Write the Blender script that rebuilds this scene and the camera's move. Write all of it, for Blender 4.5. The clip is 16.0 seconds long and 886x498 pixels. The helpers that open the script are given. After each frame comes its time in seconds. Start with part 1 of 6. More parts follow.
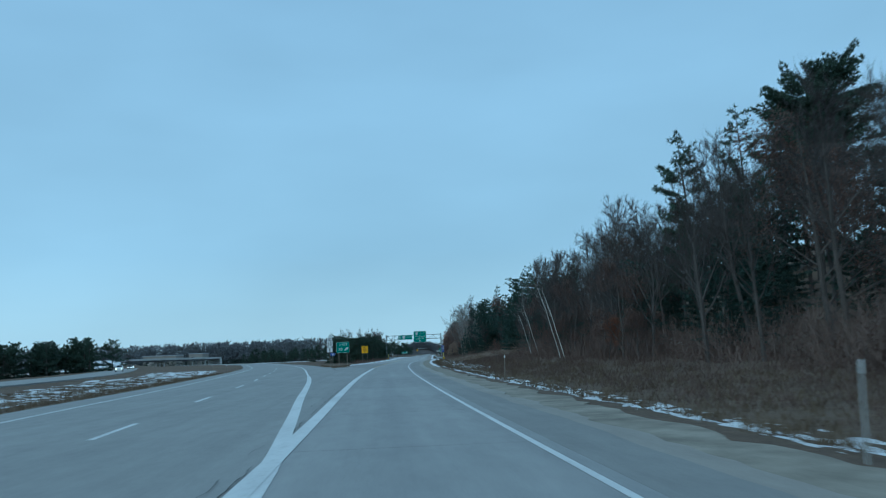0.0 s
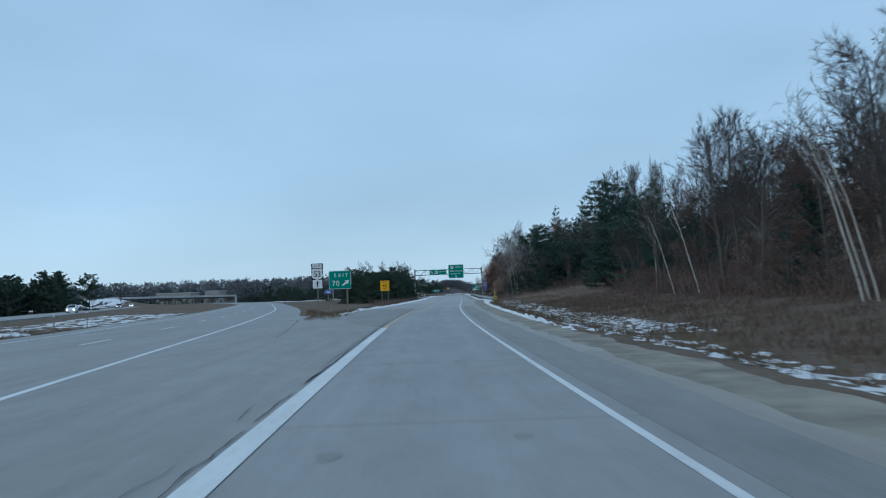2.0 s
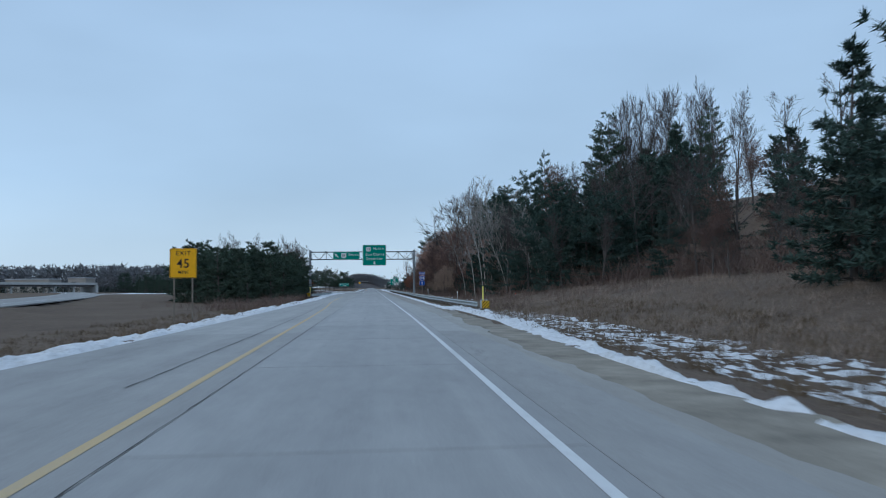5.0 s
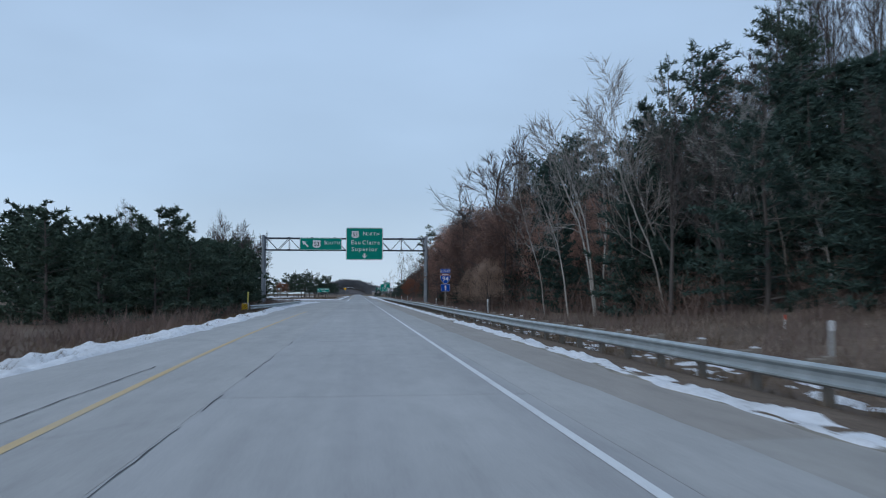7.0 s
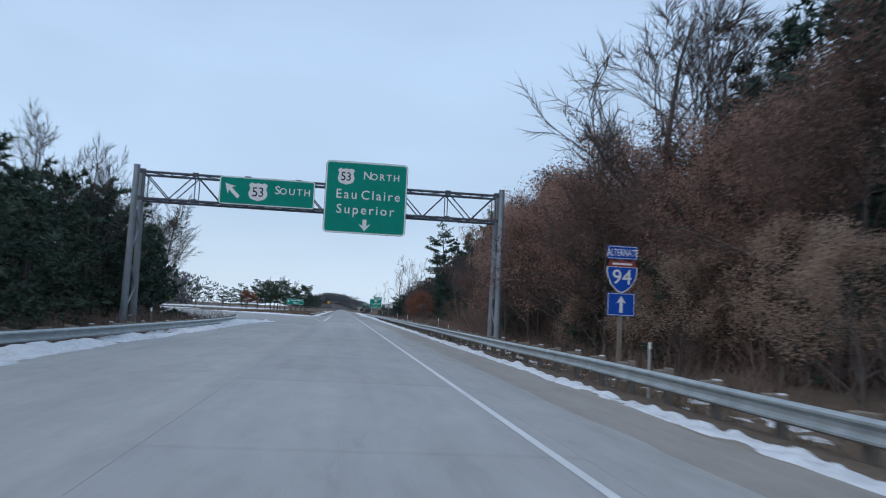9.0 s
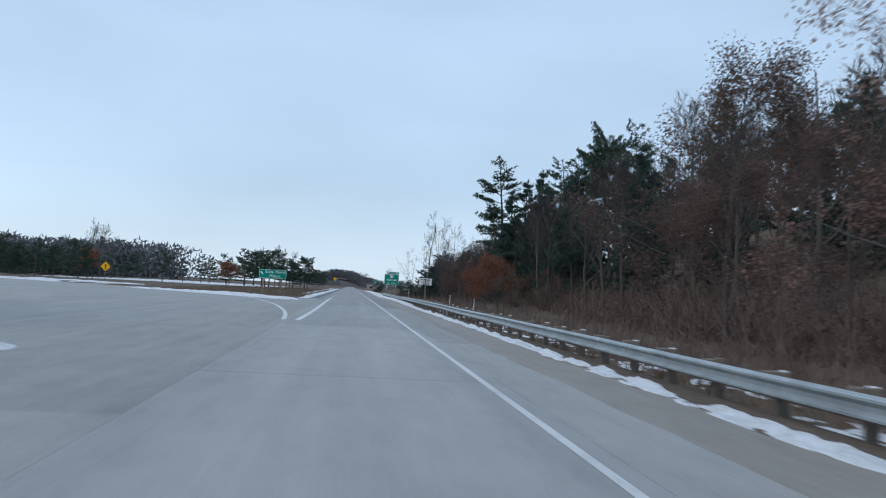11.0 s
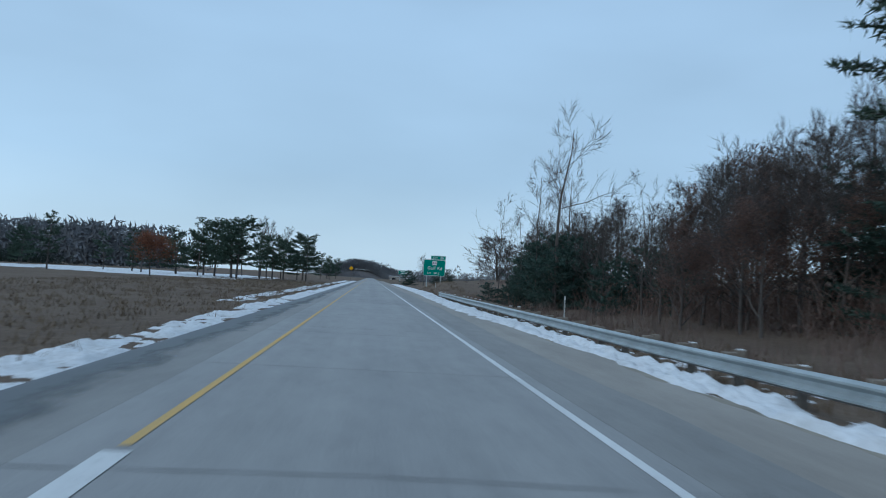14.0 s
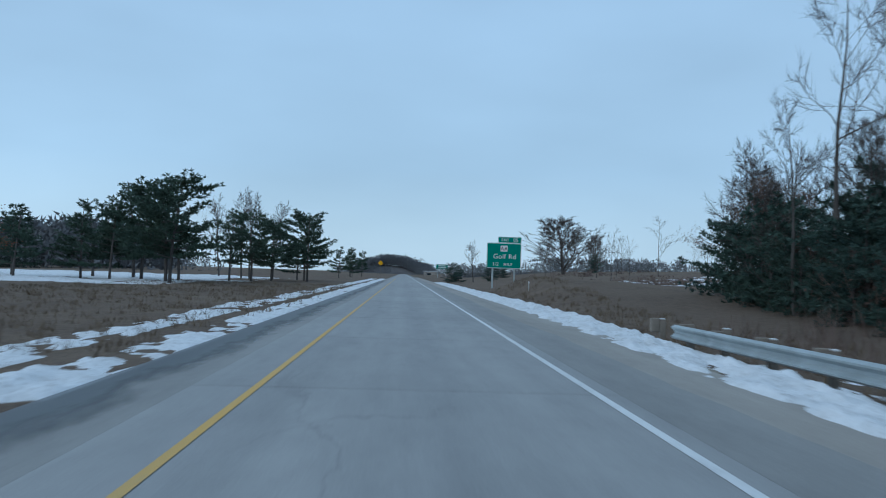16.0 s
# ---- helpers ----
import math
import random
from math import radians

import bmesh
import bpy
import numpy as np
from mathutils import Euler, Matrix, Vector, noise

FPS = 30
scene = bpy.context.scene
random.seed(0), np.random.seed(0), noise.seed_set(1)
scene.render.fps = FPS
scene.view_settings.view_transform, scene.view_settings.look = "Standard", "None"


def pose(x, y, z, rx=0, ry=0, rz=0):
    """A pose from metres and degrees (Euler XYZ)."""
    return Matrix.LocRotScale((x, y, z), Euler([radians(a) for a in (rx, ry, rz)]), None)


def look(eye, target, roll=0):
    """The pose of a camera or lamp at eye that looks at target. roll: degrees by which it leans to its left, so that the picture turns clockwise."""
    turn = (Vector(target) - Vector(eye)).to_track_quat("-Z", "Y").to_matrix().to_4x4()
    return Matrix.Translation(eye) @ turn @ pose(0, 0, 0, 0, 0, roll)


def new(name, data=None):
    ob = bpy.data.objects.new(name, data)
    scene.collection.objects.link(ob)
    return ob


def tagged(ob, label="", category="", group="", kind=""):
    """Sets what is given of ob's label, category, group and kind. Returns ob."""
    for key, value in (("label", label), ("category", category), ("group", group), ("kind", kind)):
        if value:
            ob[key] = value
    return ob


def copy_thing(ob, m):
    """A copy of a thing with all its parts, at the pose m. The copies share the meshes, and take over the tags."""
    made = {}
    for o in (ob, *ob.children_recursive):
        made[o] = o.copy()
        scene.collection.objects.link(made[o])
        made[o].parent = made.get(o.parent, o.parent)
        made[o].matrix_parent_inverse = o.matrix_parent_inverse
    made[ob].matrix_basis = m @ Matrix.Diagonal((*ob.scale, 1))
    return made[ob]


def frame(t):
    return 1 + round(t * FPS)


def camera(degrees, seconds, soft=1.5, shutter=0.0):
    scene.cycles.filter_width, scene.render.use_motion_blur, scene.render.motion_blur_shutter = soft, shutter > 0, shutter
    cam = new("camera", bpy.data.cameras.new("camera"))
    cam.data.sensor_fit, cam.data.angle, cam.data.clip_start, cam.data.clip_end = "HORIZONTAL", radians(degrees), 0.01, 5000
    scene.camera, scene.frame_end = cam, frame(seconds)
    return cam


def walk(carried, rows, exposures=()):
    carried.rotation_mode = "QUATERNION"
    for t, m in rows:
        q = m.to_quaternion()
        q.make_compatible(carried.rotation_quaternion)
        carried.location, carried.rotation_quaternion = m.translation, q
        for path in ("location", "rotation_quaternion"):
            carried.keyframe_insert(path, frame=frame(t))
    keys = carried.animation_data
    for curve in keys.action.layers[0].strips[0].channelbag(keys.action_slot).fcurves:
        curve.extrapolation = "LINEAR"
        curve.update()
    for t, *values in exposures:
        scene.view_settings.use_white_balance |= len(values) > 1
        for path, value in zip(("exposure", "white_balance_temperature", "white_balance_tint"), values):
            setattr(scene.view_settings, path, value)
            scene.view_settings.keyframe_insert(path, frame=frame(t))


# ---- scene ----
cam = camera(58.6, 16.0, soft=1.05, shutter=0.2)
# seconds, x, y, z, yaw to the left, pitch up, lean to the left
ROWS = [
    (0, 2.69, 3.78, 1.275, -1.10, 7.47, -2.43),
    (0.5, 1.82, 16.34, 1.275, -1.89, 4.70, -0.85),
    (1, 0.97, 28.90, 1.275, -2.73, 3.02, -0.36),
    (1.5, 0.27, 41.47, 1.275, -1.36, 2.83, -0.90),
    (2, -0.30, 54.05, 1.275, 1.11, 3.15, -2.13),
    (2.5, -0.80, 66.66, 1.275, 4.33, 2.74, -2.39),
    (3, -1.30, 79.30, 1.275, 4.76, 2.44, -0.72),
    (3.5, -1.64, 91.93, 1.275, 1.61, 3.05, 0.09),
    (3.7, -1.71, 96.93, 1.275, 0.50, 3.37, 0.15),
    (6, -1.81, 154.32, 1.275, -7.53, 2.27, -0.48),
    (6.5, -1.86, 166.81, 1.276, -7.31, 2.72, 0.38),
    (7, -1.94, 179.25, 1.274, -6.18, 3.22, -0.04),
    (7.5, -2.02, 191.66, 1.273, -5.48, 4.84, -0.30),
    (8, -2.06, 204.06, 1.272, -5.95, 6.21, 1.16),
    (8.5, -2.06, 216.48, 1.269, -6.63, 5.73, 1.92),
    (9, -2.04, 228.90, 1.266, -7.06, 4.68, 2.90),
    (9.5, -2.00, 241.32, 1.264, -7.28, 3.98, 3.92),
    (10, -1.97, 253.76, 1.263, -7.49, 3.62, 3.56),
    (12.5, -1.93, 315.49, 1.280, -4.91, 2.33, 2.74),
    (13, -1.98, 327.83, 1.280, -4.99, 2.22, 2.50),
    (13.5, -1.99, 340.16, 1.280, -5.15, 2.28, 3.46),
    (14, -2.04, 352.46, 1.279, -5.14, 2.34, 3.48),
    (14.5, -2.09, 364.74, 1.279, -4.31, 2.29, 2.11),
    (15, -2.12, 377.02, 1.279, -3.49, 1.81, 0.67),
    (15.5, -2.12, 389.31, 1.280, -3.13, 1.73, 0.99),
    (16, -2.12, 401.61, 1.282, -2.83, 1.82, 1.89),
]


def aim(x, y, z, yaw, pitch, roll):
    a, b = radians(yaw), radians(pitch)
    way = Vector((-math.sin(a) * math.cos(b), math.cos(a) * math.cos(b), math.sin(b)))
    eye = Vector((x, y, z))
    return look(eye, eye + way * 2, roll)


# the picture's brightness and white balance drift on the way
TONE = [(0, -0.12, 5400, -15), (0.5, -0.02, 5800, -5), (1, 0, 6200, 3), (1.5, 0, 6130, 1), (2, 0, 6000, -1), (3.5, 0, 6000, -1), (6, 0.04, 6500, 10), (7.5, 0.06, 6560, 10), (8, 0.08, 6220, 2), (8.5, 0.12, 6310, 5), (9, 0.27, 6700, 11), (9.5, 0.33, 6800, 13), (10, 0.38, 6980, 12), (12.5, 0.1, 6400, 6), (13.5, 0.07, 6370, 6), (14.3, 0, 6050, 0), (16, 0, 6000, 0)]
walk(cam, [(t, aim(*r)) for t, *r in ROWS], TONE)

# ---- world and light ----
world = bpy.data.worlds.new("overcast_dusk")
scene.world = world
world.use_nodes = True
wn, wl = world.node_tree.nodes, world.node_tree.links
wn.clear()
w_out = wn.new("ShaderNodeOutputWorld")
w_bg = wn.new("ShaderNodeBackground")
w_sky = wn.new("ShaderNodeTexSky")
w_sky.sky_type, w_sky.sun_disc = "NISHITA", False
w_sky.sun_elevation, w_sky.sun_rotation = radians(24), radians(150)
w_sky.air_density, w_sky.dust_density, w_sky.ozone_density = 1.0, 1.0, 1.6
w_co = wn.new("ShaderNodeTexCoord")
w_sep = wn.new("ShaderNodeSeparateXYZ")
wl.new(w_co.outputs["Generated"], w_sep.inputs[0])
# cloud sheet: pale near the skyline, bluer overhead, with soft streaks
w_ramp = wn.new("ShaderNodeValToRGB")
w_ramp.color_ramp.elements[0].position, w_ramp.color_ramp.elements[0].color = 0.0, (5.3, 6.65, 8.15, 1)
w_ramp.color_ramp.elements[1].position, w_ramp.color_ramp.elements[1].color = 0.45, (3.8, 5.35, 7.65, 1)
e = w_ramp.color_ramp.elements.new(0.13)
e.color = (4.25, 5.85, 7.95, 1)
wl.new(w_sep.outputs["Z"], w_ramp.inputs[0])
w_map = wn.new("ShaderNodeMapping")
w_map.inputs["Scale"].default_value = (1.1, 1.6, 3.2)
wl.new(w_co.outputs["Generated"], w_map.inputs[0])
w_noise = wn.new("ShaderNodeTexNoise")
w_noise.inputs["Scale"].default_value, w_noise.inputs["Detail"].default_value = 1.7, 4
w_noise.inputs["Roughness"].default_value = 0.45
wl.new(w_map.outputs[0], w_noise.inputs["Vector"])
w_nr = wn.new("ShaderNodeMapRange")
w_nr.inputs["From Min"].default_value, w_nr.inputs["From Max"].default_value = 0.3, 0.7
w_nr.inputs["To Min"].default_value, w_nr.inputs["To Max"].default_value = 0.9, 1.1
wl.new(w_noise.outputs["Fac"], w_nr.inputs["Value"])
w_mul = wn.new("ShaderNodeVectorMath")
w_mul.operation = "SCALE"
wl.new(w_ramp.outputs[0], w_mul.inputs[0])
wl.new(w_nr.outputs[0], w_mul.inputs["Scale"])
w_mix = wn.new("ShaderNodeMix")
w_mix.data_type = "RGBA"
w_mix.inputs[0].default_value = 0.93
wl.new(w_sky.outputs[0], w_mix.inputs[6])
wl.new(w_mul.outputs[0], w_mix.inputs[7])
wl.new(w_mix.outputs[2], w_bg.inputs[0])
w_bg.inputs[1].default_value = 0.1
wl.new(w_bg.outputs[0], w_out.inputs[0])

sun = new("sun", bpy.data.lights.new("sun", "SUN"))
sun.data.energy, sun.data.angle, sun.data.color = 0.7, radians(25), (1.0, 0.95, 0.9)
sun.matrix_world = look((0, 0, 60), (0.75, 0.62, 59.2))


# ---- materials ----
def node_mat(name, rough=0.8, metal=0.0, spec=0.3):
    m = bpy.data.materials.new(name)
    m.use_nodes = True
    b = m.node_tree.nodes["Principled BSDF"]
    b.inputs["Roughness"].default_value, b.inputs["Metallic"].default_value = rough, metal
    b.inputs["Specular IOR Level"].default_value = spec
    return m, m.node_tree.nodes, m.node_tree.links, b


def noise_node(n, l, scale, detail=4, rough=0.6, stretch=None, coords="Object", shift=0.0):
    tc = n.new("ShaderNodeTexCoord")
    mp = n.new("ShaderNodeMapping")
    mp.inputs["Scale"].default_value = stretch or (1, 1, 1)
    mp.inputs["Location"].default_value = (shift, shift * 0.7, 0)
    nz = n.new("ShaderNodeTexNoise")
    nz.inputs["Scale"].default_value, nz.inputs["Detail"].default_value, nz.inputs["Roughness"].default_value = scale, detail, rough
    l.new(tc.outputs[coords], mp.inputs[0])
    l.new(mp.outputs[0], nz.inputs["Vector"])
    return nz.outputs["Fac"]


def ramp_node(n, l, fac, stops):
    r = n.new("ShaderNodeValToRGB")
    els = r.color_ramp.elements
    els[0].position, els[0].color = stops[0][0], (*stops[0][1], 1)
    els[1].position, els[1].color = stops[-1][0], (*stops[-1][1], 1)
    for p, c in stops[1:-1]:
        els.new(p).color = (*c, 1)
    l.new(fac, r.inputs[0])
    return r.outputs[0]


def mix_node(n, l, fac, a, b, mode="MIX"):
    m = n.new("ShaderNodeMix")
    m.data_type, m.blend_type = "RGBA", mode
    for s, v in ((0, fac), (6, a), (7, b)):
        if isinstance(v, (int, float)):
            m.inputs[s].default_value = v
        elif isinstance(v, tuple):
            m.inputs[s].default_value = (*v, 1)
        else:
            l.new(v, m.inputs[s])
    return m.outputs[2]


def bump_node(n, l, b, height, strength=0.3, dist=0.02):
    bp = n.new("ShaderNodeBump")
    bp.inputs["Strength"].default_value, bp.inputs["Distance"].default_value = strength, dist
    l.new(height, bp.inputs["Height"])
    l.new(bp.outputs[0], b.inputs["Normal"])


def plain(name, c, rough=0.6, metal=0.0, vary=0.25, scale=3.0, spec=0.3, fine=40.0):
    """A paint, metal or plastic with blotches and fine grain."""
    m, n, l, b = node_mat(name, rough, metal, spec)
    lo, hi = tuple(v * (1 - vary) for v in c), tuple(min(1, v * (1 + vary)) for v in c)
    a = ramp_node(n, l, noise_node(n, l, scale), [(0.3, lo), (0.7, hi)])
    g = noise_node(n, l, fine, 2)
    l.new(mix_node(n, l, 0.25, a, ramp_node(n, l, g, [(0.3, lo), (0.7, hi)])), b.inputs["Base Color"])
    bump_node(n, l, b, g, 0.15, 0.004)
    return m


def tree_mat(name, lo, hi, rough=0.85, scale=0.6, trans=0.0):
    """Bark, twigs and needles: each tree and each clump a little different."""
    m, n, l, b = node_mat(name, rough, 0.0, 0.15)
    oi, ge = n.new("ShaderNodeObjectInfo"), n.new("ShaderNodeNewGeometry")
    mid = tuple((p + q) / 2 for p, q in zip(lo, hi))
    c1 = ramp_node(n, l, ge.outputs["Random Per Island"], [(0.0, lo), (0.55, mid), (1.0, hi)])
    c2 = ramp_node(n, l, oi.outputs["Random"], [(0.0, (mid[0] * 0.55, mid[1] * 0.62, mid[2] * 0.68)), (0.5, mid), (1.0, (mid[0] * 1.4, mid[1] * 1.28, mid[2] * 1.15))])
    c3 = mix_node(n, l, 0.4, c1, c2)
    c4 = mix_node(n, l, 0.5, c3, ramp_node(n, l, noise_node(n, l, scale), [(0.3, lo), (0.7, hi)]))
    l.new(c4, b.inputs["Base Color"])
    if trans:
        tr, mx = n.new("ShaderNodeBsdfTranslucent"), n.new("ShaderNodeMixShader")
        out = n["Material Output"]
        l.new(c4, tr.inputs["Color"])
        mx.inputs[0].default_value = trans
        l.new(b.outputs[0], mx.inputs[1])
        l.new(tr.outputs[0], mx.inputs[2])
        l.new(mx.outputs[0], out.inputs["Surface"])
    return m


def pavement_mat(name, lo, hi, tracks=True):
    """Worn concrete: u runs across in metres, v along."""
    m, n, l, b = node_mat(name, 0.72, 0.0, 0.35)
    oi = n.new("ShaderNodeObjectInfo")
    streak = noise_node(n, l, 1.0, 5, 0.6, (1.5, 0.03, 1), "UV")
    patch = noise_node(n, l, 1.0, 5, 0.65, (0.4, 0.14, 1), "UV", 7)
    blotch = noise_node(n, l, 1.0, 6, 0.7, (2.6, 0.7, 1), "UV", 19)
    grain = noise_node(n, l, 45, 4, 0.75, None, "Object")
    col = ramp_node(n, l, streak, [(0.3, tuple(v * 0.84 for v in lo)), (0.7, tuple(v * 1.12 for v in hi))])
    col = mix_node(n, l, 0.45, col, ramp_node(n, l, patch, [(0.32, tuple(v * 0.76 for v in lo)), (0.7, tuple(v * 1.14 for v in hi))]))
    col = mix_node(n, l, 0.3, col, ramp_node(n, l, blotch, [(0.3, tuple(v * 0.66 for v in lo)), (0.5, tuple((v + w) / 2 for v, w in zip(lo, hi))), (0.72, tuple(v * 1.2 for v in hi))]))
    col = mix_node(n, l, 0.25, col, ramp_node(n, l, grain, [(0.3, tuple(v * 0.45 for v in lo)), (0.7, tuple(v * 1.4 for v in hi))]))
    # hairline cracks that wander over the surface
    tc, mp = n.new("ShaderNodeTexCoord"), n.new("ShaderNodeMapping")
    mp.inputs["Scale"].default_value = (0.42, 0.16, 1)
    l.new(tc.outputs["UV"], mp.inputs[0])
    warp = n.new("ShaderNodeTexNoise")
    warp.inputs["Scale"].default_value, warp.inputs["Detail"].default_value = 5.0, 4
    l.new(mp.outputs[0], warp.inputs["Vector"])
    sway = n.new("ShaderNodeVectorMath")
    sway.operation = "MULTIPLY_ADD"
    sway.inputs[1].default_value = (0.3, 0.3, 0)
    l.new(warp.outputs["Color"], sway.inputs[0])
    l.new(mp.outputs[0], sway.inputs[2])
    cell = n.new("ShaderNodeTexVoronoi")
    cell.feature = "DISTANCE_TO_EDGE"
    cell.inputs["Scale"].default_value = 0.55
    l.new(sway.outputs[0], cell.inputs["Vector"])
    gate = ramp_node(n, l, noise_node(n, l, 1.0, 2, 0.5, (0.16, 0.06, 1), "UV", 31), [(0.56, (0, 0, 0)), (0.68, (0.8, 0.8, 0.8))])
    line = ramp_node(n, l, cell.outputs["Distance"], [(0.0, (0.66, 0.66, 0.67)), (0.003, (0.88, 0.88, 0.88)), (0.006, (1, 1, 1))])
    col = mix_node(n, l, gate, col, mix_node(n, l, 1.0, col, line, "MULTIPLY"))
    if tracks:
        # a darker oil-stained middle between two paler wheel paths
        uv = n.new("ShaderNodeTexCoord")
        sp = n.new("ShaderNodeSeparateXYZ")
        l.new(uv.outputs["UV"], sp.inputs[0])
        w = n.new("ShaderNodeMath")
        w.operation = "MULTIPLY_ADD"
        w.inputs[1].default_value, w.inputs[2].default_value = 2 * math.pi / 1.82, 0.0
        l.new(sp.outputs[0], w.inputs[0])
        c = n.new("ShaderNodeMath")
        c.operation = "COSINE"
        l.new(w.outputs[0], c.inputs[0])
        k = ramp_node(n, l, c.outputs[0], [(0.0, (1, 1, 1)), (1.0, (0.93, 0.93, 0.94))])
        col = mix_node(n, l, ramp_node(n, l, patch, [(0.35, (0.3, 0.3, 0.3)), (0.65, (1, 1, 1))]), col, mix_node(n, l, 1.0, col, k, "MULTIPLY"))
    tone = ramp_node(n, l, oi.outputs["Random"], [(0.0, (0.96, 0.96, 0.96)), (1.0, (1.03, 1.03, 1.03))])
    col = mix_node(n, l, 1.0, col, tone, "MULTIPLY")
    l.new(col, b.inputs["Base Color"])
    bump_node(n, l, b, grain, 0.3, 0.006)
    return m


def line_mat(name, c, worn):
    m, n, l, b = node_mat(name, 0.6)
    a = noise_node(n, l, 9, 6, 0.75)
    s = noise_node(n, l, 1.0, 3, 0.6, (1, 0.3, 1))
    k = mix_node(n, l, 0.5, ramp_node(n, l, a, [(0.32, (0, 0, 0)), (0.5, (1, 1, 1))]), ramp_node(n, l, s, [(0.25, (0, 0, 0)), (0.55, (1, 1, 1))]))
    l.new(mix_node(n, l, k, worn, c), b.inputs["Base Color"])
    return m


def ground_mat():
    """Dead grass and litter, with gravel beside the pavement."""
    m, n, l, b = node_mat("dry_grass_ground", 0.95, 0, 0.1)
    a = noise_node(n, l, 0.12, 5)
    f = noise_node(n, l, 2.2, 6, 0.7)
    g = noise_node(n, l, 14.0, 4, 0.7)
    c1 = ramp_node(n, l, a, [(0.3, (0.088, 0.06, 0.048)), (0.5, (0.145, 0.104, 0.082)), (0.7, (0.225, 0.172, 0.132))])
    c2 = ramp_node(n, l, f, [(0.3, (0.045, 0.031, 0.026)), (0.55, (0.13, 0.091, 0.071)), (0.75, (0.25, 0.19, 0.142))])
    c3 = ramp_node(n, l, g, [(0.3, (0.045, 0.034, 0.028)), (0.7, (0.3, 0.245, 0.185))])
    l.new(mix_node(n, l, 0.35, mix_node(n, l, 0.5, c1, c2), c3), b.inputs["Base Color"])
    bump_node(n, l, b, f, 0.8, 0.12)
    return m


def snow_mat():
    m, n, l, b = node_mat("old_snow", 0.6, 0, 0.3)
    f = noise_node(n, l, 1.3, 6, 0.7)
    g = noise_node(n, l, 11, 4, 0.7)
    c = mix_node(n, l, 0.5, ramp_node(n, l, f, [(0.3, (0.4, 0.385, 0.37)), (0.52, (0.68, 0.69, 0.71)), (0.7, (0.8, 0.82, 0.85))]),
                 ramp_node(n, l, g, [(0.3, (0.3, 0.28, 0.26)), (0.48, (0.7, 0.715, 0.74)), (0.7, (0.84, 0.85, 0.87))]))
    l.new(c, b.inputs["Base Color"])
    bump_node(n, l, b, g, 0.6, 0.05)
    return m


def stripe_mat():
    """Black and yellow slanted stripes of a hazard marker, 6 cm each."""
    m, n, l, b = node_mat("hazard_stripes", 0.45)
    tc = n.new("ShaderNodeTexCoord")
    sp = n.new("ShaderNodeSeparateXYZ")
    l.new(tc.outputs["Object"], sp.inputs[0])
    d = n.new("ShaderNodeMath")
    d.operation = "SUBTRACT"
    l.new(sp.outputs["X"], d.inputs[0])
    l.new(sp.outputs["Z"], d.inputs[1])
    w = n.new("ShaderNodeMath")
    w.operation = "MULTIPLY"
    w.inputs[1].default_value = 2 * math.pi / 0.19
    l.new(d.outputs[0], w.inputs[0])
    s = n.new("ShaderNodeMath")
    s.operation = "SINE"
    l.new(w.outputs[0], s.inputs[0])
    k = ramp_node(n, l, s.outputs[0], [(0.0, (0.012, 0.012, 0.012)), (0.06, (0.95, 0.56, 0.02))])
    l.new(k, b.inputs["Base Color"])
    return m


M_SLAB = pavement_mat("worn_concrete", (0.25, 0.25, 0.251), (0.345, 0.34, 0.333))
M_BRANCH = pavement_mat("branch_pavement", (0.25, 0.245, 0.238), (0.385, 0.374, 0.355), False)
M_SLAB_PALE = pavement_mat("pale_concrete", (0.31, 0.307, 0.305), (0.42, 0.413, 0.404))
M_SLAB_MID = pavement_mat("greyed_concrete", (0.28, 0.279, 0.278), (0.382, 0.377, 0.369))
M_SHOULDER_MID = pavement_mat("greyed_shoulder", (0.25, 0.245, 0.239), (0.357, 0.348, 0.335), False)
M_SHOULDER = pavement_mat("shoulder_asphalt", (0.195, 0.19, 0.185), (0.29, 0.282, 0.27), False)
M_SHOULDER_PALE = pavement_mat("pale_shoulder", (0.305, 0.3, 0.292), (0.425, 0.415, 0.4), False)
M_SAND_PALE = pavement_mat("pale_sand", (0.255, 0.242, 0.222), (0.375, 0.354, 0.325), False)
M_SAND = pavement_mat("tan_sand", (0.235, 0.212, 0.188), (0.355, 0.322, 0.288), False)
M_MAIN = pavement_mat("highway_pavement", (0.235, 0.232, 0.226), (0.325, 0.318, 0.307), False)
M_GRAVEL = plain("sandy_gravel", (0.275, 0.248, 0.208), 0.95, 0, 0.45, 0.9, 0.1, 25)
M_TAR = plain("old_crack_sealer", (0.07, 0.07, 0.072), 0.8, 0, 0.4, 1.5)
M_JOINT = plain("joint_tar", (0.035, 0.035, 0.036), 0.8, 0, 0.3)
M_WHITE_LINE = line_mat("white_road_paint", (0.68, 0.69, 0.69), (0.42, 0.42, 0.42))
M_YELLOW_LINE = line_mat("yellow_road_paint", (0.6, 0.36, 0.085), (0.43, 0.32, 0.17))
M_YELLOW_FADED = line_mat("faded_yellow_paint", (0.54, 0.385, 0.19), (0.41, 0.36, 0.28))
M_STAKE = plain("pale_marker_plastic", (0.42, 0.43, 0.42), 0.6, 0, 0.15, 6.0)
M_GROUND = ground_mat()
M_SNOW = snow_mat()
M_GRASS = tree_mat("dry_grass_blades", (0.08, 0.057, 0.041), (0.23, 0.175, 0.118), 0.9, 0.3)
M_BARK = tree_mat("grey_brown_bark", (0.055, 0.049, 0.047), (0.155, 0.139, 0.129), 0.95)
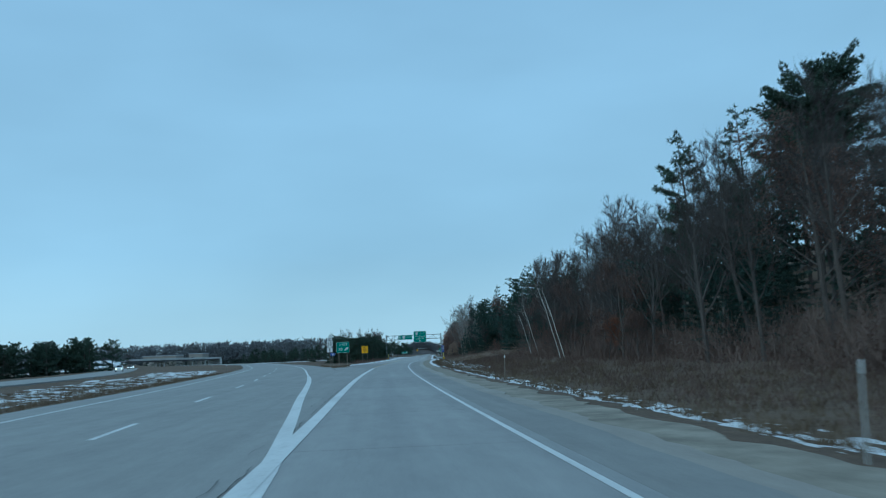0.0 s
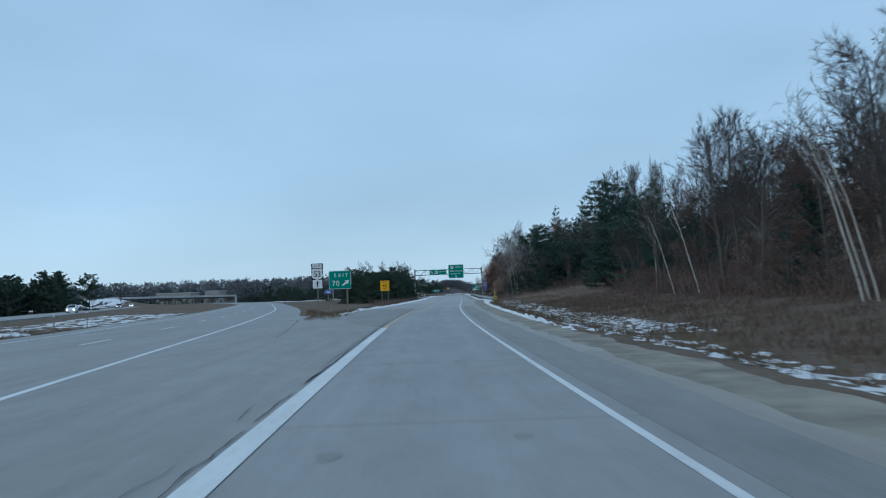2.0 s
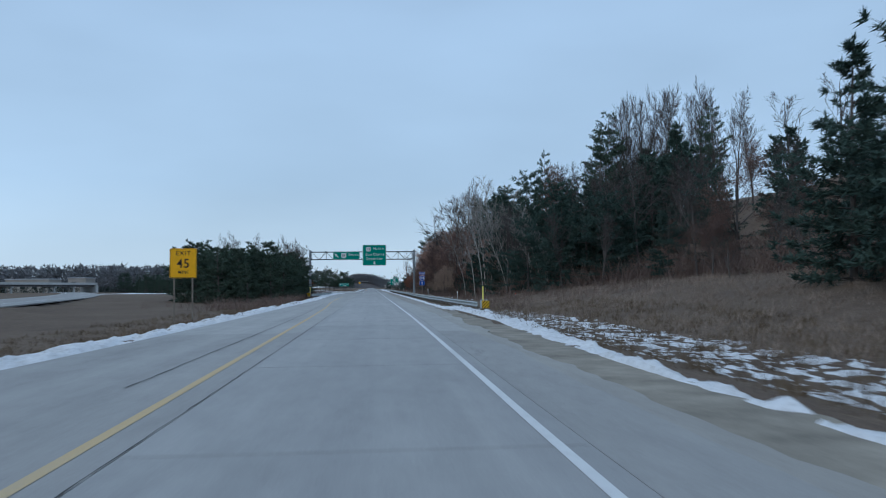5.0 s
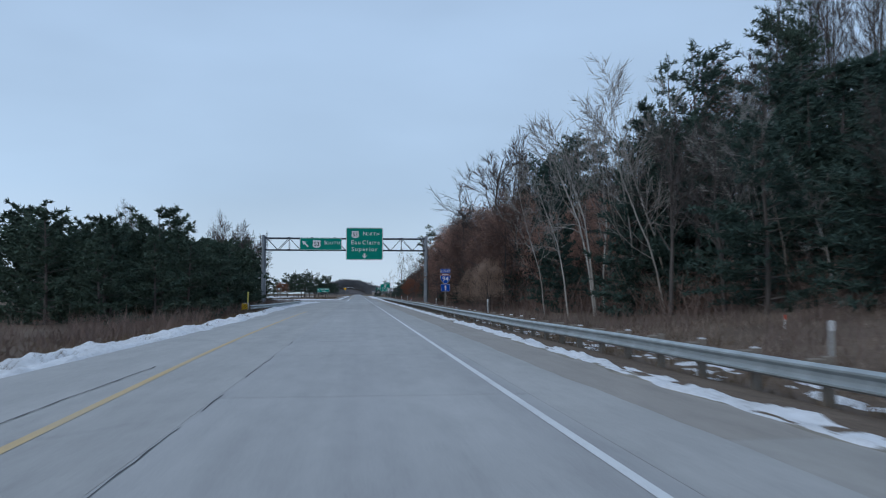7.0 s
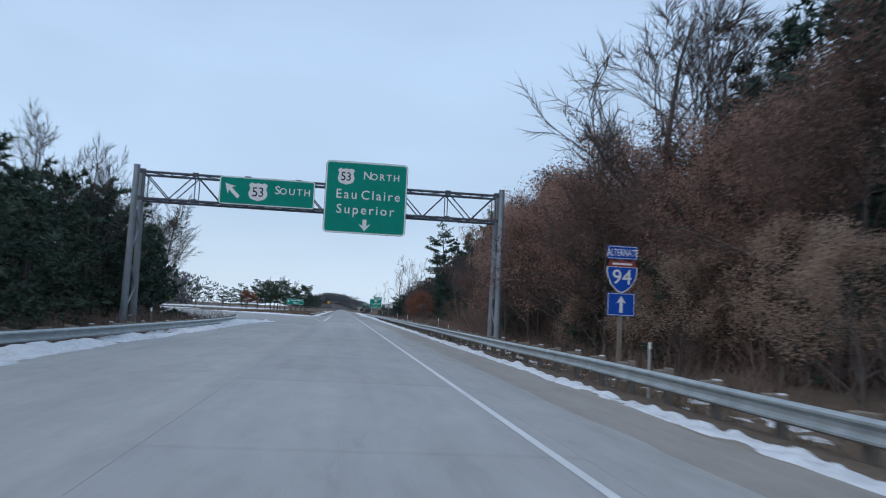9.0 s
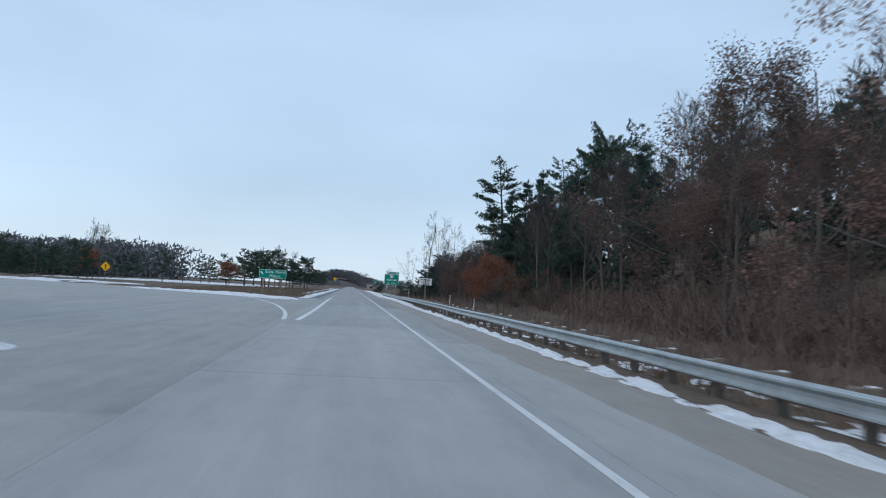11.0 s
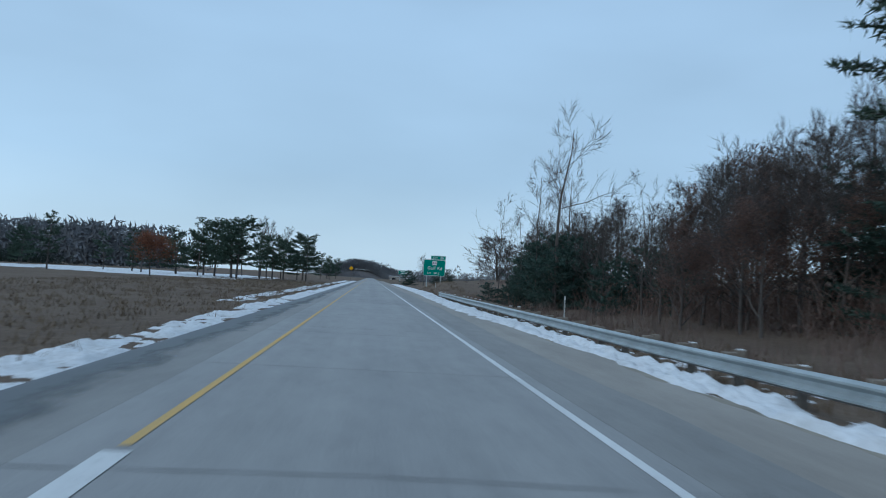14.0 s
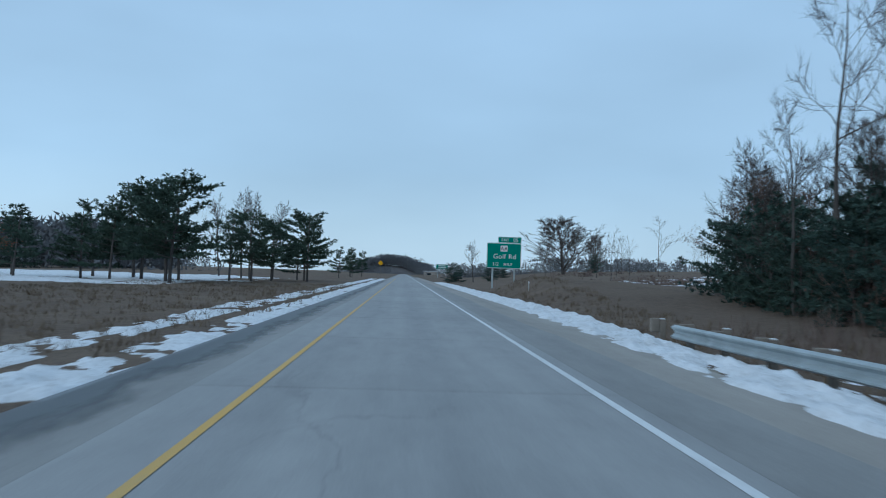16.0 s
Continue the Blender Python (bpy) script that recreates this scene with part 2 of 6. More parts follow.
M_TWIG = tree_mat("bare_twigs", (0.05, 0.043, 0.042), (0.13, 0.113, 0.107), 0.95)
M_PALE_BARK = tree_mat("pale_aspen_bark", (0.24, 0.225, 0.205), (0.48, 0.455, 0.42), 0.8)
M_PALE_TWIG = tree_mat("pale_grey_twigs", (0.17, 0.16, 0.15), (0.34, 0.32, 0.3), 0.9)
M_DRY_WEED = tree_mat("red_brown_weeds", (0.075, 0.05, 0.043), (0.19, 0.132, 0.11), 0.95, 0.15)
M_TAN_WEED = tree_mat("tan_dead_grass", (0.19, 0.145, 0.117), (0.43, 0.338, 0.272), 0.95, 0.15)
M_BIRCH = tree_mat("white_birch_bark", (0.4, 0.37, 0.34), (0.75, 0.72, 0.68), 0.8)
M_NEEDLE = tree_mat("pine_needles", (0.036, 0.06, 0.049), (0.095, 0.138, 0.1), 0.8)
M_NEEDLE_DARK = tree_mat("dark_spruce_needles", (0.028, 0.053, 0.047), (0.085, 0.132, 0.108), 0.8)
M_RED_LEAF = tree_mat("withered_oak_leaves", (0.27, 0.168, 0.138), (0.5, 0.3, 0.235), 0.9, 0.6, 0.5)
M_TAN_LEAF = tree_mat("tan_oak_leaves", (0.33, 0.235, 0.185), (0.58, 0.42, 0.32), 0.9, 0.6, 0.5)
M_DULL_LEAF = tree_mat("dull_brown_leaves", (0.092, 0.063, 0.055), (0.235, 0.15, 0.124), 0.9, 0.6, 0.4)
M_RUST_LEAF = tree_mat("rust_oak_leaves", (0.17, 0.072, 0.048), (0.34, 0.15, 0.092), 0.9, 0.6, 0.4)
M_BRUSH = tree_mat("forest_brush", (0.1, 0.075, 0.068), (0.255, 0.186, 0.158), 0.95, 0.2)
# far woods: aerial haze painted in as a lighter, bluish-grey colour
M_HAZED_WOOD = tree_mat("far_wood", (0.135, 0.139, 0.15), (0.19, 0.193, 0.205), 0.95, 0.05)
M_WOOD_FLOOR = plain("woodland_floor", (0.11, 0.1, 0.1), 0.95, 0, 0.3, 0.1, 0.1, 2.0)
M_FAR_PINE = tree_mat("far_pine_wood", (0.012, 0.02, 0.018), (0.04, 0.055, 0.045), 0.95, 0.05)
M_SIGN_GREEN = plain("green_sheeting", (0.0, 0.235, 0.175), 0.6, 0, 0.1, 2, 0.12)
M_SIGN_WHITE = plain("white_sheeting", (0.72, 0.73, 0.73), 0.4, 0, 0.06, 2, 0.4)
M_SIGN_BLACK = plain("black_sheeting", (0.012, 0.013, 0.018), 0.45, 0, 0.2)
M_SIGN_BLUE = plain("blue_sheeting", (0.008, 0.07, 0.38), 0.6, 0, 0.1, 2, 0.12)
M_SIGN_RED = plain("red_sheeting", (0.26, 0.05, 0.055), 0.5, 0, 0.1)
M_SIGN_YELLOW = plain("yellow_sheeting", (0.85, 0.42, 0.005), 0.6, 0, 0.1)
M_ALU = plain("sign_back_aluminium", (0.35, 0.36, 0.37), 0.5, 0.7, 0.15)
M_GALV = plain("galvanised_steel", (0.42, 0.455, 0.46), 0.5, 0.55, 0.25, 2.5)
M_TRUSS = plain("weathered_truss_steel", (0.085, 0.095, 0.115), 0.6, 0.4, 0.25, 2.5)
M_COLUMN = plain("galvanised_column", (0.24, 0.265, 0.29), 0.55, 0.4, 0.2, 1.5)
M_POST = plain("weathered_wood_post", (0.22, 0.19, 0.16), 0.9, 0, 0.3, 3, 0.2, 60)
M_POST_WHITE = plain("white_plastic_post", (0.62, 0.63, 0.63), 0.5, 0, 0.1)
M_POST_RED = plain("orange_red_post", (0.62, 0.07, 0.03), 0.5, 0, 0.12)
M_POST_YELLOW = plain("yellow_flexible_post", (0.8, 0.7, 0.17), 0.5, 0, 0.12)
M_HAZARD = stripe_mat()
M_CONC = plain("bridge_concrete", (0.47, 0.47, 0.46), 0.85, 0, 0.15, 0.4)
M_GIRDER = plain("weathered_girder_steel", (0.13, 0.13, 0.135), 0.7, 0.2, 0.25, 1.0)
M_ROOF = plain("pale_metal_roof", (0.45, 0.47, 0.5), 0.6, 0, 0.1, 0.2)
M_WALL = plain("tan_wall", (0.34, 0.31, 0.28), 0.8, 0, 0.12, 0.3)
M_CAR_WHITE = plain("white_car_paint", (0.6, 0.61, 0.62), 0.3, 0, 0.03, 1, 0.5)
M_CAR_GREY = plain("grey_car_paint", (0.12, 0.125, 0.135), 0.3, 0.3, 0.05, 1, 0.5)
M_GLASS = plain("dark_car_glass", (0.02, 0.025, 0.03), 0.1, 0, 0.05, 1, 0.6)
M_RUBBER = plain("tyre_rubber", (0.02, 0.02, 0.02), 0.85, 0, 0.2)
M_LAMP, _n, _l, _b = node_mat("lit_headlamp")
_b.inputs["Base Color"].default_value = (0.9, 0.88, 0.8, 1)
_b.inputs["Emission Color"].default_value, _b.inputs["Emission Strength"].default_value = (1, 0.95, 0.82, 1), 9


# ---- mesh helpers ----
def smooth(t):
    t = min(1.0, max(0.0, t))
    return t * t * (3 - 2 * t)


def table(rows):
    """A smooth curve through (y, x) rows."""
    ys, xs = np.array([r[0] for r in rows], float), np.array([r[1] for r in rows], float)
    slopes = np.gradient(xs, ys)

    def f(y):
        if y <= ys[0]:
            return float(xs[0] + slopes[0] * (y - ys[0]))
        if y >= ys[-1]:
            return float(xs[-1] + slopes[-1] * (y - ys[-1]))
        i = int(np.searchsorted(ys, y)) - 1
        d = ys[i + 1] - ys[i]
        t = (y - ys[i]) / d
        return float(xs[i] * (1 + 2 * t) * (1 - t) ** 2 + xs[i + 1] * t * t * (3 - 2 * t) + d * slopes[i] * t * (1 - t) ** 2 - d * slopes[i + 1] * t * t * (1 - t))

    return f


def mesh_of(name, verts, faces, mat=None, uvs=None):
    me = bpy.data.meshes.new(name)
    me.from_pydata([tuple(v) for v in verts], [], [tuple(f) for f in faces])
    if uvs is not None:
        lay = me.uv_layers.new(name="along")
        lay.data.foreach_set("uv", np.array([uvs[i] for f in faces for i in f], np.float32).ravel())
    if mat:
        me.materials.append(mat)
    me.update()
    return me


def part(name, data, material, parent, label=""):
    """One mesh under a thing or under a part; data is a bmesh, a mesh, or (verts, faces)."""
    if isinstance(data, bmesh.types.BMesh):
        me = bpy.data.meshes.new(name)
        data.to_mesh(me)
        data.free()
    elif isinstance(data, tuple):
        me = mesh_of(name, *data)
    else:
        me = data
    if material and not me.materials:
        me.materials.append(material)
    ob = new(name, me)
    ob.parent = parent
    return tagged(ob, label)


def thing(name, m, label, category, group="", kind=""):
    ob = new(name)
    ob.empty_display_size = 0.2
    ob.matrix_basis = m
    return tagged(ob, label, category, group, kind)


def box(bm, x0, y0, z0, x1, y1, z1, bevel=0.0):
    r = bmesh.ops.create_cube(bm, size=1, matrix=Matrix.LocRotScale(((x0 + x1) / 2, (y0 + y1) / 2, (z0 + z1) / 2), None, (x1 - x0, y1 - y0, z1 - z0)))
    if bevel:
        es = list({e for v in r["verts"] for e in v.link_edges})
        bmesh.ops.bevel(bm, geom=es, offset=bevel, segments=1, affect="EDGES")
    return bm


def boxes(*rows, bevel=0.0):
    bm = bmesh.new()
    for r in rows:
        box(bm, *r, bevel=bevel)
    return bm


def bar(a, b, r, sides=6, r2=None):
    """A round or square bar from a to b, with capped ends."""
    return tubes([([a, b], [r, r if r2 is None else r2])], sides)


def tubes(lines, sides=6, cap=True):
    """Tapered tubes along polylines: verts and faces."""
    vs, fs = [], []
    for pts, rad in lines:
        p = np.asarray(pts, float)
        d = np.gradient(p, axis=0) if len(p) > 2 else np.repeat((p[-1:] - p[:1]), len(p), 0)
        d /= np.linalg.norm(d, axis=1, keepdims=True) + 1e-9
        ref = np.array([0, 0, 1.0]) if abs(d[0][2]) < 0.8 else np.array([1.0, 0, 0])
        n0 = len(vs)
        for q, w, r in zip(p, d, rad):
            u = np.cross(w, ref)
            u /= np.linalg.norm(u) + 1e-9
            v = np.cross(w, u)
            for k in range(sides):
                a = 2 * math.pi * (k + 0.5) / sides
                vs.append(q + r * (math.cos(a) * u + math.sin(a) * v))
        for i in range(len(p) - 1):
            for k in range(sides):
                a, b = n0 + i * sides + k, n0 + i * sides + (k + 1) % sides
                fs.append((a, b, b + sides, a + sides))
        if cap and sides > 3:
            fs.append(tuple(n0 + k for k in range(sides))[::-1])
            fs.append(tuple(n0 + (len(p) - 1) * sides + k for k in range(sides)))
    return vs, fs


def join(*pieces):
    vs, fs = [], []
    for v, f in pieces:
        n = len(vs)
        vs += list(v)
        fs += [tuple(i + n for i in q) for q in f]
    return vs, fs


def slabbed(outline, y0, y1):
    """A plate: an outline of (x, z) points between y0 and y1."""
    n = len(outline)
    vs = [(x, y0, z) for x, z in outline] + [(x, y1, z) for x, z in outline]
    fs = [tuple(range(n)), tuple(range(2 * n - 1, n - 1, -1))]
    fs += [(i, i + n, (i + 1) % n + n, (i + 1) % n) for i in range(n)]
    return vs, fs


def round_rect(w, h, r, cx=0.0, cz=0.0, k=4):
    out = []
    for sx, sz, a0 in ((1, 1, 0), (-1, 1, 90), (-1, -1, 180), (1, -1, 270)):
        for i in range(k + 1):
            a = radians(a0 + 90 * i / k)
            out.append((cx + sx * (w / 2 - r) + r * math.cos(a), cz + sz * (h / 2 - r) + r * math.sin(a)))
    return out


def ring(w, h, r, t, y0, y1, cx=0.0, cz=0.0):
    """A flat rounded frame of width t."""
    a, b = round_rect(w, h, r, cx, cz), round_rect(w - 2 * t, h - 2 * t, max(0.005, r - t), cx, cz)
    n = len(a)
    vs = [(x, y0, z) for x, z in a] + [(x, y0, z) for x, z in b] + [(x, y1, z) for x, z in a] + [(x, y1, z) for x, z in b]
    fs = []
    for i in range(n):
        j = (i + 1) % n
        fs += [(i, j, n + j, n + i), (i, 2 * n + i, 2 * n + j, j), (n + i, n + j, 3 * n + j, 3 * n + i)]
    return vs, fs


def lettering(text, height, x, z, y, spacing=1.0, squash=1.0):
    """A line of capitals of that height, centred on x, its base at z, facing -y."""
    cu = bpy.data.curves.new("lettering", "FONT")
    cu.body, cu.size, cu.align_x, cu.extrude = text, height / 0.69, "CENTER", 0.002
    cu.space_character, cu.resolution_u = spacing, 3
    cu.offset = height * 0.007
    ob = new("lettering", cu)
    me = bpy.data.meshes.new_from_object(ob.evaluated_get(bpy.context.evaluated_depsgraph_get()))
    me.name = "legend"
    bpy.data.objects.remove(ob)
    bpy.data.curves.remove(cu)
    me.transform(Matrix.Translation((x, y, z)) @ Matrix.Rotation(radians(90), 4, "X") @ Matrix.Diagonal((squash, 1, 1, 1)))
    return me


# ---- plan of the roads: x of each line by y ----
right_line = table([(-30, 7.2), (-10, 5.8), (10, 4.4), (20, 3.69), (30, 3.01), (40, 2.39), (50, 1.8), (60, 1.28), (70, 0.83), (80, 0.42), (90, 0.1), (100, -0.12), (110, -0.26), (120, -0.33), (132, -0.32), (145, -0.2), (160, -0.08), (180, -0.03), (200, -0.02), (230, 0), (1200, 0)])
left_line = table([(-30, 3.65), (-10, 2.25), (10, 0.88), (20, 0.25), (30, -0.42), (40, -1.06), (50, -1.66), (60, -2.17), (70, -2.63), (80, -3.06), (90, -3.43), (100, -3.66), (110, -3.82), (120, -3.95), (131, -4.05), (150, -4.25), (165, -4.4), (180, -4.65), (200, -5.25), (215, -5.45), (235, -5.5), (260, -5.2), (290, -4.05), (305, -3.68), (340, -3.67), (1200, -3.67)])
seam = table([(-30, 3.5), (-10, 2.1), (10, 0.74), (20, 0.11), (30, -0.55), (40, -1.18), (50, -1.77), (60, -2.28), (70, -2.74), (80, -3.17), (90, -3.52), (100, -3.7), (115, -3.75), (131, -3.7), (174, -3.65), (200, -3.65), (260, -3.8), (305, -4), (1200, -4)])
main_edge = table([(-30, 3.75), (-10, 2.35), (3, 1.5), (12, 0.86), (20, -0.22), (30, -1.66), (40, -3.02), (50, -4.45), (60, -6.03), (70, -7.7), (80, -9.35), (90, -11), (100, -12.75), (124, -17.3), (140, -20.6), (170, -27.6), (200, -35), (268, -52), (340, -74), (420, -102), (520, -141), (700, -225)])
far_edge = table([(-30, -22), (0, -25), (31, -28.8), (64, -34.6), (97, -41.3), (140, -51.9), (200, -71.5), (268, -95), (340, -121), (420, -150), (520, -188), (700, -275)])
ramp_left = table([(86, -3.6), (91, -5.2), (95, -6.3), (100, -6.95), (105, -7.65), (110, -8.25), (119, -8.6), (130, -8.2), (145, -7.65), (165, -7.38), (180, -7.35), (212, -7.3), (240, -7.9), (256, -8.15), (270, -8.1), (284, -8.0), (296, -6.6), (310, -5.5), (345, -5.45), (1200, -5.45)])


def main_right(y):
    return left_line(y) - 0.05 if y < 98 else left_line(y) * (1 - smooth((y - 98) / 12)) + (main_edge(y) + 2.8) * smooth((y - 98) / 12)


def shoulder_right(y):
    return right_line(y) + 1.22 + 0.12 * fbm(y, 5.0, 9.0) + 0.05 * fbm(y, 1.0, 1.4)


def sand_right(y):
    return right_line(y) + 1.68 + 0.7 * smooth((y - 150) / 40) + 0.2 * fbm(y, 7.0, 3.0) + 0.1 * fbm(y, 4.0, 0.8)


def gravel_right(y):
    return right_line(y) + 2.75 - 0.25 * smooth((y - 160) / 20)


def fbm(x, y, s):
    return noise.fractal((x / s, y / s, 3.1), 0.9, 2.1, 4)


# x of the first forest trees by y
edge = table([(-40, 18), (0, 17.5), (60, 17), (90, 16.8), (130, 18.2), (160, 20.5), (185, 24), (198, 20), (208, 15.0), (225, 13.5), (245, 11.5), (258, 9.6), (275, 9.6), (300, 10.8), (330, 13.5), (350, 15), (372, 14.5), (390, 13.5), (405, 12.5), (425, 13.5), (440, 16)])


def ramp_box(x, y):
    """1 inside the branch that leaves to the left, 0 outside."""
    return smooth((-5.0 - x) / 3) * smooth((y - (282 + 0.32 * (-8 - x))) / 10) * (1 - smooth((y - (330 + 0.55 * (-7 - x))) / 14))


def height(x, y):
    """The ground beside the roads."""
    u = x - right_line(max(-30, min(700, y)))
    far = smooth((abs(y - 240) - 700) / 900)
    if u > 1.0:
        z = -0.07 - 0.33 * smooth((u - 3.1) / 2.2)
        z += (0.09 + 0.06 * smooth((y - 140) / 25) * (1 - smooth((y - 203) / 22))) * max(0.0, min(u - 8.5, 40.0))
        hill = smooth((x - edge(max(-40, min(440, y))) - 2) / 56) * 13.0
        hill *= 1 - smooth((y - 385) / 60)
        mound = 1.55 * smooth((x - 4.3) / 4.2) * math.exp(-((max(0.0, x - 8.5) / 9.0) ** 2) - (((y - 463) / 18.0) ** 2))
        z = z + hill + mound + 0.10 * fbm(x, y, 5) * smooth((u - 3.2) / 4)
        return z * (1 - far)
    z = -0.09
    m = main_edge(max(-30, min(700, y)))
    if y < 102:
        rim = m - 9.3
        z -= 0.35 * smooth((rim - x) / 4)
        z += 0.05 * fbm(x, y, 4) * smooth((rim - x) / 2)
    else:
        lef = ramp_left(min(900, y))
        out = smooth((lef - 0.2 - x) / 4.5)
        drop = 0.42 * (1 - smooth((y - 225) / 50)) + 0.12
        gore = smooth((lef - x) / 1.5) * smooth((x - m - 3.2) / 2)
        z += -drop * out * (1 - 0.6 * smooth((116 - y) / 14)) + 0.07 * fbm(x, y, 4) * out + 0.06 * gore
        z = z * (1 - ramp_box(x, y)) - 0.12 * ramp_box(x, y)
        on_main = smooth((x - (m - 10.5)) / 1.0) * (1 - smooth((x - (m + 2.2)) / 0.5))
        z = z * (1 - on_main) - 0.14 * on_main
        lip = smooth((x - m - 2.3) / 0.4) * (1 - smooth((x - m - 3.6) / 2.5)) * (1 - smooth((y - 190) / 30))
        z = z * (1 - lip) - 0.022 * lip
    fe = far_edge(max(-30, min(640, y)))
    z -= 1.2 * smooth((-40 - x) / 120) * (1 - smooth((x - (fe - 40)) / 30) * (1 - smooth((x - m - 10) / 30)))
    on_far = smooth((x - (fe - 12)) / 1.5) * (1 - smooth((x - fe - 0.5) / 1.5))
    z = z * (1 - on_far) - 0.22 * on_far
    z += 5.2 * math.exp(-(((x + 194) / 20.0) ** 2) - (((y - 473) / 24.0) ** 2))
    return z * (1 - far)


# ---- ground: one sheet out to the skyline ----
xs = [-3200, -1800, -1000, -650, -450, -340] + list(np.arange(-280, -60, 12.0)) + list(np.arange(-60, -24, 2.5)) + list(np.arange(-24, 24, 0.6)) + list(np.arange(24, 90, 3.0)) + [100, 130, 180, 260, 400, 700, 1200, 2000, 3200]
ys = [-900, -400, -200, -120] + list(np.arange(-80, -20, 8.0)) + list(np.arange(-20, 520, 1.6)) + list(np.arange(520, 700, 8.0)) + [740, 800, 900, 1100, 1400, 2000, 3000, 4200]
gv = [(x, y, height(x, y)) for y in ys for x in xs]
nx = len(xs)
gf = [(j * nx + i, j * nx + i + 1, (j + 1) * nx + i + 1, (j + 1) * nx + i) for j in range(len(ys) - 1) for i in range(nx - 1)]
ground = new("ground", mesh_of("ground", gv, gf, M_GROUND))
for p in ground.data.polygons:
    p.use_smooth = True
tagged(ground, "flat verge and hillside of dead brown grass and leaf litter", "ground", kind="structure")


def ribbon(name, left, right, y0, y1, z, mat, step=2.0, thick=0.0):
    """Pavement or paint between two curves, with u across and v along in metres."""
    n = max(2, int(math.ceil((y1 - y0) / step)) + 1)
    vs, uv = [], []
    for y in np.linspace(y0, y1, n):
        a, b = left(y), right(y)
        vs += [(a, y, z), (b, y, z)]
        uv += [(a - right_line(y), y), (b - right_line(y), y)]
    fs = [(2 * i, 2 * i + 1, 2 * i + 3, 2 * i + 2) for i in range(n - 1)]
    if thick:
        k = len(vs)
        vs += [(x, y, zz - thick) for x, y, zz in vs]
        uv += uv
        fs += [(k + 2 * i, 2 * i, 2 * i + 2, k + 2 * i + 2) for i in range(n - 1)]
        fs += [(2 * i + 1, k + 2 * i + 1, k + 2 * i + 3, 2 * i + 3) for i in range(n - 1)]
        fs += [(k, k + 1, 1, 0), (2 * n - 2, 2 * n - 1, k + 2 * n - 1, k + 2 * n - 2)]
    return mesh_of(name, vs, fs, mat, uv)


road = new("road", ribbon("road", lambda y: seam(y) - 0.01, lambda y: right_line(y) + 0.26, -30, 640, -0.03, M_JOINT, 3))
tagged(road, "single ramp lane of pale worn concrete slabs", "road", kind="structure")
far_road = new("road_far", ribbon("road_far", seam, lambda y: right_line(y) + 0.28, 638, 1150, -0.004, M_SLAB, 20))
tagged(far_road, "distant stretch of pale concrete road", "road", kind="structure")
for y0, y1, mat in ((-30, 124, M_SHOULDER), (124.01, 152, M_SHOULDER_MID), (152.01, 298, M_SHOULDER_PALE), (298.01, 328, M_SHOULDER_MID), (328.01, 1150, M_SHOULDER)):
    s = new("shoulder_right", ribbon("shoulder_right", lambda y: right_line(y) + 0.275, shoulder_right, y0, y1, -0.006, mat, 0.7, 0.12))
    tagged(s, "narrow grey asphalt shoulder beside the ramp", "shoulder", kind="structure")
for y0, y1, mat, label in ((-30, 70, M_SAND, "narrow strip of sand beside the asphalt"), (70.01, 186, M_SAND_PALE, "narrow pale strip of sand beside the asphalt"), (186.01, 640, M_SAND, "brown sandy strip between shoulder and guardrail")):
    s = new("sand_strip", ribbon("sand_strip", lambda y: shoulder_right(y) - 0.03, sand_right, y0, y1, -0.018, mat, 0.5, 0.1))
    tagged(s, label, "sand", kind="structure")
verge = new("gravel_strip", ribbon("gravel_strip", lambda y: sand_right(y) - 0.03, lambda y: gravel_right(y) + 0.35 * fbm(y, 2.0, 2.2) + 0.2 * fbm(y, 9.0, 0.7), -30, 640, -0.035, M_GRAVEL, 0.6, 0.2))
tagged(verge, "strip of pale sandy gravel along the shoulder", "gravel", kind="structure")
for y0, y1, mat in ((86, 124, M_SHOULDER), (124.01, 152, M_SHOULDER_MID), (152.01, 286, M_SHOULDER_PALE), (286.01, 347, M_BRANCH), (347.01, 1150, M_SHOULDER)):
    s = new("shoulder_left", ribbon("shoulder_left", ramp_left, lambda y: seam(y) - 0.012, y0, y1, -0.006, mat, 2.5, 0.12))
    tagged(s, "wide paved inner shoulder of the ramp", "shoulder", kind="structure")
highway = new("highway", ribbon("highway", lambda y: main_edge(y) - 9.0, main_right, -30, 640, -0.012, M_MAIN, 2.0, 0.12))
tagged(highway, "grey two-lane highway curving away from the ramp", "road", kind="structure")
opposite = new("highway_opposite", ribbon("highway_opposite", lambda y: far_edge(y) - 10.5, far_edge, -30, 640, -0.1, M_MAIN, 6.0, 0.4))
tagged(opposite, "far carriageway of the highway beyond the median", "road", kind="structure")

# the branch that leaves to the left
bl = [(-7.9, 268), (-7.8, 282), (-9.3, 292), (-13.5, 299), (-20, 309), (-30, 326), (-42, 345), (-58, 361)]
br = [(-5.0, 268), (-4.2, 300), (-5.2, 325), (-5.3, 346), (-13.4, 353), (-24, 361), (-38, 369), (-55, 377)]
bv = [(x, y, -0.018) for p in zip(bl, br) for x, y in p]
branch = new("branch_road", mesh_of("branch_road", bv, [(2 * i, 2 * i + 1, 2 * i + 3, 2 * i + 2) for i in range(len(bl) - 1)], M_BRANCH, [(x, y) for x, y, _ in bv]))
tagged(branch, "pale branch road leaving the ramp in a left curve", "road", kind="structure")


def offset(f, d):
    return lambda y: f(y) + d


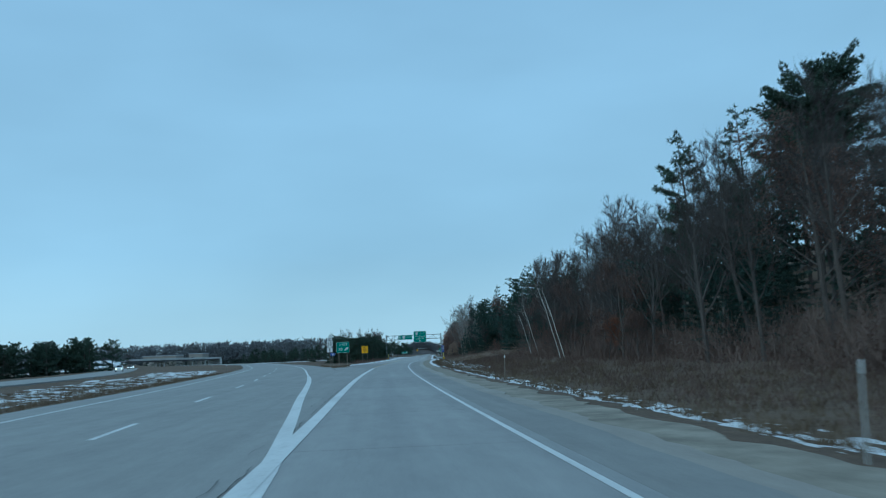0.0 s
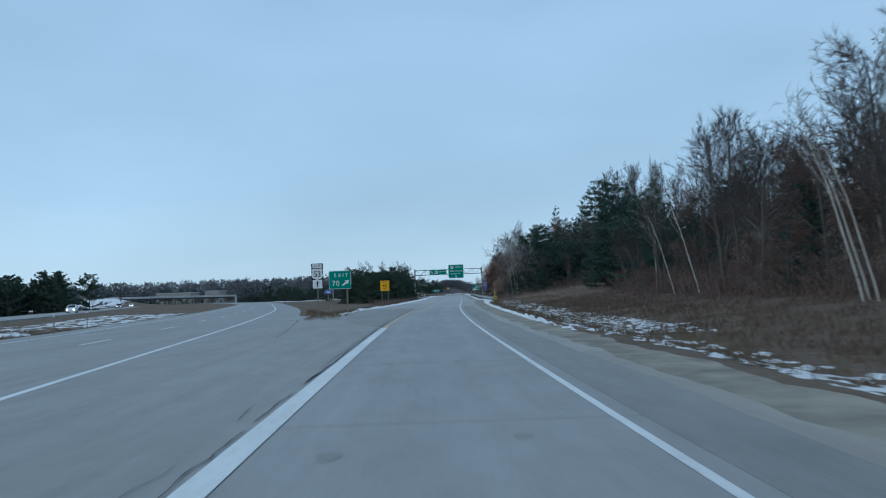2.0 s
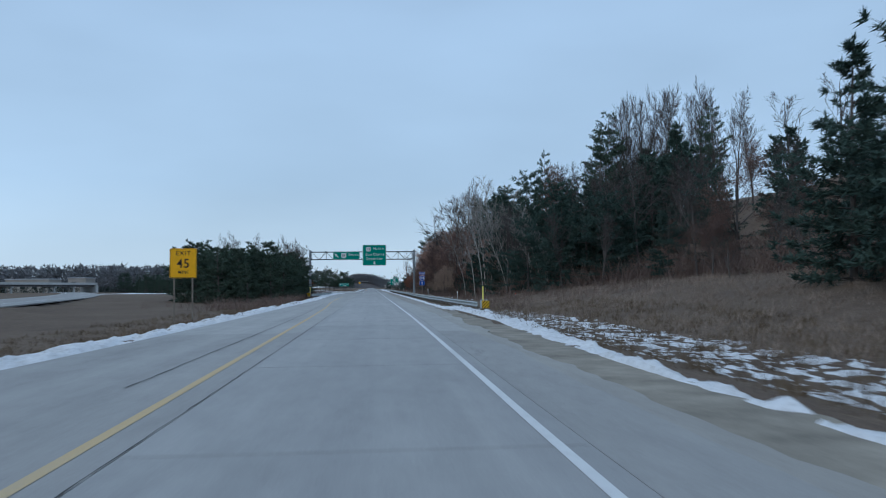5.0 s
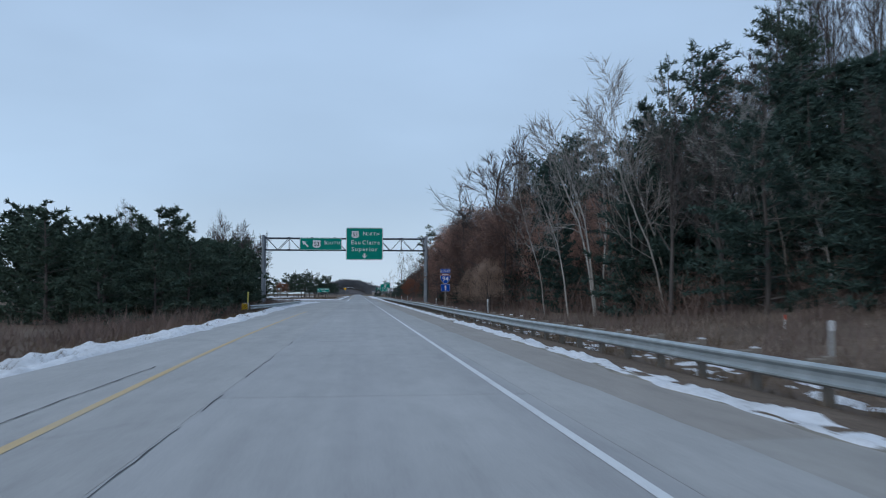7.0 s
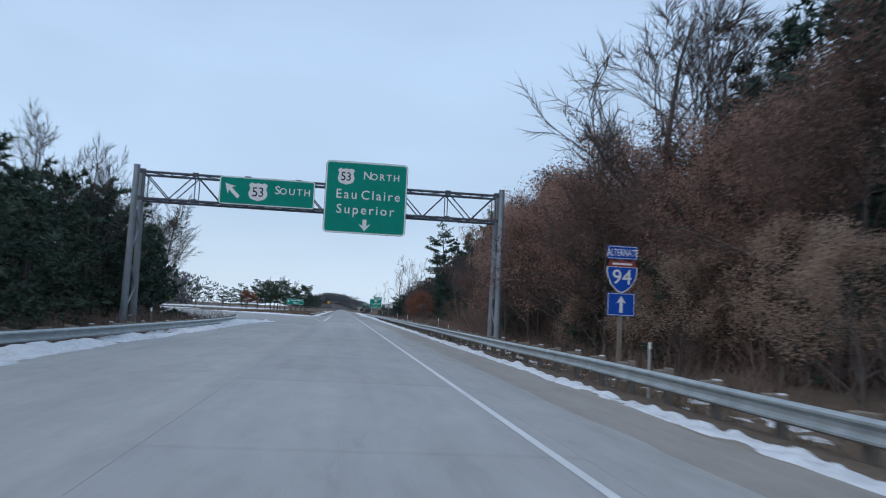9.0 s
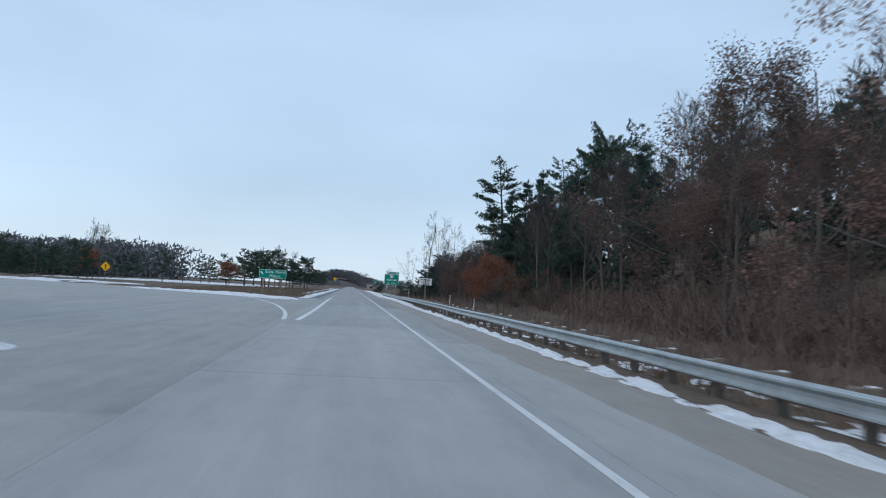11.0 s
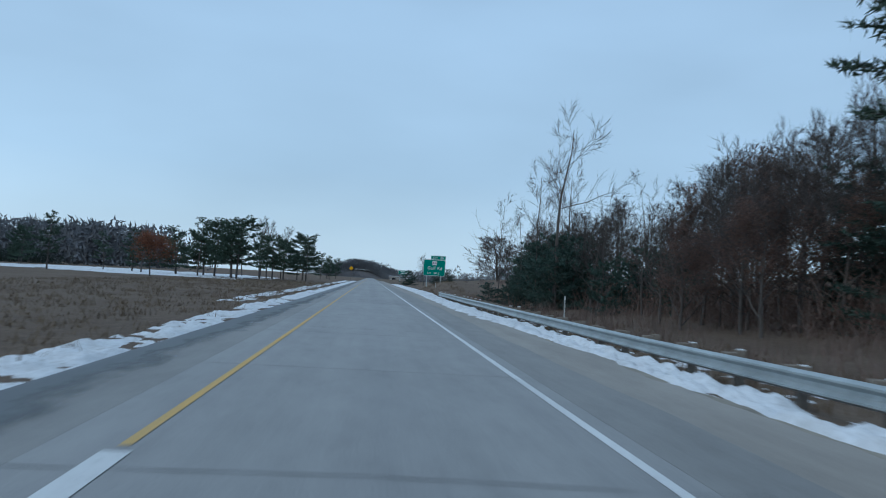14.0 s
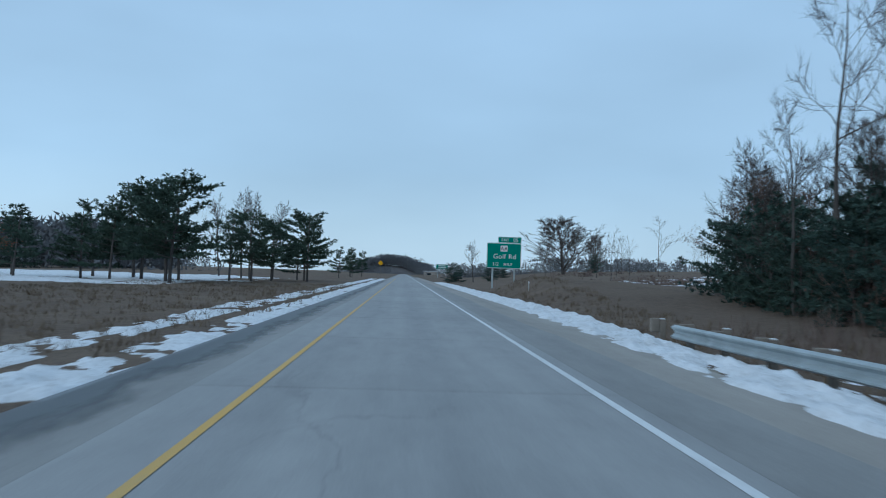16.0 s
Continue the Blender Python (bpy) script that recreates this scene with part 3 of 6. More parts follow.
def stripe(name, f, y0, y1, w, mat, label, z=0.004, step=2.0):
    ob = new(name, ribbon(name, offset(f, -w / 2), offset(f, w / 2), y0, y1, z, mat, step))
    return tagged(ob, label, "road marking", kind="structure")


stripe("edge_line_right", right_line, -30, 1150, 0.1, M_WHITE_LINE, "continuous white edge line on the ramp")
stripe("gore_line_ramp", left_line, -30, 84.4, 0.26, M_WHITE_LINE, "wide white gore line, worn at the edges", 0.009)
stripe("edge_line_yellow", left_line, 84.6, 131, 0.12, M_YELLOW_FADED, "faded yellow inner edge line of the ramp", 0.004)
stripe("edge_line_worn", left_line, 131.1, 236, 0.12, M_YELLOW_FADED, "faded yellow inner edge line of the ramp", -0.002)
stripe("gore_line_branch", left_line, 306, 358, 0.2, M_WHITE_LINE, "wide white gore line before the branch", 0.006)
stripe("edge_line_yellow_far", left_line, 358.2, 1150, 0.085, M_YELLOW_LINE, "yellow inner edge line of the ramp", 0.006)
stripe("gore_line_highway", main_edge, -30, 19, 0.26, M_WHITE_LINE, "wide white gore line along the highway", 0.005)
stripe("gore_line_highway", main_edge, 19, 60, 0.26, M_WHITE_LINE, "wide white gore line along the highway", -0.008)
stripe("edge_line_highway", main_edge, 60.2, 500, 0.16, M_WHITE_LINE, "white edge line of the highway", -0.008)
stripe("median_line", offset(main_edge, -7.4), -30, 500, 0.13, M_WHITE_LINE, "pale worn edge line along the median", -0.008)
for k in range(-3, 16):
    y0 = 18.3 + 12.3 * k
    stripe("lane_dash", offset(main_edge, -3.5), y0, y0 + 3.6, 0.13, M_WHITE_LINE, "short white dash between the highway lanes", -0.008, 1.0)
branch_line = table([(303, -3.95), (312, -4.55), (320, -5.5), (326, -6.45), (330, -7.3), (335, -8.4), (340, -9.8), (346, -12.4)])
stripe("edge_line_branch", branch_line, 306, 345, 0.16, M_WHITE_LINE, "white edge line curving along the branch", 0.0)

# slabs of the ramp lane, with open joints between them
SLAB = 6.7
for k in range(-4, 95):
    y0 = 410.3 + SLAB * (k - 61)
    if -30 < y0 < 632:
        s = part("slab", ribbon("slab", seam, lambda y: right_line(y) + 0.26, y0 + 0.012, y0 + SLAB - 0.012, 0.0, M_SLAB_PALE if 149 < y0 < 298 else M_SLAB_MID if 122 < y0 < 325 else M_SLAB, 1.7, 0.03), None, road)


def crack(name, pts, w, z, label):
    """A tarred crack that wanders along a line of points."""
    rnd = random.Random(len(pts) * 7 + int(pts[0][1]))
    vs = []
    for i in range(len(pts) - 1):
        (x0, y0), (x1, y1) = pts[i], pts[i + 1]
        k = max(2, int(math.hypot(x1 - x0, y1 - y0) / 0.35))
        for j in range(k):
            t = j / k
            j1, j2 = rnd.uniform(-1, 1), rnd.uniform(0.25, 1.0)
            x, y = x0 + (x1 - x0) * t, y0 + (y1 - y0) * t
            across = abs(y1 - y0) > abs(x1 - x0)
            o = (w * 0.6 * j1, 0) if across else (0, w * 0.6 * j1)
            h = (w * j2 / 2, 0) if across else (0, w * j2 / 2)
            vs += [(x + o[0] - h[0], y + o[1] - h[1], z), (x + o[0] + h[0], y + o[1] + h[1], z)]
    fs = [(2 * i, 2 * i + 1, 2 * i + 3, 2 * i + 2) for i in range(len(vs) // 2 - 1)]
    ob = new(name, mesh_of(name, vs, fs, M_TAR))
    return tagged(ob, label, "crack", kind="structure")


for y0 in np.arange(8, 66, 3.4):
    o = 0.05 * math.sin(y0 * 1.7)
    crack("pavement_crack", [(left_line(y) - 0.2 + 0.6 * o + 0.02 * math.sin(y * 5), y) for y in np.arange(y0, y0 + 3.1 + 0.4 * math.sin(y0), 0.5)], 0.024, 0.003, "ragged dark crack along the gore line")
    if int(y0) % 3:
        crack("pavement_crack", [(left_line(y) - 0.42 + o - 0.05 * math.sin(y * 3), y) for y in np.arange(y0, y0 + 1.6, 0.5)], 0.014, 0.003, "fine crack beside the gore line")
crack("pavement_crack", [(left_line(y) - 0.2 - 0.03 * fbm(y, 3.0, 2.0), y) for y in np.arange(66, 124, 0.8)], 0.05, 0.003, "ragged open crack along the edge line")
crack("pavement_crack", [(left_line(y) - 0.3 - 0.05 * fbm(y, 8.0, 1.5), y) for y in np.arange(68, 97, 0.6)], 0.02, 0.003, "fine crack beside the edge line")
crack("pavement_crack", [(seam(y) - 0.02, y) for y in np.arange(118, 167, 6.0)], 0.02, 0.004, "straight tarred seam along the lane")
for y0, y1 in ((168, 176.5), (177.3, 187.4), (188.1, 189.8), (191.5, 196), (199, 201)):
    crack("pavement_crack", [(seam(y) + 0.03, y) for y in np.linspace(y0, y1, 4)], 0.025, 0.004, "dark open stretch of the lane seam")
shoulder_seam = table([(140, -4.95), (168, -5.0), (176, -5.13), (184, -5.36), (189, -5.45), (196, -5.42)])
crack("pavement_crack", [(shoulder_seam(y), y) for y in np.arange(140, 196, 3.0)], 0.032, 0.003, "tarred seam across the inner shoulder")
crack("pavement_crack", [(main_edge(y) + 3.0 + 0.02 * math.sin(y), y) for y in np.arange(80, 102, 2.0)], 0.06, -0.006, "tarred seam between the highway and the gore")
crack("pavement_crack", [(-2.05, 157), (-2.02, 165)], 0.007, 0.004, "short crack down the lane")
for yy in (262.5, 322.5, 343, 357.5, 371.7, 378.2, 391, 404):
    crack("pavement_crack", [(-3.9 - 1.3 * ((yy * 7) % 3) * 0.5, yy), (-2.0, yy + 0.1), (0.2, yy - 0.05), (1.2, yy)], 0.028, 0.004, "tarred crack across the lane")
for x, y, w, d in ((-1.2, 96, 0.25, 0.15), (-0.5, 52.5, 0.22, 0.2), (0.2, 61, 0.2, 0.15), (-1.4, 60.4, 0.22, 0.2), (-2.8, 245.5, 1.1, 0.05), (-2.6, 200.5, 1.1, 0.05), (-1.2, 263, 0.6, 0.05)):
    n = 9
    vs = [(x + w / 2 * math.cos(2 * math.pi * i / n) * (1 + 0.3 * math.sin(i * 2.3)), y + d * math.sin(2 * math.pi * i / n), 0.0035) for i in range(n)]
    tagged(new("tar_patch", mesh_of("tar_patch", vs, [tuple(range(n))], M_SHOULDER)), "small darker repair patch in the concrete", "patch", kind="structure")


# ---- snow: a lumpy sheet that comes through the ground where it is deep enough ----
def snow_field(name, label, left, right, y0, y1, dx, dy, depth, cover, size, seed, base=None):
    vs, cols, up = [], None, []
    yy = np.arange(y0, y1 + dy / 2, dy)
    w = max(right((y0 + y1) / 2) - left((y0 + y1) / 2), right(y0) - left(y0))
    cols = max(4, int(w / dx) + 1)
    for y in yy:
        a, b = left(y), right(y)
        for i in range(cols):
            t = i / (cols - 1)
            x = a + (b - a) * t
            edge = min(t, 1 - t) * 2
            k = 0.5 + 0.42 * noise.fractal((x / size + seed, y / (size * 2.6), seed), 0.7, 2.0, 3) + 0.4 * noise.fractal((x / 0.4 + seed, y / 0.7, seed), 0.6, 2.0, 2) + 0.22 * noise.noise((x / 0.13 + seed, y / 0.22, seed))
            e = smooth(min(1, edge * 2.2)) * smooth((y - y0) / 3) * smooth((y1 - y) / 3)
            h = depth * (k - (1 - cover)) * 2 * e - 0.06 * (1 - e)
            up.append(h > -0.035)
            vs.append((x, y, (height(x, y) if base is None else max(base, height(x, y))) + max(-0.1, min(depth * 1.4, h))))
    fs = [(j * cols + i, j * cols + i + 1, (j + 1) * cols + i + 1, (j + 1) * cols + i) for j in range(len(yy) - 1) for i in range(cols - 1)]
    fs = [f for f in fs if up[f[0]] or up[f[1]] or up[f[2]] or up[f[3]]]
    me = mesh_of(name, vs, fs, M_SNOW)
    for p in me.polygons:
        p.use_smooth = True
    return tagged(new(name, me), label, "snow", kind="stuff")


snow_field("snow_strip", "ragged strip of old snow along the gravel", lambda y: right_line(y) + 2.55 + 0.5 * smooth((y - 152) / 8) * (1 - smooth((y - 172) / 6)), lambda y: right_line(y) + 3.0 + 1.3 * smooth((y - 138) / 25), 78, 182, 0.05, 0.2, 0.13, 0.61, 0.9, 2.0, -0.045)
snow_field("snow_strip", "thin crusted snow in the grass beyond the verge", lambda y: right_line(y) + 3.6, lambda y: right_line(y) + 9.5, 80, 184, 0.11, 0.2, 0.075, 0.46, 0.26, 5.0)
snow_field("snow_strip", "thin patches of snow in the roadside grass", lambda y: right_line(y) + 2.9, lambda y: right_line(y) + 6.4, 2, 88, 0.13, 0.25, 0.09, 0.42, 0.5, 9.0)
snow_field("snow_strip", "strip of dirty snow in front of the guardrail", lambda y: right_line(y) + 2.3, lambda y: right_line(y) + 3.05, 172, 347, 0.05, 0.18, 0.09, 0.58, 0.6, 12.0, -0.045)
snow_in = table([(343, 2.4), (360, 2.5), (372, 2.4), (386, 1.7), (400, 1.8), (420, 2.0), (520, 2.1)])
snow_field("snow_strip", "broad strip of snow beside the shoulder", snow_in, lambda y: 3.6 + 0.9 * smooth((y - 405) / 30), 343, 520, 0.08, 0.2, 0.12, 0.68, 0.6, 15.0, -0.045)
snow_field("snow_strip", "patches of snow behind the guardrail", lambda y: 4.3, lambda y: 7.2, 176, 420, 0.25, 0.5, 0.1, 0.4, 0.9, 18.0)
snow_field("snow_strip", "white strip of snow along the inner shoulder", lambda y: ramp_left(y) - 1.6, lambda y: ramp_left(y) + 0.25 + 0.25 * smooth((y - 200) / 12), 122, 292, 0.1, 0.4, 0.16, 0.72, 1.4, 21.0)
snow_field("snow_strip", "thin snow on the gravel nose between the roads", lambda y: ramp_left(y) - 3.6, lambda y: ramp_left(y) + 0.3, 104, 128, 0.12, 0.25, 0.08, 0.4, 0.6, 24.0)
snow_field("snow_patch", "snow heaped round the end of the inner rail", lambda y: ramp_left(y) - 2.6, lambda y: ramp_left(y) + 0.5, 263, 294, 0.12, 0.25, 0.16, 0.76, 2.0, 51.0, -0.03)
snow_field("snow_patch", "flat patch of snow on the nose of the branch", lambda y: -7.8 - 1.05 * max(0, y - 339), lambda y: -5.4 - 0.5 * max(0, y - 346), 337.5, 358, 0.15, 0.25, 0.13, 0.72, 2.2, 27.0, -0.02)
snow_field("snow_strip", "bright strip of snow along the inner shoulder", lambda y: -6.7, lambda y: -5.35, 348.5, 560, 0.09, 0.25, 0.1, 0.62, 1.2, 30.0)
snow_field("snow_strip", "second thin line of snow in the verge", lambda y: -8.8, lambda y: -6.9, 385, 560, 0.12, 0.3, 0.11, 0.5, 1.0, 33.0)
snow_field("snow_field", "snow lying under the plantation pines", lambda y: -75, lambda y: -14, 455, 530, 0.8, 0.8, 0.2, 0.62, 5.0, 36.0)
snow_field("snow_field", "thin snow scattered in the median grass", lambda y: far_edge(y) + 1.5, lambda y: main_edge(y) - 11.5, -10, 190, 0.4, 0.5, 0.1, 0.38, 1.2, 39.0)
snow_field("snow_field", "snow beyond the branch road", lambda y: -95, lambda y: -24, 366, 400, 1.0, 0.8, 0.18, 0.55, 4.0, 42.0)
snow_field("snow_field", "snow on the embankment by the bridge", lambda y: -236, lambda y: -172, 440, 505, 1.0, 0.9, 0.5, 0.68, 7.0, 45.0)
snow_field("snow_field", "snow between the trees beyond the mound", lambda y: 14, lambda y: 60, 462, 500, 0.6, 0.6, 0.2, 0.36, 2.4, 48.0)


def damp_mat():
    """Wet asphalt that thins out to a ragged edge: u is 0 at the snow, 1 at the dry side."""
    m, n, l, b = node_mat("damp_asphalt", 0.42, 0, 0.45)
    b.inputs["Base Color"].default_value = (0.062, 0.064, 0.068, 1)
    tc, sp = n.new("ShaderNodeTexCoord"), n.new("ShaderNodeSeparateXYZ")
    l.new(tc.outputs["UV"], sp.inputs[0])
    a = n.new("ShaderNodeMath")
    a.operation = "MULTIPLY_ADD"
    a.inputs[1].default_value = 1.1
    l.new(noise_node(n, l, 1.0, 6, 0.7, (1.2, 0.35, 1), "UV", 3), a.inputs[0])
    rest = n.new("ShaderNodeMath")
    rest.operation = "SUBTRACT"
    rest.inputs[0].default_value = 0.45
    l.new(sp.outputs[0], rest.inputs[1])
    l.new(rest.outputs[0], a.inputs[2])
    cover = n.new("ShaderNodeMapRange")
    cover.inputs["From Min"].default_value, cover.inputs["From Max"].default_value = 0.38, 0.72
    cover.inputs["To Max"].default_value = 0.85
    l.new(a.outputs[0], cover.inputs["Value"])
    clear, mx = n.new("ShaderNodeBsdfTransparent"), n.new("ShaderNodeMixShader")
    l.new(cover.outputs[0], mx.inputs[0])
    l.new(clear.outputs[0], mx.inputs[1])
    l.new(b.outputs[0], mx.inputs[2])
    l.new(mx.outputs[0], n["Material Output"].inputs["Surface"])
    return m


M_DAMP = damp_mat()


def damp(name, f, side, width, y0, y1):
    """A ragged dark stain of melt water along the snow."""
    ys = np.arange(y0, y1, 1.0)
    vs, uv = [], []
    for y in ys:
        vs += [(f(y), y, -0.001), (f(y) + side * width, y, -0.001)]
        uv += [(0, y), (1, y)]
    fs = [(2 * i, 2 * i + 1, 2 * i + 3, 2 * i + 2) if side > 0 else (2 * i + 1, 2 * i, 2 * i + 2, 2 * i + 3) for i in range(len(ys) - 1)]
    tagged(new(name, mesh_of(name, vs, fs, M_DAMP, uv)), "dark damp stain of melt water on the asphalt", "stain", kind="structure")


damp("damp_strip", lambda y: -5.44, 1, 1.3, 350, 520)

# ---- signs ----
def sign_post(parent, x, y, z0, z1, mat=None, w=0.1, name="post"):
    part(name, boxes((x - w / 2, y - w / 2, z0, x + w / 2, y + w / 2, z1), bevel=0.008), mat or M_POST, parent)


def panel(parent, w, h, cx, cz, face, r=0.06, border=None, t=0.025, inset=0.02, y=0.0, name="panel", label=""):
    p = part(name, slabbed(round_rect(w, h, r, cx, cz), y, y + 0.012), face, parent, label)
    if border:
        part("border", ring(w - 2 * inset, h - 2 * inset, max(0.02, r - inset), t, y - 0.004, y + 0.001, cx, cz), border, p)
    return p


def legend(parent, text, h, x, z, mat, y=-0.006, spacing=1.05, squash=1.0):
    """A word on a sign; the letters of large words are parts of their own."""
    me = lettering(text, h, x, z, y, spacing, squash)
    if h < 0.3 or len(text) < 2:
        return part("legend", me, mat, parent)
    co = [tuple(v.co) for v in me.vertices]
    faces = [tuple(p.vertices) for p in me.polygons]
    bpy.data.meshes.remove(me)
    spans = []
    for f in sorted(faces, key=lambda f: min(co[i][0] for i in f)):
        a, b = min(co[i][0] for i in f), max(co[i][0] for i in f)
        if spans and a <= spans[-1][1] + 1e-4:
            spans[-1][1] = max(spans[-1][1], b)
            spans[-1][2].append(f)
        else:
            spans.append([a, b, [f]])
    for _, _, fs in spans:
        used = sorted({i for f in fs for i in f})
        at = {i: k for k, i in enumerate(used)}
        part("letter", ([co[i] for i in used], [tuple(at[i] for i in f) for f in fs]), mat, parent)


def arrow(parent, cx, cz, length, wid, turn, mat, y0=-0.006, head=0.45, name="arrow"):
    """A straight arrow, turned by degrees from up towards the left."""
    a, b = length / 2, wid / 2
    k = length * head
    pts = [(-b * 0.32, -a), (b * 0.32, -a), (b * 0.32, a - k * 0.75), (b, a - k), (0, a), (-b, a - k), (-b * 0.32, a - k * 0.75)]
    c, s = math.cos(radians(turn)), math.sin(radians(turn))
    out = [(cx + x * c - z * s, cz + x * s + z * c) for x, z in pts]
    return part(name, slabbed(out, y0, y0 + 0.004), mat, parent)


def us_shield(w, cx, cz):
    """The outline of a federal route shield."""
    h = [(0, -0.5), (0.12, -0.46), (0.3, -0.42), (0.42, -0.33), (0.49, -0.18), (0.5, -0.05), (0.44, 0.1), (0.43, 0.22), (0.5, 0.36), (0.4, 0.47), (0.33, 0.49), (0.2, 0.44), (0.1, 0.45), (0, 0.49)]
    pts = h + [(-x, z) for x, z in h[-2:0:-1]]
    return [(cx + x * w, cz + z * w) for x, z in pts]


def interstate_shield(w, cx, cz, top=False):
    h = [(0, -0.5), (0.15, -0.43), (0.32, -0.27), (0.43, -0.06), (0.47, 0.14), (0.46, 0.27)]
    up = [(0.45, 0.36), (0.38, 0.5), (0.24, 0.45), (0.12, 0.46), (0, 0.5)]
    low = [(0.455, 0.28)]
    half = ([(0, 0.28)] + low + up) if top else h + low + [(0, 0.28)]
    pts = half + [(-x, z) for x, z in half[-2:0:-1]]
    return [(cx + x * w, cz + z * w) for x, z in pts]


def route_sign(parent, number, w, cx, cz, y=-0.006, mat=None):
    s = part("route_shield", slabbed(us_shield(w, cx, cz), y, y + 0.004), mat or M_SIGN_WHITE, parent, "white route shield")
    part("legend", lettering(number, w * 0.5, cx, cz - w * 0.25, y - 0.006, 0.95, 0.95), M_SIGN_BLACK, s)
    return s


# route marker at the gore
s = thing("route_marker_sign", pose(-12.2, 120.05, 0), "stacked alternate route marker with shield and up arrow", "road sign")
sign_post(s, 0.0, 0.06, height(-12.2, 120) - 0.1, 4.05, M_POST, 0.09)
p = panel(s, 0.98, 2.14, 0, 3.02, M_SIGN_BLACK, 0.05, label="black backing panel")
q = panel(s, 0.78, 0.34, 0, 3.87, M_SIGN_WHITE, 0.03, y=-0.006, name="plaque", label="white plaque")
legend(q, "ALT", 0.2, 0, 3.77, M_SIGN_BLACK, -0.012, 1.1)
route_sign(s, "53", 0.95, 0, 3.2)
q = panel(s, 0.8, 0.72, 0, 2.36, M_SIGN_WHITE, 0.03, y=-0.006, name="plaque", label="white arrow plaque")
arrow(q, 0, 2.36, 0.52, 0.3, 0, M_SIGN_BLACK, -0.012, 0.42)

# exit number at the gore
s = thing("exit_sign", pose(-10.26, 119.73, 0), "green gore exit sign with white lettering on two wooden posts", "road sign")
for x in (-0.6, 0.58):
    sign_post(s, x, 0.08, height(-10.26, 120) - 0.1, 3.3, M_POST, 0.11)
p = panel(s, 1.86, 1.52, 0, 2.64, M_SIGN_GREEN, 0.1, M_SIGN_WHITE, 0.025, 0.012)
legend(p, "EXIT", 0.3, 0.1, 2.89, M_SIGN_WHITE, spacing=1.5, squash=0.95)
legend(p, "70", 0.42, -0.36, 2.16, M_SIGN_WHITE, spacing=1.1)
arrow(p, 0.5, 2.4, 0.72, 0.42, -52, M_SIGN_WHITE, head=0.5)

# small blue sign behind the gore
s = thing("blue_sign", pose(-13.15, 131, 0), "small blue service sign on a thin post", "road sign")
sign_post(s, 0, 0.05, height(-13.15, 131) - 0.1, 2.0, M_POST, 0.08)
p = panel(s, 0.82, 0.42, 0, 1.75, M_SIGN_BLUE, 0.04, M_SIGN_WHITE, 0.015)
part("text_bar", slabbed(round_rect(0.55, 0.06, 0.01, 0, 1.82), -0.006, -0.002), M_SIGN_WHITE, p)
part("text_bar", slabbed(round_rect(0.4, 0.06, 0.01, 0, 1.68), -0.006, -0.002), M_SIGN_WHITE, p)

# advised speed
s = thing("exit_speed_sign", pose(-11.4, 171.0, 0), "yellow advisory speed sign on two thin posts", "road sign")
for x in (-0.46, 0.46):
    sign_post(s, x, 0.06, height(-11.25, 171) - 0.1, 3.2, M_POST, 0.07)
p = panel(s, 1.36, 1.53, 0, 2.59, M_SIGN_YELLOW, 0.06, M_SIGN_BLACK, 0.02)
legend(p, "EXIT", 0.22, 0, 3.0, M_SIGN_BLACK, spacing=1.2)
legend(p, "45", 0.45, 0, 2.36, M_SIGN_BLACK)
legend(p, "MPH", 0.16, 0, 2.05, M_SIGN_BLACK, spacing=1.2)

# alternate interstate marker
s = thing("interstate_marker_sign", pose(6.08, 251.3, 0), "blue stacked interstate marker with arrow on a wooden post", "road sign")
sign_post(s, 0.0, 0.07, height(6.08, 251) - 0.1, 3.4, M_POST, 0.12)
p = panel(s, 0.92, 0.4, 0, 3.33, M_SIGN_BLUE, 0.04, M_SIGN_WHITE, 0.015, name="plaque")
legend(p, "ALTERNATE", 0.2, 0, 3.23, M_SIGN_WHITE, squash=0.58)
p = part("interstate_shield", slabbed(interstate_shield(1.0, 0, 2.63), 0, 0.01), M_SIGN_WHITE, s, "white edged shield")
part("shield_field", slabbed(interstate_shield(0.93, 0, 2.63), -0.005, -0.001), M_SIGN_BLUE, p, "blue field")
part("shield_crown", slabbed(interstate_shield(0.93, 0, 2.645, True), -0.005, -0.001), M_SIGN_RED, p, "red crown")
part("text_bar", slabbed(round_rect(0.6, 0.055, 0.01, 0, 2.99), -0.009, -0.005), M_SIGN_WHITE, p)
legend(p, "94", 0.42, 0, 2.4, M_SIGN_WHITE, -0.011, 1.0)
p = panel(s, 0.84, 0.68, 0, 1.8, M_SIGN_BLUE, 0.04, M_SIGN_WHITE, 0.015, name="plaque")
arrow(p, 0, 1.8, 0.48, 0.3, 0, M_SIGN_WHITE)

# state patrol guide sign
s = thing("guide_sign", pose(-9.43, 356.2, 0), "green guide sign with slanting arrow on two wooden posts", "road sign")
for x in (-0.9, 0.85):
    sign_post(s, x, 0.1, height(-9.43, 356) - 0.1, 2.3, M_POST, 0.14)
p = panel(s, 2.62, 0.86, 0, 1.98, M_SIGN_GREEN, 0.08, M_SIGN_WHITE, 0.02)
legend(p, "State", 0.25, -0.32, 2.07, M_SIGN_WHITE, spacing=1.1, squash=0.98)
legend(p, "Patrol", 0.25, 0.72, 2.07, M_SIGN_WHITE, spacing=1.1, squash=0.98)
legend(p, "Hdqrs", 0.25, 0.2, 1.68, M_SIGN_WHITE, spacing=1.1)
arrow(p, -1.03, 2.05, 0.4, 0.26, 45, M_SIGN_WHITE)

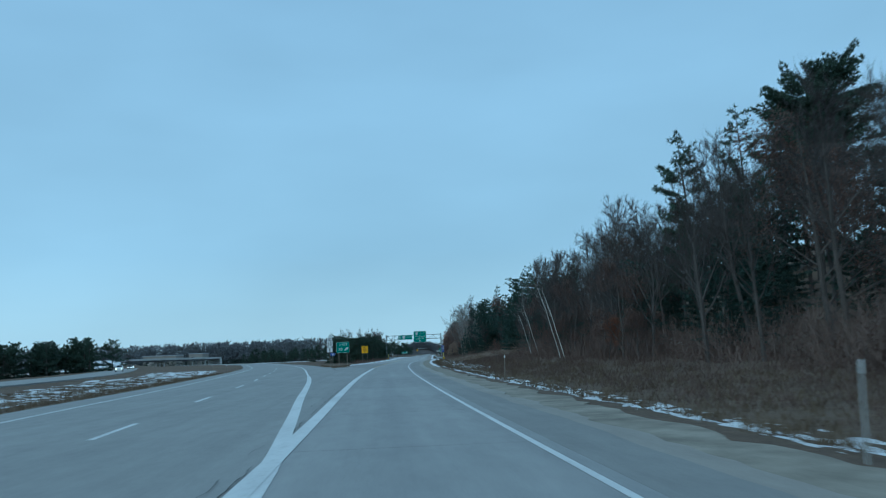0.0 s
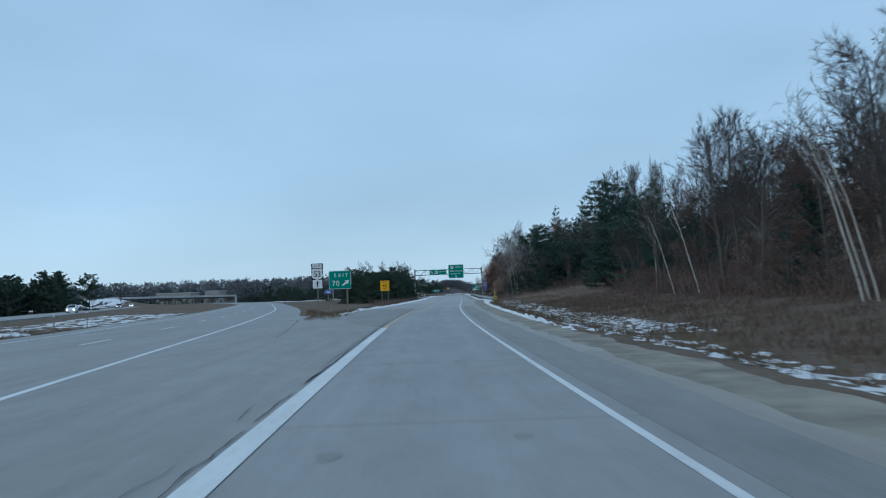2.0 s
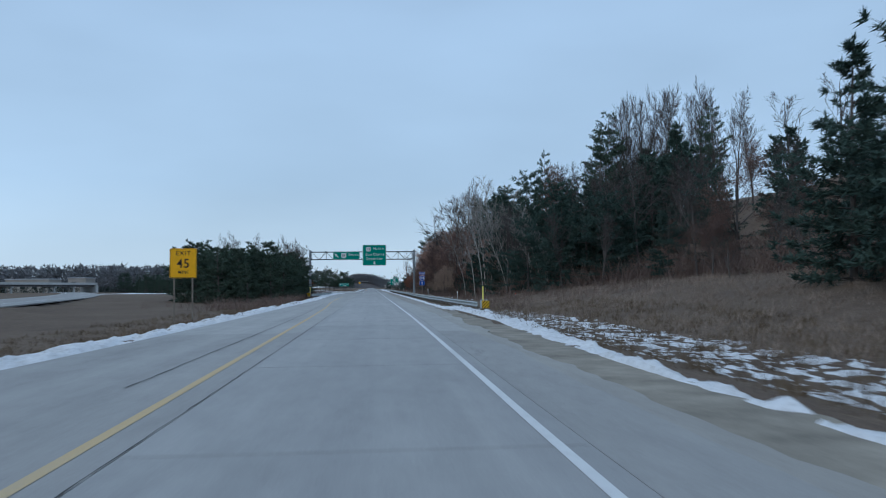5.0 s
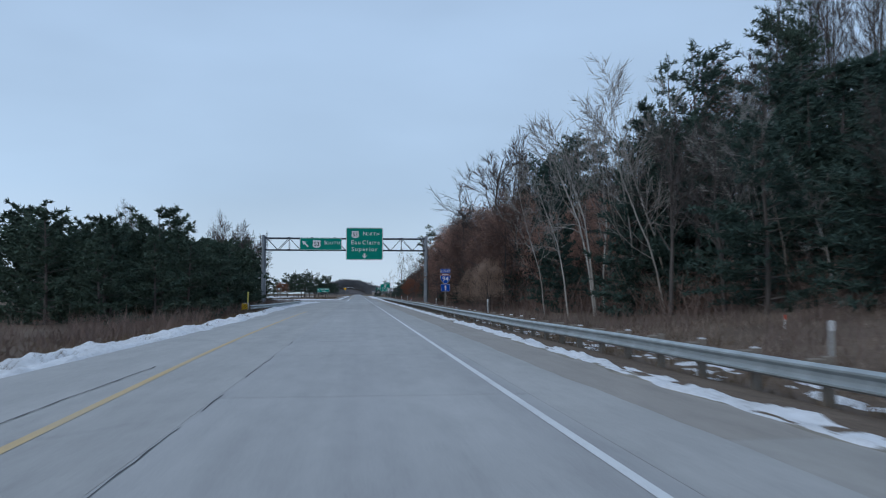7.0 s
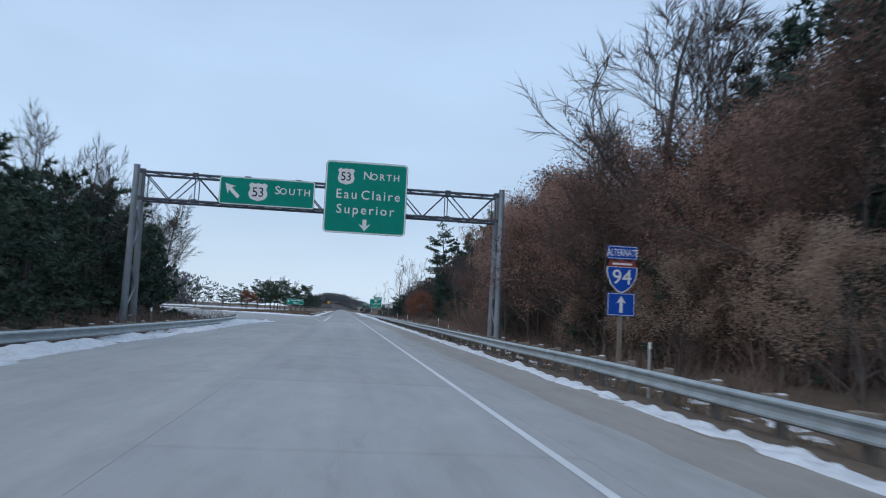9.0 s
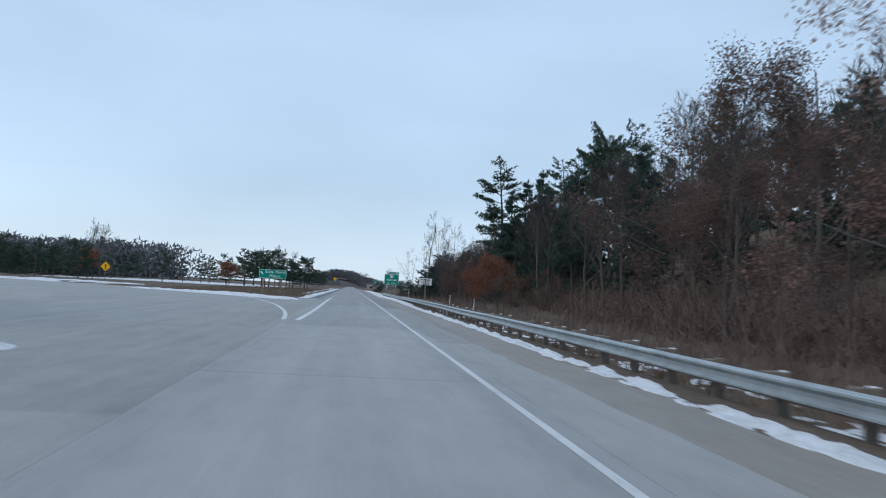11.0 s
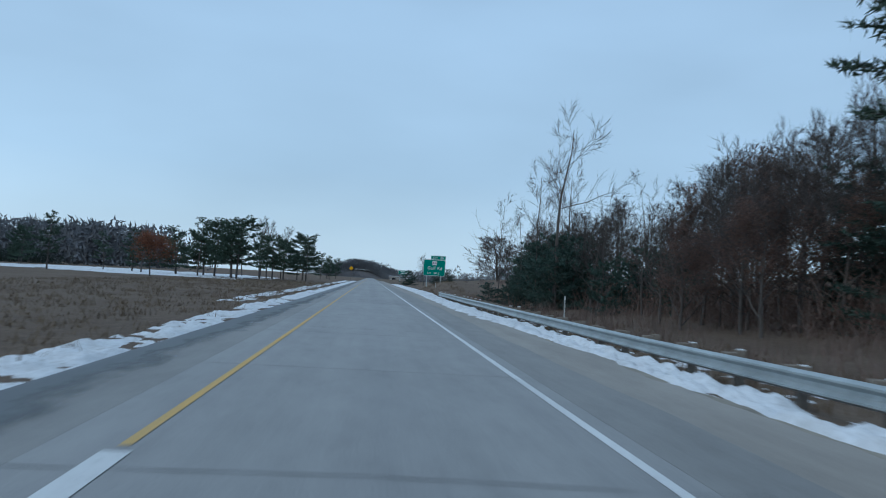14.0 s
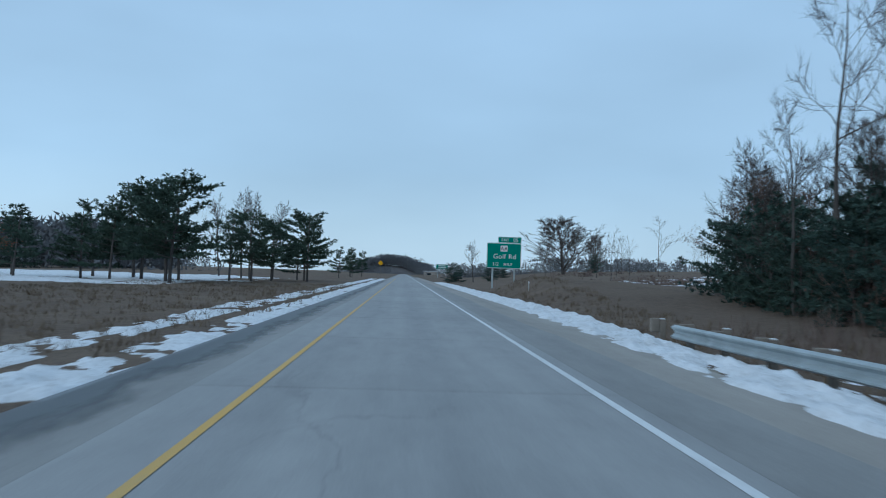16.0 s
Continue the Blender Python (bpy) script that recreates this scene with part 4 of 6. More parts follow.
# white regulatory sign behind the rail
s = thing("notice_sign", pose(5.4, 356.0, 0), "white notice sign with small black print on a steel post", "road sign")
sign_post(s, 0, 0.05, height(5.4, 356) - 0.1, 2.35, M_POST, 0.1)
p = panel(s, 1.25, 0.68, 0, 2.08, M_SIGN_WHITE, 0.05, M_SIGN_BLACK, 0.012)
for i, (w, z, h) in enumerate(((0.95, 2.27, 0.1), (0.8, 1.96, 0.04), (0.6, 1.88, 0.04), (0.7, 1.81, 0.04))):
    rnd = random.Random(i)
    x = -w / 2
    while x < w / 2:
        k = rnd.uniform(0.05, 0.13)
        part("text_bar", slabbed(round_rect(min(k, w / 2 - x + 0.01), h, 0.008, x + k / 2, z), -0.006, -0.002), M_SIGN_BLACK, p)
        x += k + 0.035
legend(p, "ON", 0.11, -0.2, 2.05, M_SIGN_BLACK)
legend(p, "RAMP", 0.11, 0.15, 2.05, M_SIGN_BLACK)

# exit guide sign by the mound
s = thing("exit_guide_sign", pose(8.8, 487.3, 0), "green half-mile exit guide sign with a tab on top", "road sign")
for x in (-1.2, 1.2):
    sign_post(s, x, 0.15, height(8.8, 487) - 0.1, 4.8, M_GALV, 0.18)
p = panel(s, 3.78, 2.78, 0, 3.5, M_SIGN_GREEN, 0.18, M_SIGN_WHITE, 0.05)
q = panel(s, 2.55, 0.66, 0.6, 5.24, M_SIGN_GREEN, 0.08, M_SIGN_WHITE, 0.03, name="exit_tab")
legend(q, "EXIT", 0.28, 0.1, 5.1, M_SIGN_WHITE)
legend(q, "85", 0.38, 1.25, 5.06, M_SIGN_WHITE)
q = panel(p, 0.8, 0.66, 0, 4.28, M_SIGN_WHITE, 0.1, y=-0.01, name="route_plate")
legend(q, "AA", 0.4, 0, 4.08, M_SIGN_BLACK, -0.016)
legend(p, "Golf", 0.52, -0.5, 3.17, M_SIGN_WHITE, -0.008)
legend(p, "Rd", 0.52, 0.92, 3.17, M_SIGN_WHITE, -0.008)
legend(p, "1/2", 0.36, -0.9, 2.4, M_SIGN_WHITE, -0.008)
legend(p, "MILE", 0.3, 0.45, 2.42, M_SIGN_WHITE, -0.008, 1.15)

# far signs
s = thing("warning_sign", pose(-38.5, 402, 0), "yellow diamond warning sign on a thin post", "road sign")
sign_post(s, 0, 0.05, height(-38.5, 402) - 0.1, 1.6, M_POST, 0.08)
r = 0.72
p = part("panel", slabbed([(0, 2.1 + r), (-r, 2.1), (0, 2.1 - r), (r, 2.1)], 0, 0.012), M_SIGN_YELLOW, s)
arrow(p, 0, 2.1, 0.8, 0.4, 0, M_SIGN_BLACK)
s = thing("warning_sign", pose(-9.0, 640, 0), "yellow diamond warning sign far down the road", "road sign")
sign_post(s, 0, 0.05, -0.3, 4.2, M_POST, 0.1)
p = part("panel", slabbed([(0, 4.8), (-0.8, 4), (0, 3.2), (0.8, 4)], 0, 0.02), M_SIGN_YELLOW, s)
s = thing("far_guide_sign", pose(12.5, 700, 0), "distant green guide sign beside the road", "road sign")
for x in (-1.5, 1.5):
    sign_post(s, x, 0.2, -0.3, 3.5, M_GALV, 0.25)
p = panel(s, 4.6, 1.9, 0, 4.0, M_SIGN_GREEN, 0.2, M_SIGN_WHITE, 0.07)
for z in (4.4, 3.7):
    part("text_bar", slabbed(round_rect(3.0, 0.3, 0.05, 0.1, z), -0.02, -0.005), M_SIGN_WHITE, p)


# ---- sign gantry over the ramp ----
GY, GX0, GX1, GZ = 268.7, -12.4, 5.83, 7.58
g = thing("sign_gantry", pose(0, GY, 0), "steel box-truss gantry on twin-legged columns carrying two green signs", "gantry")
DEP, HGT = 1.15, 1.32
for y in (0.1, 0.1 + DEP):
    for z in (GZ - 0.1, GZ - 0.1 - HGT):
        part("chord", bar((GX0 + 0.1, y, z), (GX1 - 0.1, y, z), 0.065, 6), M_TRUSS, g)
N = 14
for i in range(N + 1):
    x = GX0 + 0.3 + (GX1 - GX0 - 0.6) * i / N
    for y in (0.1, 0.1 + DEP):
        if i % 2 == 0:
            part("strut", bar((x, y, GZ - 0.1), (x, y, GZ - 0.1 - HGT), 0.032, 4), M_TRUSS, g)
        if i < N:
            x2 = GX0 + 0.3 + (GX1 - GX0 - 0.6) * (i + 1) / N
            up = i % 2
            part("diagonal", bar((x, y, GZ - 0.1 - HGT * up), (x2, y, GZ - 0.1 - HGT * (1 - up)), 0.038, 4), M_TRUSS, g)
    for z in (GZ - 0.1, GZ - 0.1 - HGT):
        part("cross_bar", bar((x, 0.1, z), (x, 0.1 + DEP, z), 0.03, 4), M_TRUSS, g)
        if i < N:
            x2 = GX0 + 0.3 + (GX1 - GX0 - 0.6) * (i + 1) / N
            part("diagonal", bar((x, 0.1 + DEP * (i % 2), z), (x2, 0.1 + DEP * ((i + 1) % 2), z), 0.028, 4), M_TRUSS, g)
        if i % 2 == 0:
            part("gusset_plate", boxes((x - 0.14, 0.02, z - 0.1, x + 0.14, 0.035, z + 0.1)), M_TRUSS, g)
for x in (GX0, GX1):
    zb = height(x, GY)
    for y, lean in ((0.1, -0.35), (0.1 + DEP, 0.35)):
        c = part("column", bar((x, y + lean, zb - 0.2), (x, y, GZ + 0.18), 0.17, 14, 0.15), M_COLUMN, g, "galvanised round column leg")
        part("cap", bar((x, y, GZ + 0.18), (x, y, GZ + 0.22), 0.165, 14), M_COLUMN, c)
        part("footing", boxes((x - 0.4, y + lean - 0.4, zb - 0.4, x + 0.4, y + lean + 0.4, zb + 0.18), bevel=0.03), M_CONC, c, "concrete footing")
    zz = [zb + 0.6 + (GZ - 2.0 - zb) * i / 4 for i in range(5)]
    for i in range(4):
        f0, f1 = [(k - zb) / (GZ - zb) for k in (zz[i], zz[i + 1])]
        ya, yb = 0.1 - 0.35 * (1 - f0), 0.1 + DEP + 0.35 * (1 - f1)
        yc, yd = 0.1 + DEP + 0.35 * (1 - f0), 0.1 - 0.35 * (1 - f1)
        part("brace", bar((x, ya, zz[i]), (x, yb, zz[i + 1]), 0.045, 6) if i % 2 == 0 else bar((x, yc, zz[i]), (x, yd, zz[i + 1]), 0.045, 6), M_COLUMN, g)
    part("brace", bar((x, -0.2, zb + 0.55), (x, 0.1 + DEP + 0.3, zb + 0.55), 0.045, 6), M_COLUMN, g)

part("label_strip", boxes((GX1 - 0.05, -0.285, 1.55, GX1 + 0.05, -0.275, 2.05)), M_SIGN_WHITE, g, "white vertical number strip")

s = thing("overhead_sign", pose(-1.17, GY - 0.06, 0.07), "large green overhead sign with white border and down arrow", "road sign")
p = panel(s, 4.14, 3.66, 0, 6.8, M_SIGN_GREEN, 0.22, M_SIGN_WHITE, 0.06, 0.02)
route_sign(p, "53", 0.84, -1.05, 7.85)
legend(p, "N", 0.4, 0.03, 7.76, M_SIGN_WHITE)
legend(p, "ORTH", 0.32, 0.92, 7.76, M_SIGN_WHITE, spacing=1.3)
legend(p, "Eau", 0.45, -0.98, 6.74, M_SIGN_WHITE, spacing=1.25)
legend(p, "Claire", 0.45, 0.74, 6.74, M_SIGN_WHITE, spacing=1.25)
legend(p, "Superior", 0.45, 0.0, 5.98, M_SIGN_WHITE, spacing=1.28)
arrow(p, 0.0, 5.42, 0.58, 0.62, 180, M_SIGN_WHITE, head=0.62)
for x in (-1.5, 0, 1.5):
    part("hanger", boxes((x - 0.04, 0.02, 4.99, x + 0.04, 0.1, 8.58)), M_ALU, s)
s = thing("overhead_sign", pose(-6.06, GY - 0.06, 0), "long green overhead sign with slanting arrow and route shield", "road sign")
p = panel(s, 4.66, 1.4, 0, 6.82, M_SIGN_GREEN, 0.12, M_SIGN_WHITE, 0.045, 0.015)
arrow(p, -1.72, 6.84, 0.95, 0.55, 45, M_SIGN_WHITE, head=0.5)
route_sign(p, "53", 0.92, -0.45, 6.82)
legend(p, "S", 0.4, 0.5, 6.78, M_SIGN_WHITE)
legend(p, "OUTH", 0.32, 1.36, 6.78, M_SIGN_WHITE, spacing=1.3)
for x in (-1.8, 0, 1.8):
    part("hanger", boxes((x - 0.04, 0.02, 6.13, x + 0.04, 0.1, 7.5)), M_ALU, s)


# ---- guardrails ----
def rail_mesh(a, b, lap=0.15):
    """A panel of W-beam rail from a to b; x is the outward side."""
    prof = [(0.0, 0.155), (0.02, 0.15), (0.08, 0.115), (0.08, 0.085), (0.012, 0.03), (0.012, -0.03), (0.08, -0.085), (0.08, -0.115), (0.02, -0.15), (0.0, -0.155)]
    d = (Vector(b) - Vector(a)).normalized()
    n = Vector((-d.y, d.x, 0))
    vs, fs = [], []
    for q in (Vector(a), Vector(b) + d * lap):
        vs += [q + n * x + Vector((0, 0, z)) for x, z in prof] + [q + n * (x - 0.006) + Vector((0, 0, z)) for x, z in prof]
    k = len(prof)
    for i in range(k - 1):
        fs += [(i, i + 1, 2 * k + i + 1, 2 * k + i), (k + i + 1, k + i, 3 * k + i, 3 * k + i + 1)]
    for o in (0, 2 * k):
        fs += [tuple(o + i for i in range(k)) + tuple(o + k + i for i in range(k - 1, -1, -1))]
    return [tuple(v) for v in vs], fs


def guardrail(name, label, path, y0, y1, top, side):
    """path: x by y; side 1: the road lies to the left of it."""
    g = thing(name, pose(0, 0, 0), label, "guardrail")
    ps = list(np.arange(y0, y1 + 0.1, 1.905))
    post = boxes((-0.075, -0.06, -1.2, 0.075, 0.06, 0.0), bevel=0.01)
    pm = bpy.data.meshes.new("post")
    post.to_mesh(pm)
    blk = boxes((-0.1, -0.07, -0.33, 0.1, 0.07, 0.0), bevel=0.012)
    km = bpy.data.meshes.new("blockout")
    blk.to_mesh(km)
    cap = boxes((-0.07, -0.055, -0.004, 0.07, 0.055, 0.028), bevel=0.02)
    cm = bpy.data.meshes.new("snow_cap")
    cap.to_mesh(cm)
    rnd = random.Random(4)
    for i, y in enumerate(ps):
        x = path(y)
        p = part("post", pm, M_POST, g)
        p.location, p.rotation_euler = (x + side * 0.3, y, top(y) + 0.03 + rnd.uniform(-0.03, 0.05)), (0, rnd.uniform(-0.02, 0.02), 0)
        if rnd.random() < 0.6:
            part("snow_cap", cm, M_SNOW, p, "small cap of old snow")
        k = part("blockout", km, M_POST, g)
        k.location = (x + side * 0.115, y, top(y) + 0.03 + rnd.uniform(-0.01, 0.02))
        if i + 2 < len(ps) and i % 2 == 0:
            a, b = (x, y, top(y) - 0.155), (path(ps[i + 2]), ps[i + 2], top(ps[i + 2]) - 0.155)
            part("rail_panel", rail_mesh(a, b) if side > 0 else rail_mesh(b, a), M_GALV, g)
    return g


rail_x = table([(177, 4.95), (184, 4.6), (195, 4.2), (210, 3.95), (230, 3.85), (300, 3.8), (330, 3.9), (355, 3.9), (380, 3.75), (425, 3.85)])
guardrail("guardrail", "galvanised W-beam guardrail on wooden posts along the shoulder", rail_x, 178.4, 421.5, lambda y: 0.345 - 0.06 * smooth((200 - y) / 20) + 0.06 * smooth((y - 232) / 15) * (1 - smooth((y - 350) / 25)) + 0.012 * math.sin(y * 0.31) * math.sin(y * 0.083), 1)
rail_l = table([(241, -10.1), (250, -9.55), (262, -9.15), (275, -9.0), (288, -9.6), (297, -11.0)])
guardrail("guardrail", "galvanised W-beam guardrail ending by the branch road", rail_l, 241.2, 293.0, lambda y: 0.36, -1)


def rail_terminal(x, y, side, label):
    t = thing("rail_terminal", pose(x, y, 0), label, "rail terminal")
    z = height(x, y)
    part("impact_head", boxes((-0.22, 0.0, z + 0.3, 0.22, 0.35, z + 0.82), bevel=0.03), M_GALV, t, "galvanised impact head")
    part("cable_box", boxes((-0.1, 0.35, z + 0.38, 0.1, 1.3, z + 0.72), bevel=0.03), M_GALV, t)
    part("post", boxes((-0.08, 0.1, z - 0.2, 0.08, 0.26, z + 0.3), bevel=0.01), M_POST, t)
    f = part("hazard_panel", slabbed(round_rect(0.46, 0.46, 0.03, 0, 0), -0.02, -0.008), M_HAZARD, t, "black and yellow slanted stripes")
    f.location = (0.07 * side, 0, z + 0.55)
    r = part("marker_rod", boxes((-0.045, 0.9, z + 0.5, 0.045, 0.98, z + 1.65), bevel=0.02), M_POST_YELLOW, t, "yellow upright rod")
    r.location = (0.05, 0, 0)


rail_terminal(5.12, 177.3, 1, "rail end with striped hazard panel and yellow rod")
rail_terminal(-10.3, 240.0, -1, "rail end by the inner shoulder with striped panel")


def delineator(x, y, top, mat, label, head=None, w=0.026):
    d = thing("delineator_post", pose(x, y, 0, 0, random.uniform(-3, 3), 0), label, "marker post", "roadside marker posts")
    z = height(x, y)
    part("stake", boxes((-w, -0.015, z - 0.2, w, 0.015, top), bevel=0.006), mat, d)
    part("reflector", boxes((-w * 1.3, -0.026, top - 0.13, w * 1.3, -0.012, top + 0.02), bevel=0.005), head or M_SIGN_WHITE, d)


for x, y, top in ((7.2, 12.2, 1.0), (6.4, 45.0, 1.0), (4.85, 190, 0.86), (4.7, 219.2, 0.95), (4.65, 245.5, 0.85), (4.6, 283, 0.9), (5.6, 338, 0.95), (5.9, 384, 0.95), (6.6, 456, 0.95)):
    delineator(x, y, top, M_POST if 30 < y < 60 else M_STAKE, "thin grey marker post with white reflector in the grass", None, 0.01 if y < 30 else 0.026)
for x, y, top in ((11.9, 203.7, 0.55), (6.5, 332, 0.95), (4.9, 280, 0.7)):
    delineator(x, y, top, M_POST_WHITE, "orange-topped white utility marker post", M_POST_RED)
for x, y, top in ((-13.0, 128, 1.0), (-26, 108, 0.9), (-20, 92, 0.9), (-9.6, 262, 0.9)):
    delineator(x, y, top, M_POST, "thin marker post with pale reflector in the grass")


# ---- bridge and far buildings ----
b = thing("overpass_bridge", pose(-168, 513.5, 0, 0, 0, 52.7), "low concrete overpass with piers crossing the highway", "bridge")
L0, L1 = -44.0, 39.6
deck_z = lambda x: 4.5 - 0.5 * (x - L0) / (L1 - L0)


def along_deck(y0, y1, d0, d1):
    return ([(x, y, deck_z(x) + d) for x in (L0, L1) for y in (y0, y1) for d in (d0, d1)], [(0, 1, 3, 2), (4, 6, 7, 5), (0, 2, 6, 4), (1, 5, 7, 3), (0, 4, 5, 1), (2, 3, 7, 6)])


part("deck", along_deck(-6.5, 6.5, -0.35, 0), M_CONC, b, "pale concrete deck")
for y in (-5.4, -1.8, 1.8, 5.1):
    part("girder", along_deck(y, y + 0.35, -1.25, -0.35), M_GIRDER, b, "dark steel girder")
for y in (-6.5, 6.25):
    part("parapet", along_deck(y, y + 0.25, 0, 0.75), M_CONC, b)
for x in (-31, -3, 18, 28):
    z = deck_z(x) - 1.25
    for y in (-4.5, 0, 4.5):
        part("pier", bar((x, y, -2.6), (x, y, z), 0.5, 10), M_CONC, b)
    part("pier_cap", boxes((x - 0.5, -5.8, z - 0.5, x + 0.5, 5.8, z), bevel=0.05), M_CONC, b)
part("abutment", boxes((L1 - 1.0, -6.5, -2.5, L1 + 0.5, 6.5, deck_z(L1) - 0.4), bevel=0.05), M_CONC, b)


def far_building(x, y, w, d, h, label):
    f = thing("far_building", pose(x, y, -1.5), label, "building", "far buildings")
    part("wall", boxes((-w / 2, -d / 2, 0, w / 2, d / 2, h), bevel=0.05), M_WALL, f)
    part("roof", boxes((-w / 2 - 0.4, -d / 2 - 0.4, h, w / 2 + 0.4, d / 2 + 0.4, h + 0.5), bevel=0.05), M_ROOF, f)
    for i in range(int(w / 7)):
        wx = -w / 2 + 3.5 + 7 * i
        part("window", boxes((wx - 1.4, -d / 2 - 0.06, h * 0.4, wx + 1.4, -d / 2 - 0.02, h * 0.75)), M_GLASS, f)


far_building(-214, 650, 26, 20, 9.4, "low pale flat-roofed building beyond the bridge")
far_building(-190, 665, 11, 18, 10.2, "pale box-shaped building beyond the bridge")
far_building(17.0, 960, 9, 7, 4.2, "small pale building beside the distant road")
far_building(68, 560, 22, 9, 3.4, "low dark-walled shed behind the field")


def car(x, y, z, turn, paint, label):
    c = thing("car", pose(x, y, z, 0, 0, turn), label, "car", "cars on the far carriageway")
    side = [(-2.3, 0.3), (-2.32, 0.75), (-1.9, 1.0), (-0.9, 1.08), (-0.2, 1.62), (1.5, 1.66), (2.15, 1.15), (2.3, 0.9), (2.3, 0.32)]
    n = len(side)
    vs = [(s * 0.9 * (0.82 if h > 1.2 else 1), l, h) for s in (-1, 1) for l, h in side]
    fs = [tuple(range(n)), tuple(range(2 * n - 1, n - 1, -1))] + [(i, i + n, (i + 1) % n + n, (i + 1) % n) for i in range(n)]
    part("body", (vs, fs), paint, c)
    part("windscreen", ([(-0.68, -0.84, 1.13), (0.68, -0.84, 1.13), (0.62, -0.25, 1.6), (-0.62, -0.25, 1.6)], [(0, 1, 2, 3)]), M_GLASS, c)
    for s in (-1, 1):
        part("side_window", ([(s * 0.9, -0.6, 1.12), (s * 0.9, 1.6, 1.12), (s * 0.76, 1.35, 1.58), (s * 0.76, -0.1, 1.57)], [(0, 1, 2, 3)]), M_GLASS, c)
        h = part("headlight", bar((s * 0.62, -2.36, 0.72), (s * 0.62, -2.3, 0.72), 0.13, 10), M_LAMP, c, "lit headlight")
        for l in (-1.4, 1.4):
            w = part("wheel", bar((s * 0.75, l, 0.33), (s * 0.93, l, 0.33), 0.33, 16), M_RUBBER, c)
            part("rim", bar((s * 0.925, l, 0.33), (s * 0.94, l, 0.33), 0.2, 12), M_GALV, w)


def oncoming(y):
    return far_edge(y) - 3.0


for y, paint, label in ((212, M_CAR_WHITE, "white car with lit headlights on the far carriageway"), (330, M_CAR_GREY, "dark car with lit headlights on the far carriageway"), (405, M_CAR_WHITE, "pale car with lit headlights near the bridge")):
    slope = (oncoming(y + 4) - oncoming(y)) / 4
    car(oncoming(y), y, -0.1, math.degrees(math.atan(-slope)), paint, label)


# ---- trees ----
def bent(rng, p, d, length, k, wob, lift=0.0):
    """A wandering line from p along d."""
    pts, q, w = [np.array(p, float)], np.array(p, float), np.array(d, float)
    for _ in range(k):
        w = w + rng.normal(0, wob, 3) + np.array([0, 0, lift])
        w /= np.linalg.norm(w)
        q = q + w * (length / k)
        pts.append(q)
    return np.array(pts)


def along(pts, t):
    s = t * (len(pts) - 1)
    i = min(int(s), len(pts) - 2)
    return pts[i] + (pts[i + 1] - pts[i]) * (s - i), (pts[i + 1] - pts[i]) / (np.linalg.norm(pts[i + 1] - pts[i]) + 1e-9)


def turned(rng, d, angle):
    """A way at that angle from d, at a chance turn round it."""
    a = rng.normal(0, 1, 3)
    a -= d * (a @ d)
    a /= np.linalg.norm(a)
    return d * math.cos(angle) + a * math.sin(angle)


def bare_lines(rng, h, limbs=12, subs=6, twigs=6, low=0.3, spread=0.75, lean=0.0, up=0.06, r0=None, fork=False):
    """Trunk, limbs and twigs of a leafless tree."""
    r0 = r0 or h * 0.014
    trunk = bent(rng, (0, 0, -0.3), (math.sin(lean), 0, math.cos(lean)), h * 0.95, 8, 0.05 if not fork else 0.09, 0.02)
    big, mid, fine, tips = [(trunk, np.linspace(r0, r0 * 0.15, 9))], [], [], []
    for i in range(limbs):
        t = low + (0.97 - low) * ((i + rng.uniform(0, 1)) / limbs)
        p, d = along(trunk, t)
        ln = h * (0.42 * (1 - t) + 0.14) * rng.uniform(0.75, 1.25)
        lm = bent(rng, p, turned(rng, d, rng.uniform(0.6, 1.0) * spread), ln, 5, 0.13, up)
        r = r0 * (1.05 - t) * 0.5
        big.append((lm, np.linspace(r, r * 0.22, 6)))
        for j in range(subs):
            t2 = 0.25 + 0.75 * (j + rng.uniform(0, 1)) / subs
            p2, d2 = along(lm, min(0.999, t2))
            l2 = ln * (0.55 - 0.3 * t2) * rng.uniform(0.7, 1.3)
            sb = bent(rng, p2, turned(rng, d2, rng.uniform(0.4, 0.9)), l2, 2, 0.14, up)
            mid.append((sb, np.linspace(max(0.01, r * 0.3), 0.006, 3)))
            for k in range(twigs):
                p3, d3 = along(sb, min(0.999, 0.2 + 0.8 * (k + rng.uniform(0, 1)) / twigs))
                l3 = rng.uniform(0.35, 0.95) * (0.5 + h / 24)
                tw = bent(rng, p3, turned(rng, d3, rng.uniform(0.3, 0.8)), l3, 1, 0.1, up)
                fine.append((tw, (0.0085, 0.004)))
                tips.append(tw[-1])
    return big, mid, fine, np.array(tips)


def leaves(rng, pts, per, size, spread):
    """Small flat leaves round a cloud of points."""
    c = np.repeat(pts, per, 0) + rng.normal(0, spread, (len(pts) * per, 3))
    a = rng.normal(0, 1, (len(c), 3))
    a /= np.linalg.norm(a, axis=1, keepdims=True)
    b = np.cross(a, rng.normal(0, 1, (len(c), 3)))
    b /= np.linalg.norm(b, axis=1, keepdims=True) + 1e-9
    s = size * rng.uniform(0.6, 1.3, (len(c), 1))
    v = np.stack([c - a * s, c + b * s * 0.9, c + a * s], 1).reshape(-1, 3)
    return list(v), [(3 * i, 3 * i + 1, 3 * i + 2) for i in range(len(c))]


